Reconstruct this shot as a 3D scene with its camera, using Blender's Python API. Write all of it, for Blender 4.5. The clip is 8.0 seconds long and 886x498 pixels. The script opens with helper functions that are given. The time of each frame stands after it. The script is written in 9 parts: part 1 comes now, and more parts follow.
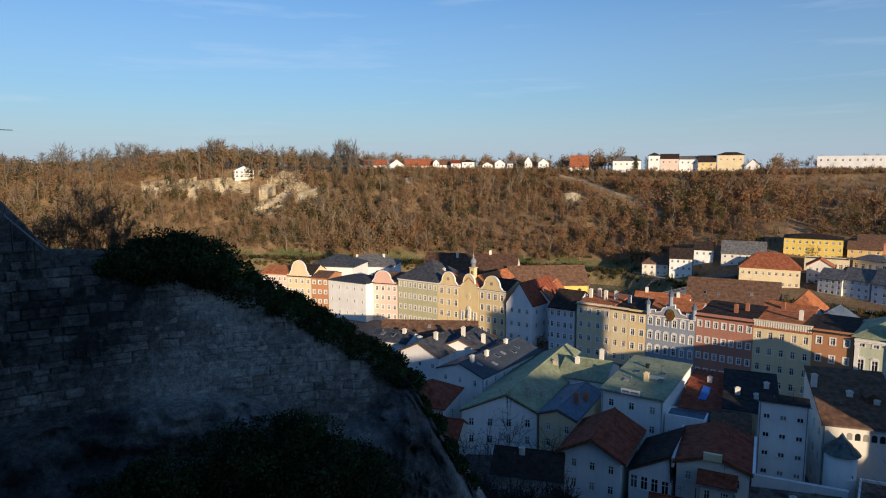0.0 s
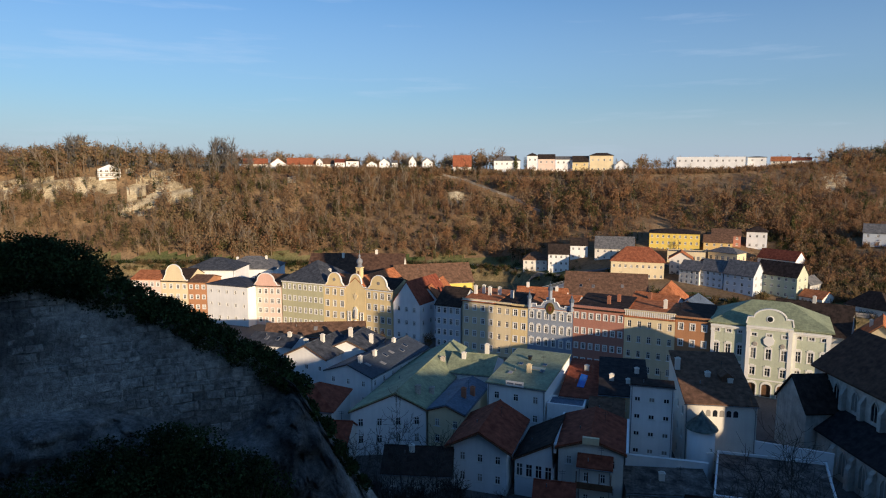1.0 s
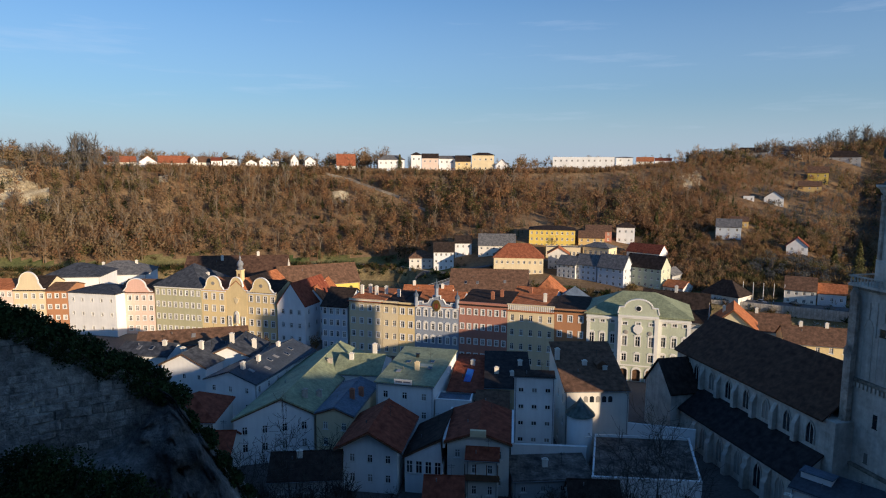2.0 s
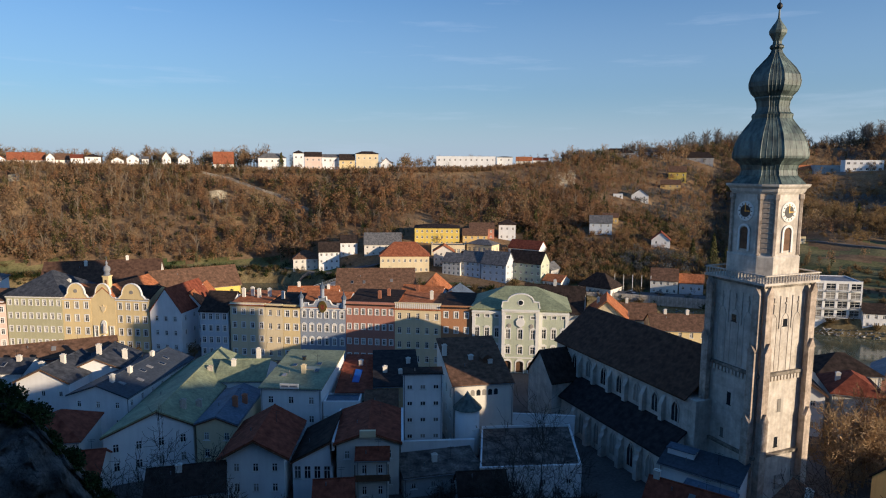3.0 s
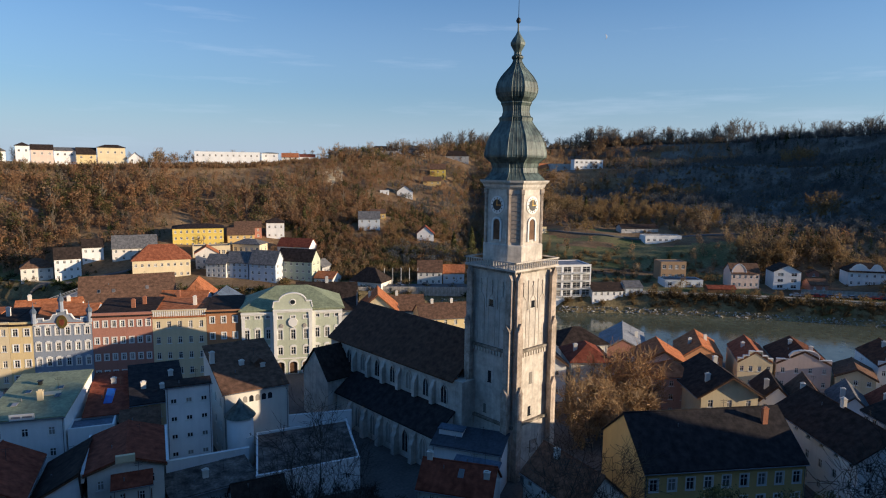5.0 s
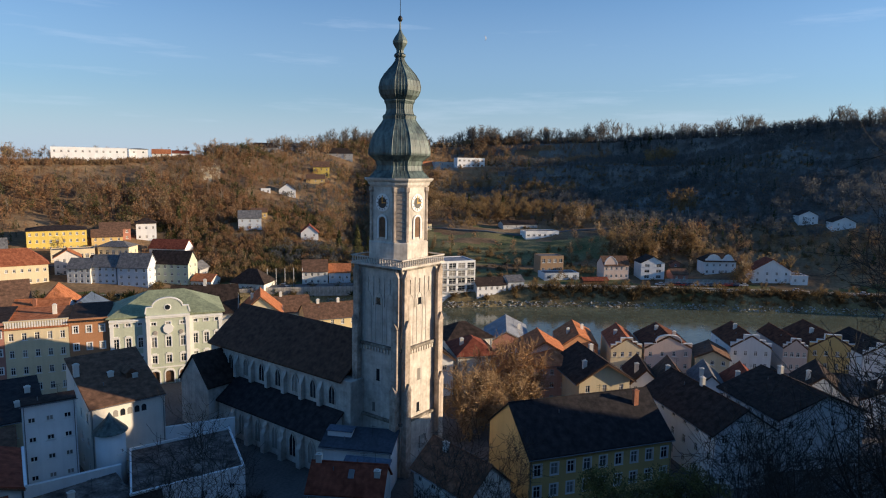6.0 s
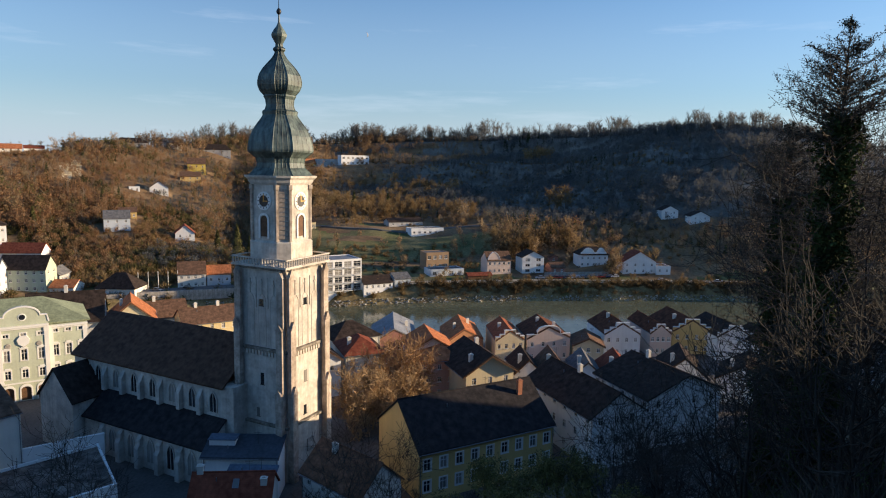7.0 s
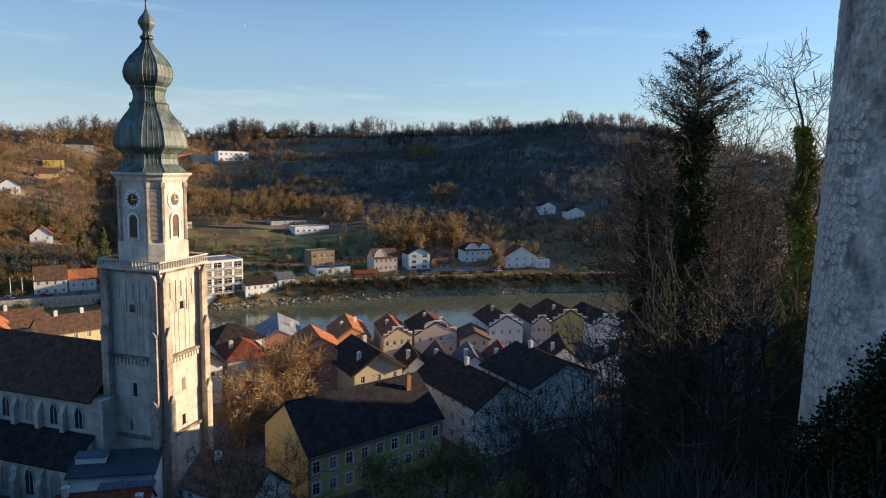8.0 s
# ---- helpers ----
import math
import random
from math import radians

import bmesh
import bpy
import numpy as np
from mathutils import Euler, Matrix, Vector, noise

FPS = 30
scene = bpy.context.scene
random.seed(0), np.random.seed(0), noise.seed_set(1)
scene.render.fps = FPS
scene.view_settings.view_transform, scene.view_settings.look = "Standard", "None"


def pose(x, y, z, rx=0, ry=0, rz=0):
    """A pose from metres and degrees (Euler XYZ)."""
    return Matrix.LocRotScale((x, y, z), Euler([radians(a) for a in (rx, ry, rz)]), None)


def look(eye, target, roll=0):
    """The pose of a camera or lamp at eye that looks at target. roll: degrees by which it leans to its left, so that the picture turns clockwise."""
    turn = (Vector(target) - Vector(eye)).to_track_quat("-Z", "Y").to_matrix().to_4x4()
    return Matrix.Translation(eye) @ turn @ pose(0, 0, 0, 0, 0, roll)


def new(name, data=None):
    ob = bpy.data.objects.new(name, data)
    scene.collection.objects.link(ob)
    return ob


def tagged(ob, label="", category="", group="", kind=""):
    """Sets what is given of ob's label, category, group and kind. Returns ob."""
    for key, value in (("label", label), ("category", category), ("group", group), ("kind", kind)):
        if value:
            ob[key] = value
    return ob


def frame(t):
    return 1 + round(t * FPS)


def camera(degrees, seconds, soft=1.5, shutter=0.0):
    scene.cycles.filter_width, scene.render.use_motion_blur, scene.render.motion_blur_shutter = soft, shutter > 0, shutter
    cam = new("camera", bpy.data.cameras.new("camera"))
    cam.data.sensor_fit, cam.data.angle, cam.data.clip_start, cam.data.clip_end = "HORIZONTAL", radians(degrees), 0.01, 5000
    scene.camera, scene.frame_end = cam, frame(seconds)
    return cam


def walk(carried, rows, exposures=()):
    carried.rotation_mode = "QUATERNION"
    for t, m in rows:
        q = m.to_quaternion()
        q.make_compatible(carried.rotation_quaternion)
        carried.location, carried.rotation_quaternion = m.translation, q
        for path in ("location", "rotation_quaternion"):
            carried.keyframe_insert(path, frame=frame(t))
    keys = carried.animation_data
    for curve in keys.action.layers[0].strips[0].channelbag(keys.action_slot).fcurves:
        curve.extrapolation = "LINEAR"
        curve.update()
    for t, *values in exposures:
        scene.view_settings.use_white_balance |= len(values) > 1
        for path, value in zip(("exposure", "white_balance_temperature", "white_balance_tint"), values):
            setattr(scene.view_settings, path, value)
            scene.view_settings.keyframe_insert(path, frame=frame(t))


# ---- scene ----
# The camera turns where it stands, on the castle ridge 54 m above the town square.
EYE = 54.0
cam = camera(69.12, 8.0, soft=1.1)
ROWS = [
    (0.0, -0.03, -7.12, 0.10),
    (0.5, -5.12, -7.16, 0.03),
    (1.0, -10.21, -7.19, -0.05),
    (1.5, -15.31, -7.22, -0.13),
    (3.0, -30.59, -7.30, -0.39),
    (3.5, -35.68, -7.32, -0.48),
    (4.0, -40.77, -7.35, -0.57),
    (4.5, -45.86, -7.36, -0.67),
    (6.0, -61.13, -7.41, -0.98),
    (6.5, -66.22, -7.42, -1.09),
    (7.0, -71.31, -7.43, -1.20),
    (7.5, -76.39, -7.44, -1.31),
    (8.0, -81.47, -7.45, -1.43),
]
walk(cam, [(t, pose(0, 0, EYE, 90 + pitch, roll, yaw)) for t, yaw, pitch, roll in ROWS],
     exposures=[(0.0, 0.66, 5750, 10), (4.0, 0.69, 5520, 10), (6.5, 0.95, 5820, 10), (8.0, 1.12, 6150, 10)])
# ---- daylight: a low winter sun from behind and to the right, a clear sky ----
SUN_AZ, SUN_EL = 152.9, 10.4
world = bpy.data.worlds.new("sky")
scene.world = world
world.use_nodes = True
wn, wl = world.node_tree.nodes, world.node_tree.links
wn.clear()
w_out = wn.new("ShaderNodeOutputWorld")
w_bg = wn.new("ShaderNodeBackground")
w_bg.inputs["Strength"].default_value = 0.080
w_sky = wn.new("ShaderNodeTexSky")
w_sky.sky_type = "NISHITA"
w_sky.sun_disc = False
w_sky.sun_elevation = radians(SUN_EL)
w_sky.sun_rotation = radians(SUN_AZ)
w_sky.altitude = 420
w_sky.air_density, w_sky.dust_density, w_sky.ozone_density = 1.25, 0.9, 3.5
# thin streaks of high cloud
w_co = wn.new("ShaderNodeTexCoord")
w_map = wn.new("ShaderNodeMapping")
w_map.inputs["Scale"].default_value = (2.2, 2.2, 22.0)
w_map.inputs["Location"].default_value = (0.35, 0.1, 0.6)
w_noise = wn.new("ShaderNodeTexNoise")
w_noise.inputs["Scale"].default_value = 1.5
w_noise.inputs["Detail"].default_value = 7
w_noise.inputs["Roughness"].default_value = 0.6
w_ramp = wn.new("ShaderNodeValToRGB")
w_ramp.color_ramp.elements[0].position, w_ramp.color_ramp.elements[1].position = 0.57, 0.84
w_ramp.color_ramp.elements[1].color = (0.32, 0.32, 0.32, 1)
w_mix = wn.new("ShaderNodeMix")
w_mix.data_type = "RGBA"
w_mix.inputs[7].default_value = (6.5, 6.6, 7.0, 1)
wl.new(w_co.outputs["Generated"], w_map.inputs["Vector"])
wl.new(w_map.outputs["Vector"], w_noise.inputs["Vector"])
wl.new(w_noise.outputs["Fac"], w_ramp.inputs["Fac"])
wl.new(w_ramp.outputs["Color"], w_mix.inputs[0])
w_deep = wn.new("ShaderNodeMix")
w_deep.data_type, w_deep.blend_type = "RGBA", "MULTIPLY"
w_deep.inputs[0].default_value = 1.0
w_deep.inputs[7].default_value = (0.78, 0.975, 1.18, 1)
wl.new(w_sky.outputs["Color"], w_deep.inputs[6])
wl.new(w_deep.outputs[2], w_mix.inputs[6])
# pale winter haze towards the horizon
w_sep = wn.new("ShaderNodeSeparateXYZ")
w_haze = wn.new("ShaderNodeValToRGB")
w_haze.color_ramp.interpolation = "EASE"
w_haze.color_ramp.elements[0].position, w_haze.color_ramp.elements[0].color = 0.0, (0.70, 0.70, 0.70, 1)
w_haze.color_ramp.elements[1].position, w_haze.color_ramp.elements[1].color = 0.36, (0.0, 0.0, 0.0, 1)
w_haze.color_ramp.elements.new(0.12).color = (0.28, 0.28, 0.28, 1)
w_mix2 = wn.new("ShaderNodeMix")
w_mix2.data_type = "RGBA"
w_mix2.inputs[7].default_value = (4.25, 4.75, 5.35, 1)
wl.new(w_co.outputs["Generated"], w_sep.inputs[0])
wl.new(w_sep.outputs["Z"], w_haze.inputs["Fac"])
wl.new(w_haze.outputs["Color"], w_mix2.inputs[0])
wl.new(w_mix.outputs[2], w_mix2.inputs[6])
wl.new(w_mix2.outputs[2], w_bg.inputs["Color"])
wl.new(w_bg.outputs["Background"], w_out.inputs["Surface"])

sun = new("sun", bpy.data.lights.new("sun", "SUN"))
sun.data.energy, sun.data.angle, sun.data.color = 4.15, radians(0.53), (1.0, 0.73, 0.44)
sun_to = Vector((math.sin(radians(SUN_AZ)) * math.cos(radians(SUN_EL)), math.cos(radians(SUN_AZ)) * math.cos(radians(SUN_EL)), math.sin(radians(SUN_EL))))
sun.matrix_world = look(sun_to * 300, (0, 0, 0))
# ---- materials ----
MATS = {}
MOON_AZ, MOON_EL = 64.48, 10.77


def surface(name, colour, rough=0.85, vary=0.18, scale=0.5, fine=6.0, bump=0.15, metal=0.0, tint=None, stain=0.0, rows=0.0, row_bump=0.4, random_hue=0.0, spec=0.3):
    """A weathered surface: base colour with broad and fine variation, soft relief, drips and courses where asked."""
    if name in MATS:
        return MATS[name]
    m = bpy.data.materials.new(name)
    m.use_nodes = True
    n, k = m.node_tree.nodes, m.node_tree.links
    b = n["Principled BSDF"]
    b.inputs["Roughness"].default_value = rough
    b.inputs["Metallic"].default_value = metal
    b.inputs["Specular IOR Level"].default_value = spec
    co = n.new("ShaderNodeTexCoord")
    broad = n.new("ShaderNodeTexNoise")
    broad.inputs["Scale"].default_value, broad.inputs["Detail"].default_value = scale, 5
    small = n.new("ShaderNodeTexNoise")
    small.inputs["Scale"].default_value, small.inputs["Detail"].default_value = fine, 4
    for t in (broad, small):
        k.new(co.outputs["Object"], t.inputs["Vector"])
    ramp = n.new("ShaderNodeValToRGB")
    dark = [c * (1 - vary) for c in colour]
    light = [min(1, c * (1 + vary)) for c in (tint or colour)]
    ramp.color_ramp.elements[0].position, ramp.color_ramp.elements[1].position = 0.32, 0.68
    ramp.color_ramp.elements[0].color, ramp.color_ramp.elements[1].color = (*dark, 1), (*light, 1)
    k.new(broad.outputs["Fac"], ramp.inputs["Fac"])
    grain = n.new("ShaderNodeMix")
    grain.data_type, grain.blend_type = "RGBA", "OVERLAY"
    grain.inputs[0].default_value = min(1.0, vary * 2.2)
    k.new(ramp.outputs["Color"], grain.inputs[6])
    k.new(small.outputs["Fac"], grain.inputs[7])
    last = grain.outputs[2]
    if stain:
        # rain streaks: noise drawn out downwards
        mp = n.new("ShaderNodeMapping")
        mp.inputs["Scale"].default_value = (1.6, 1.6, 0.12)
        k.new(co.outputs["Object"], mp.inputs["Vector"])
        drip = n.new("ShaderNodeTexNoise")
        drip.inputs["Scale"].default_value, drip.inputs["Detail"].default_value = 1.0, 6
        k.new(mp.outputs["Vector"], drip.inputs["Vector"])
        dr = n.new("ShaderNodeValToRGB")
        dr.color_ramp.elements[0].position, dr.color_ramp.elements[1].position = 0.42, 0.66
        dr.color_ramp.elements[0].color = (1, 1, 1, 1)
        dr.color_ramp.elements[1].color = (1 - stain, 1 - stain, 1 - stain * 0.95, 1)
        k.new(drip.outputs["Fac"], dr.inputs["Fac"])
        ml = n.new("ShaderNodeMix")
        ml.data_type, ml.blend_type = "RGBA", "MULTIPLY"
        ml.inputs[0].default_value = 1
        k.new(last, ml.inputs[6])
        k.new(dr.outputs["Color"], ml.inputs[7])
        last = ml.outputs[2]
    if random_hue:
        oi = n.new("ShaderNodeObjectInfo")
        hs = n.new("ShaderNodeHueSaturation")
        mr = n.new("ShaderNodeMapRange")
        mr.inputs["To Min"].default_value, mr.inputs["To Max"].default_value = 1 - random_hue, 1 + random_hue
        k.new(oi.outputs["Random"], mr.inputs["Value"])
        k.new(mr.outputs["Result"], hs.inputs["Value"])
        k.new(last, hs.inputs["Color"])
        last = hs.outputs["Color"]
    k.new(last, b.inputs["Base Color"])
    bp = n.new("ShaderNodeBump")
    bp.inputs["Strength"].default_value = bump
    bp.inputs["Distance"].default_value = 0.05
    height = small.outputs["Fac"]
    if rows:
        wv = n.new("ShaderNodeTexWave")
        wv.wave_type, wv.bands_direction, wv.wave_profile = "BANDS", "Z", "SAW"
        wv.inputs["Scale"].default_value = rows
        wv.inputs["Distortion"].default_value = 0.25
        wv.inputs["Detail"].default_value = 2
        k.new(co.outputs["Object"], wv.inputs["Vector"])
        ad = n.new("ShaderNodeMath")
        ad.operation = "MULTIPLY_ADD"
        ad.inputs[1].default_value = row_bump
        k.new(wv.outputs["Fac"], ad.inputs[0])
        k.new(small.outputs["Fac"], ad.inputs[2])
        height = ad.outputs[0]
    k.new(height, bp.inputs["Height"])
    k.new(bp.outputs["Normal"], b.inputs["Normal"])
    MATS[name] = m
    return m


def plaster(name, colour, stain=0.05):
    return surface("plaster_" + name, colour, rough=0.9, vary=0.07, scale=0.25, fine=3.0, bump=0.12, stain=stain)


def tiles(name, colour, tint=None):
    return surface("tiles_" + name, colour, rough=0.8, vary=0.16, scale=0.9, fine=11.0, bump=0.5, rows=1.6, row_bump=0.5, tint=tint, stain=0.25, spec=0.06)


def sheet_metal(name, colour, rough=0.62):
    return surface("metal_roof_" + name, colour, rough=rough, vary=0.18, scale=0.35, fine=2.5, bump=0.1, stain=0.25, spec=0.22)


WHITE = plaster("white", (0.81, 0.80, 0.775))
WARM_WHITE = plaster("warm_white", (0.72, 0.68, 0.60))
CREAM = plaster("cream", (0.72, 0.60, 0.38))
YELLOW = plaster("yellow", (0.74, 0.58, 0.30))
BRIGHT_YELLOW = plaster("bright_yellow", (0.72, 0.53, 0.12))
OCHRE = plaster("ochre", (0.68, 0.48, 0.19))
PALE_GREEN = plaster("pale_green", (0.50, 0.53, 0.40))
OLIVE = plaster("olive", (0.50, 0.47, 0.29))
PINK = plaster("pink", (0.66, 0.42, 0.33))
PALE_PINK = plaster("pale_pink", (0.72, 0.56, 0.46))
BRICK_RED = plaster("brick_red", (0.42, 0.20, 0.145))
RUST = plaster("rust", (0.43, 0.215, 0.105))
TIMBER = plaster("timber_brown", (0.36, 0.24, 0.14))
GREY_BLUE = plaster("grey_blue", (0.29, 0.325, 0.385))
LIGHT_BLUE = plaster("light_blue", (0.56, 0.60, 0.64))
GREY = plaster("grey", (0.46, 0.45, 0.43))
TRIM = surface("white_trim", (0.78, 0.76, 0.71), rough=0.7, vary=0.06, bump=0.05)
GLASS = surface("window_glass", (0.018, 0.022, 0.028), rough=0.08, vary=0.2, bump=0.02, spec=0.6)


def curtained(m):
    """Pale curtains or blinds behind the glass of some windows."""
    n, k = m.node_tree.nodes, m.node_tree.links
    b = n["Principled BSDF"]
    old = b.inputs["Base Color"].links[0].from_socket
    oi = n.new("ShaderNodeObjectInfo")
    r = n.new("ShaderNodeValToRGB")
    r.color_ramp.elements[0].position, r.color_ramp.elements[0].color = 0.45, (0.0, 0.0, 0.0, 1)
    r.color_ramp.elements[1].position, r.color_ramp.elements[1].color = 0.95, (0.75, 0.75, 0.75, 1)
    mx = n.new("ShaderNodeMix")
    mx.data_type = "RGBA"
    mx.inputs[7].default_value = (0.42, 0.39, 0.34, 1)
    k.new(oi.outputs["Random"], r.inputs["Fac"])
    k.new(r.outputs["Color"], mx.inputs[0])
    k.new(old, mx.inputs[6])
    k.new(mx.outputs[2], b.inputs["Base Color"])


curtained(GLASS)
T_SLATE = tiles("slate", (0.050, 0.056, 0.068), (0.080, 0.086, 0.100))
T_RED = tiles("red", (0.19, 0.056, 0.032), (0.26, 0.08, 0.046))
T_RUST = tiles("rust", (0.27, 0.088, 0.045), (0.33, 0.12, 0.06))
T_ORANGE = tiles("orange", (0.38, 0.135, 0.056), (0.48, 0.185, 0.080))
T_BROWN = tiles("brown", (0.13, 0.078, 0.05), (0.19, 0.11, 0.07))
T_DARK = tiles("dark", (0.034, 0.027, 0.023), (0.060, 0.043, 0.035))
T_DUSK = tiles("dusk", (0.085, 0.036, 0.022), (0.16, 0.066, 0.036))
T_BLACK = tiles("black", (0.028, 0.027, 0.029), (0.045, 0.04, 0.04))
T_GREY = tiles("grey", (0.13, 0.13, 0.135), (0.18, 0.175, 0.17))
M_GREEN = sheet_metal("green", (0.28, 0.31, 0.185))
M_SLATE = sheet_metal("slate_grey", (0.062, 0.073, 0.090))
M_BLUE = sheet_metal("blue_grey", (0.125, 0.160, 0.21))
M_GREY = sheet_metal("grey", (0.24, 0.25, 0.27))
COPPER = surface("weathered_copper", (0.070, 0.100, 0.088), rough=0.55, vary=0.2, scale=0.4, fine=3.0, bump=0.15, tint=(0.135, 0.172, 0.148), stain=0.6, spec=0.5)
TUFF = surface("tuff_ashlar", (0.53, 0.475, 0.40), rough=0.92, vary=0.15, scale=0.5, fine=2.2, bump=0.3, tint=(0.61, 0.56, 0.485), stain=0.18, rows=0.9, row_bump=0.4)
TUFF_BROWN = surface("brown_tuff", (0.40, 0.325, 0.255), rough=0.92, vary=0.22, scale=0.6, fine=2.5, bump=0.35, tint=(0.50, 0.42, 0.34), stain=0.25, rows=1.2, row_bump=0.5)
STONE = surface("grey_stone", (0.40, 0.36, 0.31), rough=0.95, vary=0.25, scale=0.6, fine=4.0, bump=0.4, stain=0.25)
WOOD = surface("brown_wood", (0.14, 0.075, 0.04), rough=0.75, vary=0.3, scale=1.2, fine=9, bump=0.3)
IRON = surface("dark_iron", (0.05, 0.05, 0.05), rough=0.5, vary=0.2, metal=0.6)
GILT = surface("gilding", (0.60, 0.38, 0.10), rough=0.35, vary=0.15, metal=0.9)
ZINC = surface("zinc", (0.20, 0.20, 0.205), rough=0.5, vary=0.2, bump=0.05, metal=0.3)
BRICK = surface("chimney_brick", (0.33, 0.14, 0.08), rough=0.9, vary=0.25, fine=8, bump=0.4)
WATER = surface("river_water", (0.115, 0.122, 0.078), rough=0.09, vary=0.2, scale=0.02, fine=0.35, bump=0.08, spec=0.22)
BARK = surface("bark", (0.11, 0.085, 0.062), rough=0.95, vary=0.3, scale=0.8, fine=5, bump=0.4)
SOOTY_STONE = surface("sooty_stone", (0.15, 0.135, 0.11), rough=0.95, vary=0.4, scale=0.5, fine=3.0, bump=0.4, tint=(0.25, 0.22, 0.18))
T_NAVE = tiles("nave", (0.085, 0.050, 0.035), (0.125, 0.072, 0.048))
TWIG = surface("bare_twigs", (0.15, 0.095, 0.058), rough=0.95, vary=0.35, scale=0.08, fine=1.5, bump=0.0, tint=(0.19, 0.13, 0.075))
# ---- the lie of the land, by azimuth (degrees to the right of y) and distance from the ridge ----
AZ = [-60, -40, -20, -7, 5, 16, 25, 35, 45, 52, 62, 77, 87, 95, 99, 104, 110, 114, 118, 124, 130]
FAR_BANK = [470, 440, 400, 357, 345, 330, 276, 264, 268, 270, 262, 278, 293, 315, 324, 336, 350, 360, 370, 385, 400]
CREST = [600, 560, 500, 475, 470, 465, 465, 480, 560, 680, 750, 760, 720, 690, 680, 665, 650, 640, 640, 640, 640]
CREST_Z = [50, 51, 56, 54, 51.5, 51, 51.5, 53, 62, 71, 76, 85, 91, 96, 92, 74, 58, 48, 42, 38, 36]
FLAT = [20, 20, 18, 16, 16, 24, 14, 12, 14, 14, 26, 24, 22, 20, 20, 20, 20, 20, 20, 20, 20]
BULGE = [0.8, 0.8, 0.75, 0.8, 0.8, 0.8, 1.1, 1.15, 1.0, 1.0, 1.0, 1.0, 0.94, 0.80, 0.74, 0.72, 0.9, 0.9, 0.9, 0.9, 0.9]
RIDGE_AZ = math.radians(118)
WATER_Z = -5.0


def smooth(s):
    s = np.clip(s, 0, 1)
    return s * s * (3 - 2 * s)


def lumps(x, y):
    """Gentle unevenness of a hillside, in metres."""
    return (np.sin(x * 0.043 + 1.3 * np.sin(y * 0.021)) * np.cos(y * 0.037 + 0.8 * np.sin(x * 0.017)) * 2.2
            + np.sin(x * 0.11 + y * 0.07) * np.cos(y * 0.13 - x * 0.05) * 0.9)


def land(x, y):
    """Height of the ground at plan points."""
    x, y = np.asarray(x, float), np.asarray(y, float)
    a, d = np.degrees(np.arctan2(x, y)), np.hypot(x, y)
    bank, crest, top, flat, bulge = (np.interp(a, AZ, row) for row in (FAR_BANK, CREST, CREST_Z, FLAT, BULGE))
    near = bank - 72
    s = np.clip((d - bank - flat) / (crest - bank - flat), 0, 1)
    rise = np.power(s, bulge) * (0.75 + 0.25 * smooth(s))
    # right of the gully the hill climbs in terraces with steep scarps between them
    steps = np.interp(s, [0, 0.06, 0.28, 0.40, 0.55, 0.60, 0.68, 0.80, 0.90, 0.96, 1.0], [0, 0.02, 0.24, 0.27, 0.37, 0.42, 0.66, 0.68, 0.72, 0.97, 1.0])
    share = smooth((a - 55) / 5) * (1 - smooth((a - 80) / 8))
    rise = rise * (1 - share) + steps * share
    z = 1.5 + (top - 1.5) * rise + lumps(x, y) * smooth(s * 5) * (1 - 0.7 * smooth((s - 0.85) / 0.15))
    # the wooded gully beside the spur
    z = z - 11 * np.exp(-((a - 54.2) / 2.1) ** 2) * smooth((d - bank - 45) / 60) * (1 - smooth((d - 590) / 90))
    z = z * smooth((d - bank) / 7) + (WATER_Z - 1.6) * (1 - smooth((d - bank) / 7))
    beyond = np.clip((d - crest) / 900, 0, 1)
    z = np.where(d > crest, top + (46 - top) * smooth(beyond) + lumps(x, y) * 0.5, z)
    town = 0.0 + (WATER_Z - 1.6) * smooth((d - near + 8) / 8)
    z = np.where(d < bank - 20, town, z)
    # the castle ridge runs past the camera
    q = x * math.cos(RIDGE_AZ) * -1 + y * math.sin(RIDGE_AZ)
    hill = 52.2 - 1.15 * np.maximum(np.abs(q + 3) - 4.2, 0) + np.where(np.abs(q + 3) > 8, 1.0, 0) * lumps(x * 3, y * 3) * 0.35
    along = x * math.sin(RIDGE_AZ) + y * math.cos(RIDGE_AZ)
    # unseen higher back of the ridge, added to cast shade on the houses below
    back = 60.5 - 1.0 * np.maximum(np.abs(q + 11) - 2.0, 0) - 30 * smooth((-6 - along) / 10)
    hill = np.maximum(hill, back)
    hill = hill - 6.0 * smooth((along - 2) / 11) - 3.0 * smooth((along - 18) / 45) - np.clip((along - 150) * 0.6, 0, 32) - np.clip(along - 330, 0, 60)
    # rise out of view, shaped to set the shadow edge on the roofs
    shade_knoll = 54.2 + 4.2 * smooth((along - 164) / 16) + 1.7 * smooth((144 - along) / 12) - 2.4 * np.maximum(np.abs(q + 11) - 2.5, 0) - 8.0 * np.maximum(along - 188.5, 0) - 0.3 * np.maximum(130 - along, 0)
    # unseen lower shoulder where the ridge runs out, added to shade the white houses
    shoulder = 36.0 - 2.4 * np.maximum(np.abs(q + 11) - 2.5, 0) - 1.5 * np.maximum(along - 222, 0) - 3.0 * np.maximum(175 - along, 0)
    hill = np.maximum(hill, np.maximum(shade_knoll, shoulder))
    return np.maximum(z, np.where(d < 420, hill, -99))
def polar(a, d):
    return d * math.sin(math.radians(a)), d * math.cos(math.radians(a))


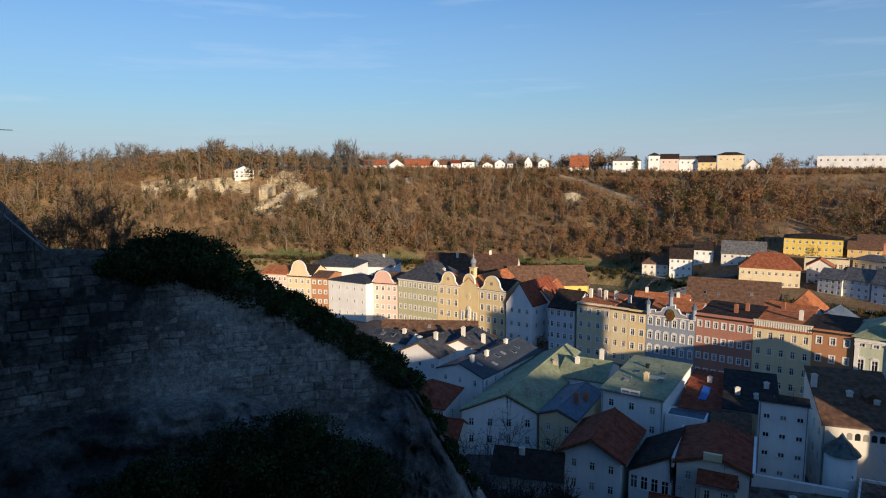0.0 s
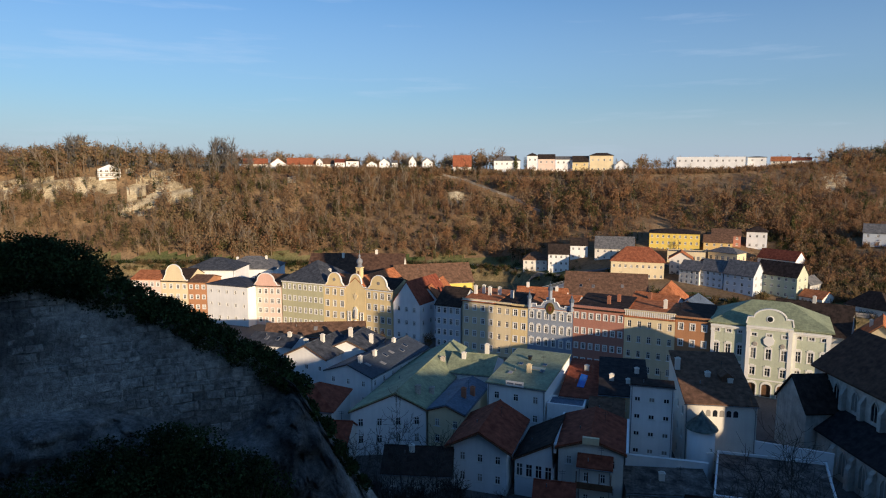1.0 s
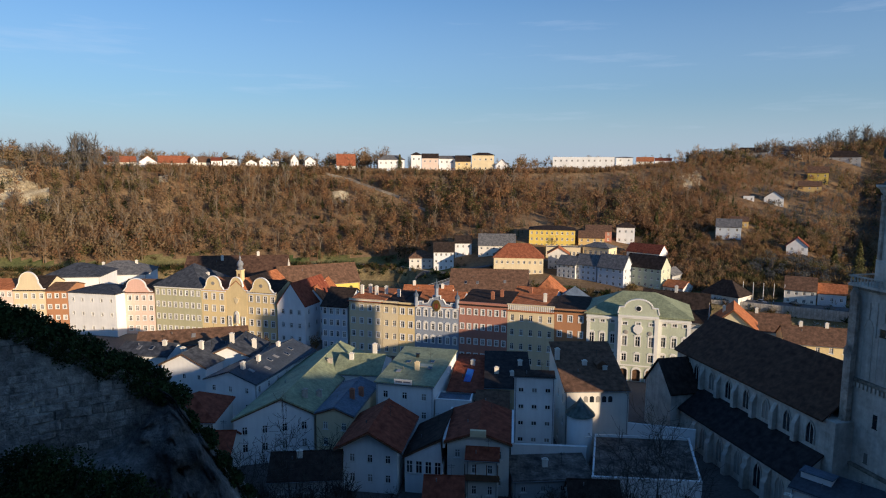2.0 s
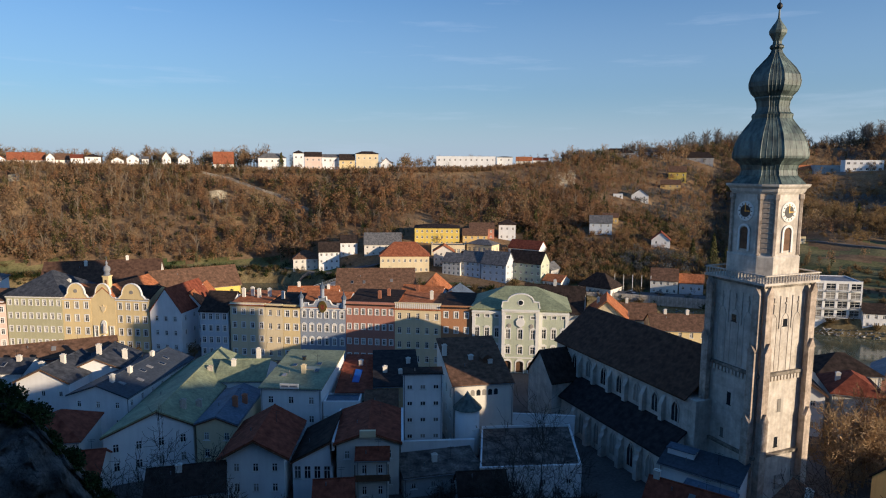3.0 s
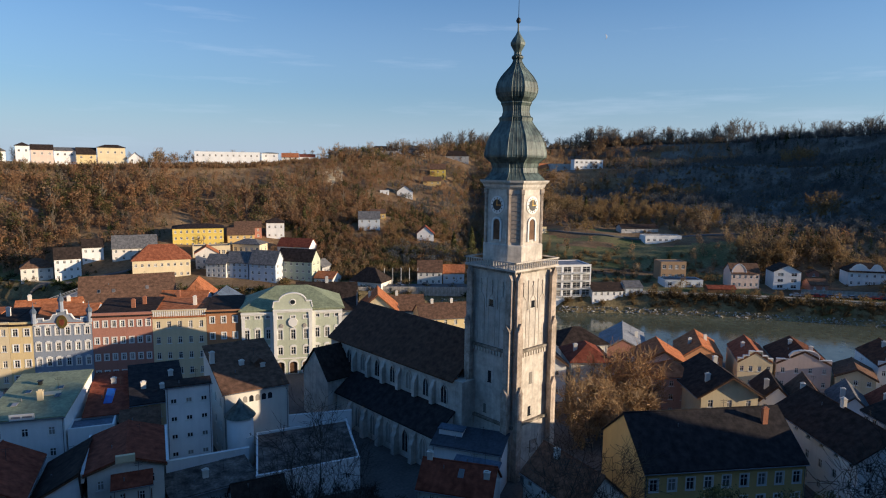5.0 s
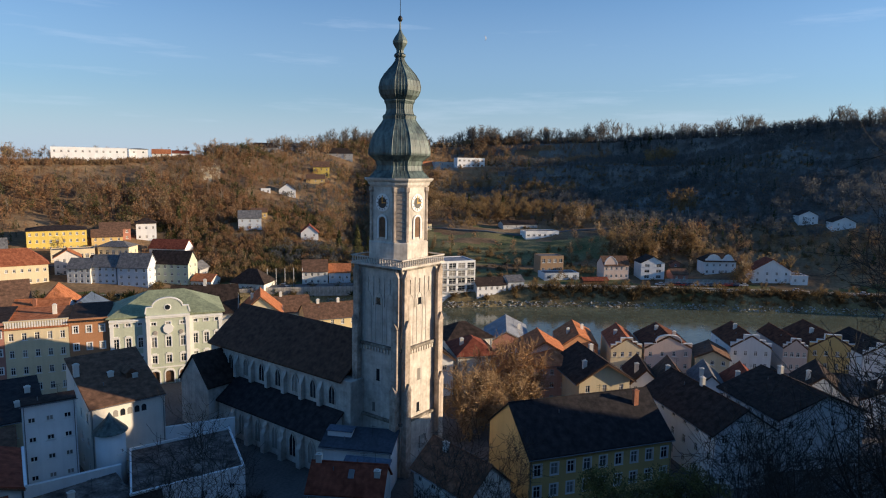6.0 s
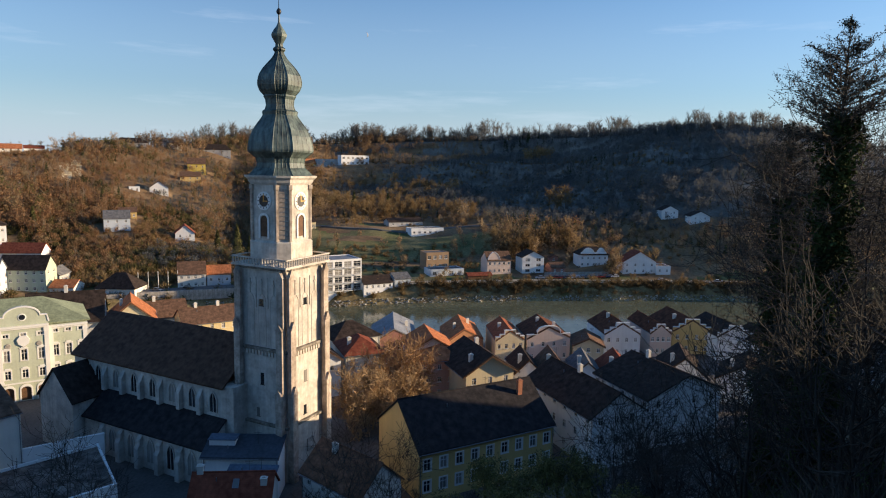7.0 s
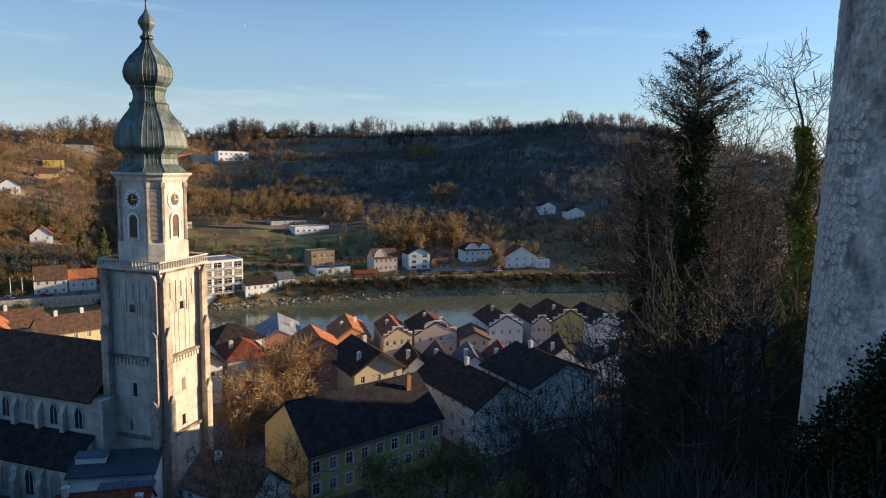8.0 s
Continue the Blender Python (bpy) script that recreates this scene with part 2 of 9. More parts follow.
# ---- mesh tools ----
class Geo:
    """Vertices and faces of one mesh in the making."""

    def __init__(self):
        self.v, self.f = [], []

    def add(self, verts, faces):
        o = len(self.v)
        self.v += [tuple(p) for p in verts]
        self.f += [tuple(i + o for i in f) for f in faces]
        return self

    def box(self, x0, y0, z0, x1, y1, z1):
        return self.add([(x0, y0, z0), (x1, y0, z0), (x1, y1, z0), (x0, y1, z0), (x0, y0, z1), (x1, y0, z1), (x1, y1, z1), (x0, y1, z1)],
                        [(0, 3, 2, 1), (4, 5, 6, 7), (0, 1, 5, 4), (1, 2, 6, 5), (2, 3, 7, 6), (3, 0, 4, 7)])

    def extrude(self, outline, axis, lo, hi):
        """A closed outline of (u, v) pushed along an axis: x (u=y, v=z), y (u=x, v=z) or z (u=x, v=y)."""
        put = {"x": lambda u, v, s: (s, u, v), "y": lambda u, v, s: (u, s, v), "z": lambda u, v, s: (u, v, s)}[axis]
        n = len(outline)
        faces = [tuple(range(n)), tuple(range(2 * n - 1, n - 1, -1))]
        faces += [(i, n + i, n + (i + 1) % n, (i + 1) % n) for i in range(n)]
        return self.add([put(u, v, lo) for u, v in outline] + [put(u, v, hi) for u, v in outline], faces)

    def ring(self, profile, sides, cx=0, cy=0, turn=0.0, squash=None):
        """A turned body from (radius, z) pairs."""
        v, f = [], []
        for r, z in profile:
            for i in range(sides):
                t = turn + 2 * math.pi * i / sides
                s = squash[i % len(squash)] if squash else 1
                v.append((cx + r * s * math.cos(t), cy + r * s * math.sin(t), z))
        for j in range(len(profile) - 1):
            for i in range(sides):
                a, b = j * sides + i, j * sides + (i + 1) % sides
                f.append((a, b, b + sides, a + sides))
        f.append(tuple(range(sides - 1, -1, -1)))
        f.append(tuple(range((len(profile) - 1) * sides, len(profile) * sides)))
        return self.add(v, f)

    def tube(self, p, q, r0, r1, sides=5):
        p, q = Vector(p), Vector(q)
        d = (q - p).normalized()
        u = d.orthogonal().normalized()
        w = d.cross(u)
        v = [p + (u * math.cos(2 * math.pi * i / sides) + w * math.sin(2 * math.pi * i / sides)) * r0 for i in range(sides)]
        v += [q + (u * math.cos(2 * math.pi * i / sides) + w * math.sin(2 * math.pi * i / sides)) * r1 for i in range(sides)]
        return self.add(v, [(i, (i + 1) % sides, sides + (i + 1) % sides, sides + i) for i in range(sides)] + [tuple(range(2 * sides - 1, sides - 1, -1))])

    def mesh(self, name, material, flat=True):
        me = bpy.data.meshes.new(name)
        me.from_pydata(self.v, [], self.f)
        me.update()
        me.materials.append(material)
        if not flat:
            me.polygons.foreach_set("use_smooth", [True] * len(me.polygons))
        return me


def part(name, geo, material, parent, label="", flat=True):
    """One mesh object under a thing or under a part."""
    ob = new(name, geo.mesh(name, material, flat))
    if parent is not None:
        ob.parent = parent
    if label:
        ob["label"] = label
    return ob


def thing(name, m, label, category, group="", kind=""):
    """An empty at the base of a thing that parents its parts."""
    ob = new(name)
    ob.empty_display_size = 1
    ob.matrix_basis = m
    return tagged(ob, label, category, group, kind)


def single(name, geo, material, label, category, group="", kind="", m=None, flat=True):
    """A thing or piece of the setting that is one mesh."""
    ob = new(name, geo.mesh(name, material, flat))
    if m is not None:
        ob.matrix_basis = m
    return tagged(ob, label, category, group, kind)


def shared(cache, key, make):
    if key not in cache:
        cache[key] = make()
    return cache[key]


def relief(us, vs, level, back=0.17):
    """One joined body from a grid of cells that stand out to level(u, v) (None: an opening); -y is outwards."""
    g, seen = Geo(), {}

    def at(u, v, d):
        k = (round(u, 4), round(v, 4), round(d, 4))
        if k not in seen:
            seen[k] = len(g.v)
            g.v.append((u, d, v))
        return seen[k]

    cell = {(i, j): level((us[i] + us[i + 1]) / 2, (vs[j] + vs[j + 1]) / 2) for i in range(len(us) - 1) for j in range(len(vs) - 1)}
    for (i, j), d in cell.items():
        if d is None:
            continue
        u0, u1, v0, v1 = us[i], us[i + 1], vs[j], vs[j + 1]
        g.f.append((at(u0, v0, d), at(u1, v0, d), at(u1, v1, d), at(u0, v1, d)))
        for (a, b), (p, q) in (((i - 1, j), ((u0, v1), (u0, v0))), ((i + 1, j), ((u1, v0), (u1, v1))), ((i, j - 1), ((u0, v0), (u1, v0))), ((i, j + 1), ((u1, v1), (u0, v1)))):
            other = cell.get((a, b))
            if other is None or other > d:
                o = back if other is None else other
                g.f.append((at(*p, d), at(*p, o), at(*q, o), at(*q, d)))
    return g


# ---- windows ----
WINDOW_MESH = {}


def window_meshes(w, h, style):
    """Frame (with sill and surround) and pane of a window whose opening is w by h; origin at the opening's lower middle, x across, -y outwards."""
    def frame_mesh():
        e, t, c = 0.10, 0.23, 0.05
        edge = style in ("trim", "crown")
        us = [-w / 2 - t, -w / 2, -w / 2 + e] + ([-c, c] if w > 0.7 else []) + [w / 2 - e, w / 2, w / 2 + t]
        vs = [-0.12, 0.0, e] + ([h * 0.66 - c, h * 0.66 + c] if h > 1.1 else []) + [h - e, h] + ([h + t] if edge else []) + ([h + t + 0.16, h + t + 0.42] if style == "crown" else [])
        bars_u = [(-w / 2, -w / 2 + e), (-c, c), (w / 2 - e, w / 2)]
        bars_v = [(0, e), (h * 0.66 - c, h * 0.66 + c), (h - e, h)]

        def level(u, v):
            inside = abs(u) < w / 2 and 0 < v < h
            if inside:
                bar = any(a < u < b for a, b in bars_u) and (w > 0.7 or abs(u) > c) or any(a < v < b for a, b in bars_v) and (h > 1.1 or not h * 0.66 - c < v < h * 0.66 + c)
                return 0.10 if bar else None
            if v < 0:
                return -0.12
            if not edge:
                return None
            if v > h + t:
                return -0.16 if v < h + t + 0.16 else (-0.10 if abs(u) < w / 2 - e else None)
            return -0.05

        return relief(us, vs, level).mesh("window", TRIM)

    def pane_mesh():
        g = Geo().box(-w / 2 + 0.05, 0.13, 0.05, w / 2 - 0.05, 0.145, h - 0.05)
        return g.mesh("pane", GLASS)

    return shared(WINDOW_MESH, ("f", w, h, style), frame_mesh), shared(WINDOW_MESH, ("p", w, h), pane_mesh)


def put_window(parent, m, w, h, style="plain"):
    fm, pm = window_meshes(round(w, 2), round(h, 2), style)
    win = new("window", fm)
    win.parent = parent
    win.matrix_basis = m
    pane = new("pane", pm)
    pane.parent = win
    return win


def wall_with_holes(g, width, height, holes, spot, depth=0.24):
    """One face of a wall with openings cut through it; spot(u, v, d) gives the place at u along, v up and d inwards."""
    us = sorted({0, width, *(h[0] for h in holes), *(h[2] for h in holes)})
    vs = sorted({0, height, *(h[1] for h in holes), *(h[3] for h in holes)})
    index = {}

    def at(u, v):
        if (u, v) not in index:
            index[(u, v)] = len(g.v)
            g.v.append(spot(u, v, 0))
        return index[(u, v)]

    for i in range(len(us) - 1):
        for j in range(len(vs) - 1):
            um, vm = (us[i] + us[i + 1]) / 2, (vs[j] + vs[j + 1]) / 2
            if not any(h[0] < um < h[2] and h[1] < vm < h[3] for h in holes):
                g.f.append((at(us[i], vs[j]), at(us[i + 1], vs[j]), at(us[i + 1], vs[j + 1]), at(us[i], vs[j + 1])))
    for u0, v0, u1, v1 in holes:
        ring = [(u0, v0), (u1, v0), (u1, v1), (u0, v1)]
        g.add([spot(u, v, 0) for u, v in ring] + [spot(u, v, depth) for u, v in ring],
              [(i, i + 4, (i + 1) % 4 + 4, (i + 1) % 4) for i in range(4)] + [(4, 5, 6, 7)])


def window_grid(width, height, rows, cols, w, h, margin=None, first=None, floor=None):
    """Openings for rows of windows over a face, lowest row first."""
    holes = []
    if not rows or not cols:
        return holes
    floor = floor or height / rows
    first = first if first is not None else max(0.5, (floor - h) * 0.55)
    margin = margin if margin is not None else width / cols / 2
    for r in range(rows):
        for c in range(cols):
            u = margin + (width - 2 * margin) * (c / (cols - 1) if cols > 1 else 0.5)
            v = first + r * floor
            if v + h < height - 0.1:
                holes.append((round(u - w / 2, 3), round(v, 3), round(u + w / 2, 3), round(v + h, 3)))
    return holes


# ---- houses ----
def roof_geo(kind, w, d, eave, rise, over=0.5, thick=0.28, peak=0.5):
    g = Geo()
    if kind == "along":
        s = rise / (d / 2)
        top = [(-over, eave - s * over), (d / 2, eave + rise), (d + over, eave - s * over)]
        g.extrude(top + [(u, v + thick) for u, v in reversed(top)], "x", -over * 0.6, w + over * 0.6)
    elif kind == "front":
        s, q = rise / (w * peak), rise / (w * (1 - peak))
        o = min(over, 0.6 / q)
        top = [(-over, eave - s * over), (w * peak, eave + rise), (w + o, eave - q * o)]
        g.extrude(top + [(u, v + thick) for u, v in reversed(top)], "y", -over * 0.9, d + over * 0.6)
    elif kind == "hip":
        k = min(w, d) / 2
        if w >= d:
            r0, r1 = (k, d / 2), (w - k, d / 2)
        else:
            r0, r1 = (w / 2, k), (w / 2, d - k)
        o = over
        base = [(-o, -o), (w + o, -o), (w + o, d + o), (-o, d + o)]
        v = [(x, y, eave) for x, y in base] + [(x, y, eave + thick) for x, y in base] + [(*r0, eave + rise + thick), (*r1, eave + rise + thick)]
        f = [(3, 2, 1, 0)] + [(i, (i + 1) % 4, (i + 1) % 4 + 4, i + 4) for i in range(4)]
        f += [(4, 5, 9, 8), (6, 7, 8, 9), (5, 6, 9), (7, 4, 8)] if w >= d else [(4, 5, 8), (5, 6, 9, 8), (6, 7, 9), (7, 4, 8, 9)]
        g.add(v, f)
    elif kind == "shed":
        g.extrude([(-over, eave - 0.1), (d + over, eave + rise), (d + over, eave + rise + thick), (-over, eave - 0.1 + thick)], "x", -over * 0.5, w + over * 0.5)
    elif kind == "flat":
        g.box(0.25, 0.25, eave - 0.5, w - 0.25, d - 0.25, eave + 0.08)
    return g


def chimney(parent, x, y, z, h=1.8, s=0.45, material=None):
    g = Geo().box(x - s, y - s * 0.7, z - 1.5, x + s, y + s * 0.7, z + h)
    g.box(x - s - 0.08, y - s * 0.7 - 0.08, z + h, x + s + 0.08, y + s * 0.7 + 0.08, z + h + 0.15)
    g.box(x - s * 0.6, y - s * 0.35, z + h + 0.15, x + s * 0.6, y + s * 0.35, z + h + 0.35)
    return part("chimney", g, material or WARM_WHITE, parent)


def skylight(parent, w, d, eave, rise, x, up, along=True):
    """A roof window lying on the front slope."""
    s = rise / (d / 2)
    y = up * d / 2
    z = eave + s * y + 0.28
    a = math.degrees(math.atan(s))
    g = Geo().box(-0.45, -0.7, 0.0, 0.45, 0.7, 0.10)
    ob = part("skylight", g, M_GREY, parent)
    ob.matrix_basis = pose(x, y, z, a, 0, 0)
    p = part("pane", Geo().box(-0.37, -0.6, 0.10, 0.37, 0.6, 0.115), GLASS, ob)
    return ob


def roof_height(kind, w, d, eave, rise, x, y, peak=0.5):
    if kind == "along":
        return eave + rise * (1 - abs(y - d / 2) / (d / 2))
    if kind == "front":
        return eave + rise * min(x / (w * peak), (w - x) / (w * (1 - peak)))
    if kind == "shed":
        return eave + rise * y / d
    if kind == "hip":
        return eave + rise * min(1, min(x, w - x, y, d - y) / (min(w, d) / 2))
    return eave


DETAILED = ("houses below the castle", "houses by the river", "houses behind the square")


def trimmings(home, roof, w, depth, h, rise, over, roof_mat, peak=0.5):
    """Gutters, downpipes, ridge caps and a roof vent."""
    if roof in ("along", "shed", "hip"):
        y, z = -over - 0.07, h - (rise / (depth / 2) * over if roof == "along" else 0.1 if roof == "shed" else 0.0)
        part("gutter", Geo().tube((-0.3, y, z), (w + 0.3, y, z), 0.09, 0.09, 6), ZINC, home)
        for x in (0.25, w - 0.25):
            part("downpipe", Geo().tube((x, -0.12, z), (x, -0.12, 0), 0.06, 0.06, 6), ZINC, home)
    if roof == "along":
        part("ridge_cap", Geo().tube((-over * 0.6, depth / 2, h + rise + 0.27), (w + over * 0.6, depth / 2, h + rise + 0.27), 0.14, 0.14, 6), roof_mat, home)
    if roof == "front":
        m, sl, sr = w * peak, rise / (w * peak), rise / (w * (1 - peak))
        o = min(over, 0.6 / sr)
        part("ridge_cap", Geo().tube((m, -over * 0.9, h + rise + 0.27), (m, depth + over * 0.6, h + rise + 0.27), 0.14, 0.14, 6), roof_mat, home)
        edge = [(-over, h - sl * over), (m, h + rise), (w + o, h - sr * o)]
        part("bargeboard", Geo().extrude(edge + [(u, v - 0.25) for u, v in reversed(edge)], "y", -over * 0.9 - 0.06, -over * 0.9 - 0.004), WOOD, home)
        for x, z in ((-over - 0.05, h - sl * over), (w + o + 0.05, h - sr * o)):
            part("gutter", Geo().tube((x, -over, z), (x, depth, z), 0.09, 0.09, 6), ZINC, home)
    if roof in ("along", "front", "shed"):
        x, y = w * 0.3, depth * 0.35
        z = roof_height(roof, w, depth, h, rise, x, y, peak)
        part("vent_pipe", Geo().tube((x, y, z), (x, y, z + 0.8), 0.09, 0.09, 6), ZINC, home)
        x, y = w * 0.68, depth * 0.6
        z = roof_height(roof, w, depth, h, rise, x, y, peak)
        part("aerial", Geo().tube((x, y, z), (x, y, z + 2.3), 0.035, 0.03, 4).tube((x - 0.6, y, z + 2.1), (x + 0.6, y, z + 2.1), 0.025, 0.025, 4).tube((x - 0.45, y, z + 1.8), (x + 0.45, y, z + 1.8), 0.025, 0.025, 4), IRON, home)


def house(name, label, a, b, depth, eave, roof, rise, wall, roof_mat, rows=3, cols=4, size=(1.0, 1.5), side=(0, 0), style="plain", base=0.0, over=0.5,
          chimneys=(), skylights=(), category="house", group="", first=None, floor=None, sink=3.0, parapet=0.0, chimney_mat=None, margin=None, peak=0.5, skew=0.0):
    """A house whose front runs from a to b (left to right seen from the ridge), with cut window openings, roof, chimneys and roof windows."""
    (ax, ay), (bx, by) = a, b
    w = math.hypot(bx - ax, by - ay)
    turn = math.degrees(math.atan2(by - ay, bx - ax))
    h = eave - base
    home = thing(name, pose(ax, ay, base, 0, 0, turn), label, category, group)
    g = Geo()
    ww, wh = size
    front = window_grid(w, h, rows, cols, ww, wh, first=first, floor=floor, margin=margin)
    flank = window_grid(depth, h, side[0], side[1], ww, wh, first=first, floor=floor)
    wall_with_holes(g, w, h, front, lambda u, v, d: (u, d, v))
    wall_with_holes(g, depth, h, flank, lambda u, v, d: (w - d, u, v))
    wall_with_holes(g, depth, h, flank, lambda u, v, d: (d, depth - u, v))
    g.add([(w, depth, 0), (0, depth, 0), (0, depth, h), (w, depth, h)], [(0, 1, 2, 3)])
    g.add([(0, 0, 0), (w, 0, 0), (w, depth, 0), (0, depth, 0), (0, 0, -sink), (w, 0, -sink), (w, depth, -sink), (0, depth, -sink)],
          [(0, 4, 5, 1), (1, 5, 6, 2), (2, 6, 7, 3), (3, 7, 4, 0)])
    g.add([(0, 0, h), (w, 0, h), (w, depth, h), (0, depth, h)], [(0, 1, 2, 3)])
    if roof == "along":
        for x in (0.0, w):
            g.add([(x, 0, h), (x, depth, h), (x, depth / 2, h + rise)], [(0, 1, 2)])
    elif roof == "front":
        for y in (0.0, depth):
            g.add([(0, y, h), (w, y, h), (w * peak, y, h + rise)], [(0, 1, 2)])
    elif roof == "shed":
        g.add([(0, 0, h), (0, depth, h), (0, depth, h + rise), (w, 0, h), (w, depth, h), (w, depth, h + rise)], [(0, 1, 2), (3, 5, 4), (1, 4, 5, 2)])
    part("wall", g, wall, home)
    for u0, v0, u1, v1 in front:
        put_window(home, pose((u0 + u1) / 2, 0, v0), u1 - u0, v1 - v0, style)
    for u0, v0, u1, v1 in flank:
        put_window(home, pose(w, (u0 + u1) / 2, v0, 0, 0, 90), u1 - u0, v1 - v0, style)
        put_window(home, pose(0, depth - (u0 + u1) / 2, v0, 0, 0, -90), u1 - u0, v1 - v0, style)
    part("roof", roof_geo(roof, w, depth, h, rise, over, peak=peak), roof_mat, home)
    if group in DETAILED:
        trimmings(home, roof, w, depth, h, rise, over, roof_mat, peak)
    if roof == "flat" or parapet:
        p = Geo()
        t, top = 0.3, h + (parapet or 0.35)
        p.box(0.004, 0.004, h - 0.3, w - 0.004, t, top)
        if roof == "flat":
            p.box(0.004, depth - t, h - 0.3, w - 0.004, depth - 0.004, top).box(0.004, t, h - 0.3, t, depth - t, top).box(w - t, t, h - 0.3, w - 0.004, depth - t, top)
        p.box(-0.06, -0.08, top, w + 0.06, t + 0.05, top + 0.12)
        part("parapet", p, wall, home)
    for cx, cy, ch in chimneys:
        x, y = cx * w, cy * depth
        chimney(home, x, y, roof_height(roof, w, depth, h, rise, x, y, peak), ch, material=chimney_mat)
    for sx, up in skylights:
        if roof == "along":
            skylight(home, w, depth, h, rise, sx * w, up)
    if skew:
        lean(home, skew)
    return home


def lean(home, skew):
    """Old plots are no rectangles: the depth of the house runs off to one side of its front."""
    for o in home.children:
        if o.name.startswith("window"):
            x, y, z = o.matrix_basis.translation
            o.matrix_basis = pose(skew * y, 0, 0) @ o.matrix_basis
            if 0.01 < y:
                o.matrix_basis = o.matrix_basis @ pose(0, 0, 0, 0, 0, -math.degrees(math.atan(skew)))
        elif o.matrix_basis == Matrix.Identity(4):
            for q in o.data.vertices:
                q.co.x += skew * q.co.y


def along_lane(name, label, a, b, length, lane, *rest, **more):
    """A house between a and b whose depth follows the lane's azimuth."""
    w = math.hypot(b[0] - a[0], b[1] - a[1])
    f = ((b[0] - a[0]) / w, (b[1] - a[1]) / w)
    d = polar(lane, 1.0)
    across, inward = d[0] * f[0] + d[1] * f[1], -d[0] * f[1] + d[1] * f[0]
    return house(name, label, a, b, length * inward, *rest, skew=across / inward, **more)
# ---- ground: one sheet from the castle ridge over town and river to the horizon ----
LITTER = surface("leaf_litter", (0.19, 0.112, 0.058), rough=1.0, vary=0.35, scale=0.05, fine=0.7, bump=0.4, tint=(0.20, 0.135, 0.07))
# greyer litter copy: shade and haze of the far hill put into the colour
SHADE_LITTER = surface("shade_litter", (0.125, 0.112, 0.092), rough=1.0, vary=0.35, scale=0.05, fine=0.7, bump=0.4, tint=(0.16, 0.145, 0.12))
GRASS = surface("meadow_grass", (0.092, 0.128, 0.036), rough=1.0, vary=0.35, scale=0.06, fine=0.9, bump=0.4, tint=(0.17, 0.14, 0.06))
PAVING = surface("town_paving", (0.115, 0.105, 0.095), rough=0.9, vary=0.25, scale=0.1, fine=2.0, bump=0.2)
SAND_ROCK = surface("yellow_conglomerate", (0.42, 0.32, 0.17), rough=1.0, vary=0.35, scale=0.12, fine=0.9, bump=0.6, tint=(0.50, 0.42, 0.27), stain=0.3)
BRUSH = surface("dark_undergrowth", (0.045, 0.042, 0.024), rough=1.0, vary=0.4, scale=0.2, fine=1.5, bump=0.5)
FIELD = surface("far_fields", (0.10, 0.10, 0.055), rough=1.0, vary=0.3, scale=0.01, fine=0.1, bump=0.1)
BANK = surface("dry_bank_grass", (0.165, 0.118, 0.055), rough=1.0, vary=0.4, scale=0.12, fine=1.2, bump=0.4, tint=(0.22, 0.17, 0.08))
PATH = surface("gravel_path", (0.42, 0.36, 0.27), rough=1.0, vary=0.2, scale=0.3, fine=3, bump=0.2)

CLEARINGS = []   # plan circles kept free of trees: x, y, radius


def cliffs(a, d):
    """Strength of bare rock on the sunlit slope: bands of outcrop below the white villa and a few scars further along."""
    bank, crest = np.interp(a, AZ, FAR_BANK), np.interp(a, AZ, CREST)
    s = (d - bank) / (crest - bank)
    ragged = np.sin(a * 2.1 + 3 * s) * 0.5 + np.sin(a * 5.3 + s * 21) * 0.35 + np.sin(a * 11 + s * 50) * 0.25
    band = sum(np.exp(-((a - a0) / wa) ** 2) * np.exp(-((s - s0) / ws) ** 2) for a0, s0, wa, ws in ((-22.3, 0.75, 3.2, 0.10), (-18.0, 0.77, 1.8, 0.07), (-13.7, 0.90, 1.8, 0.09), (-12.6, 0.70, 2.6, 0.11), (-15.3, 0.60, 1.4, 0.06), (-2.4, 0.84, 0.9, 0.04)))
    scar = 0.75 * np.exp(-((a - 11.5) / 2.0) ** 2) * np.exp(-((s - 0.66) / 0.05) ** 2) + 0.8 * np.exp(-((a - 41.2) / 1.6) ** 2) * np.exp(-((s - 0.80) / 0.09) ** 2)
    return band + scar + 0.34 * ragged * (band + scar > 0.15)


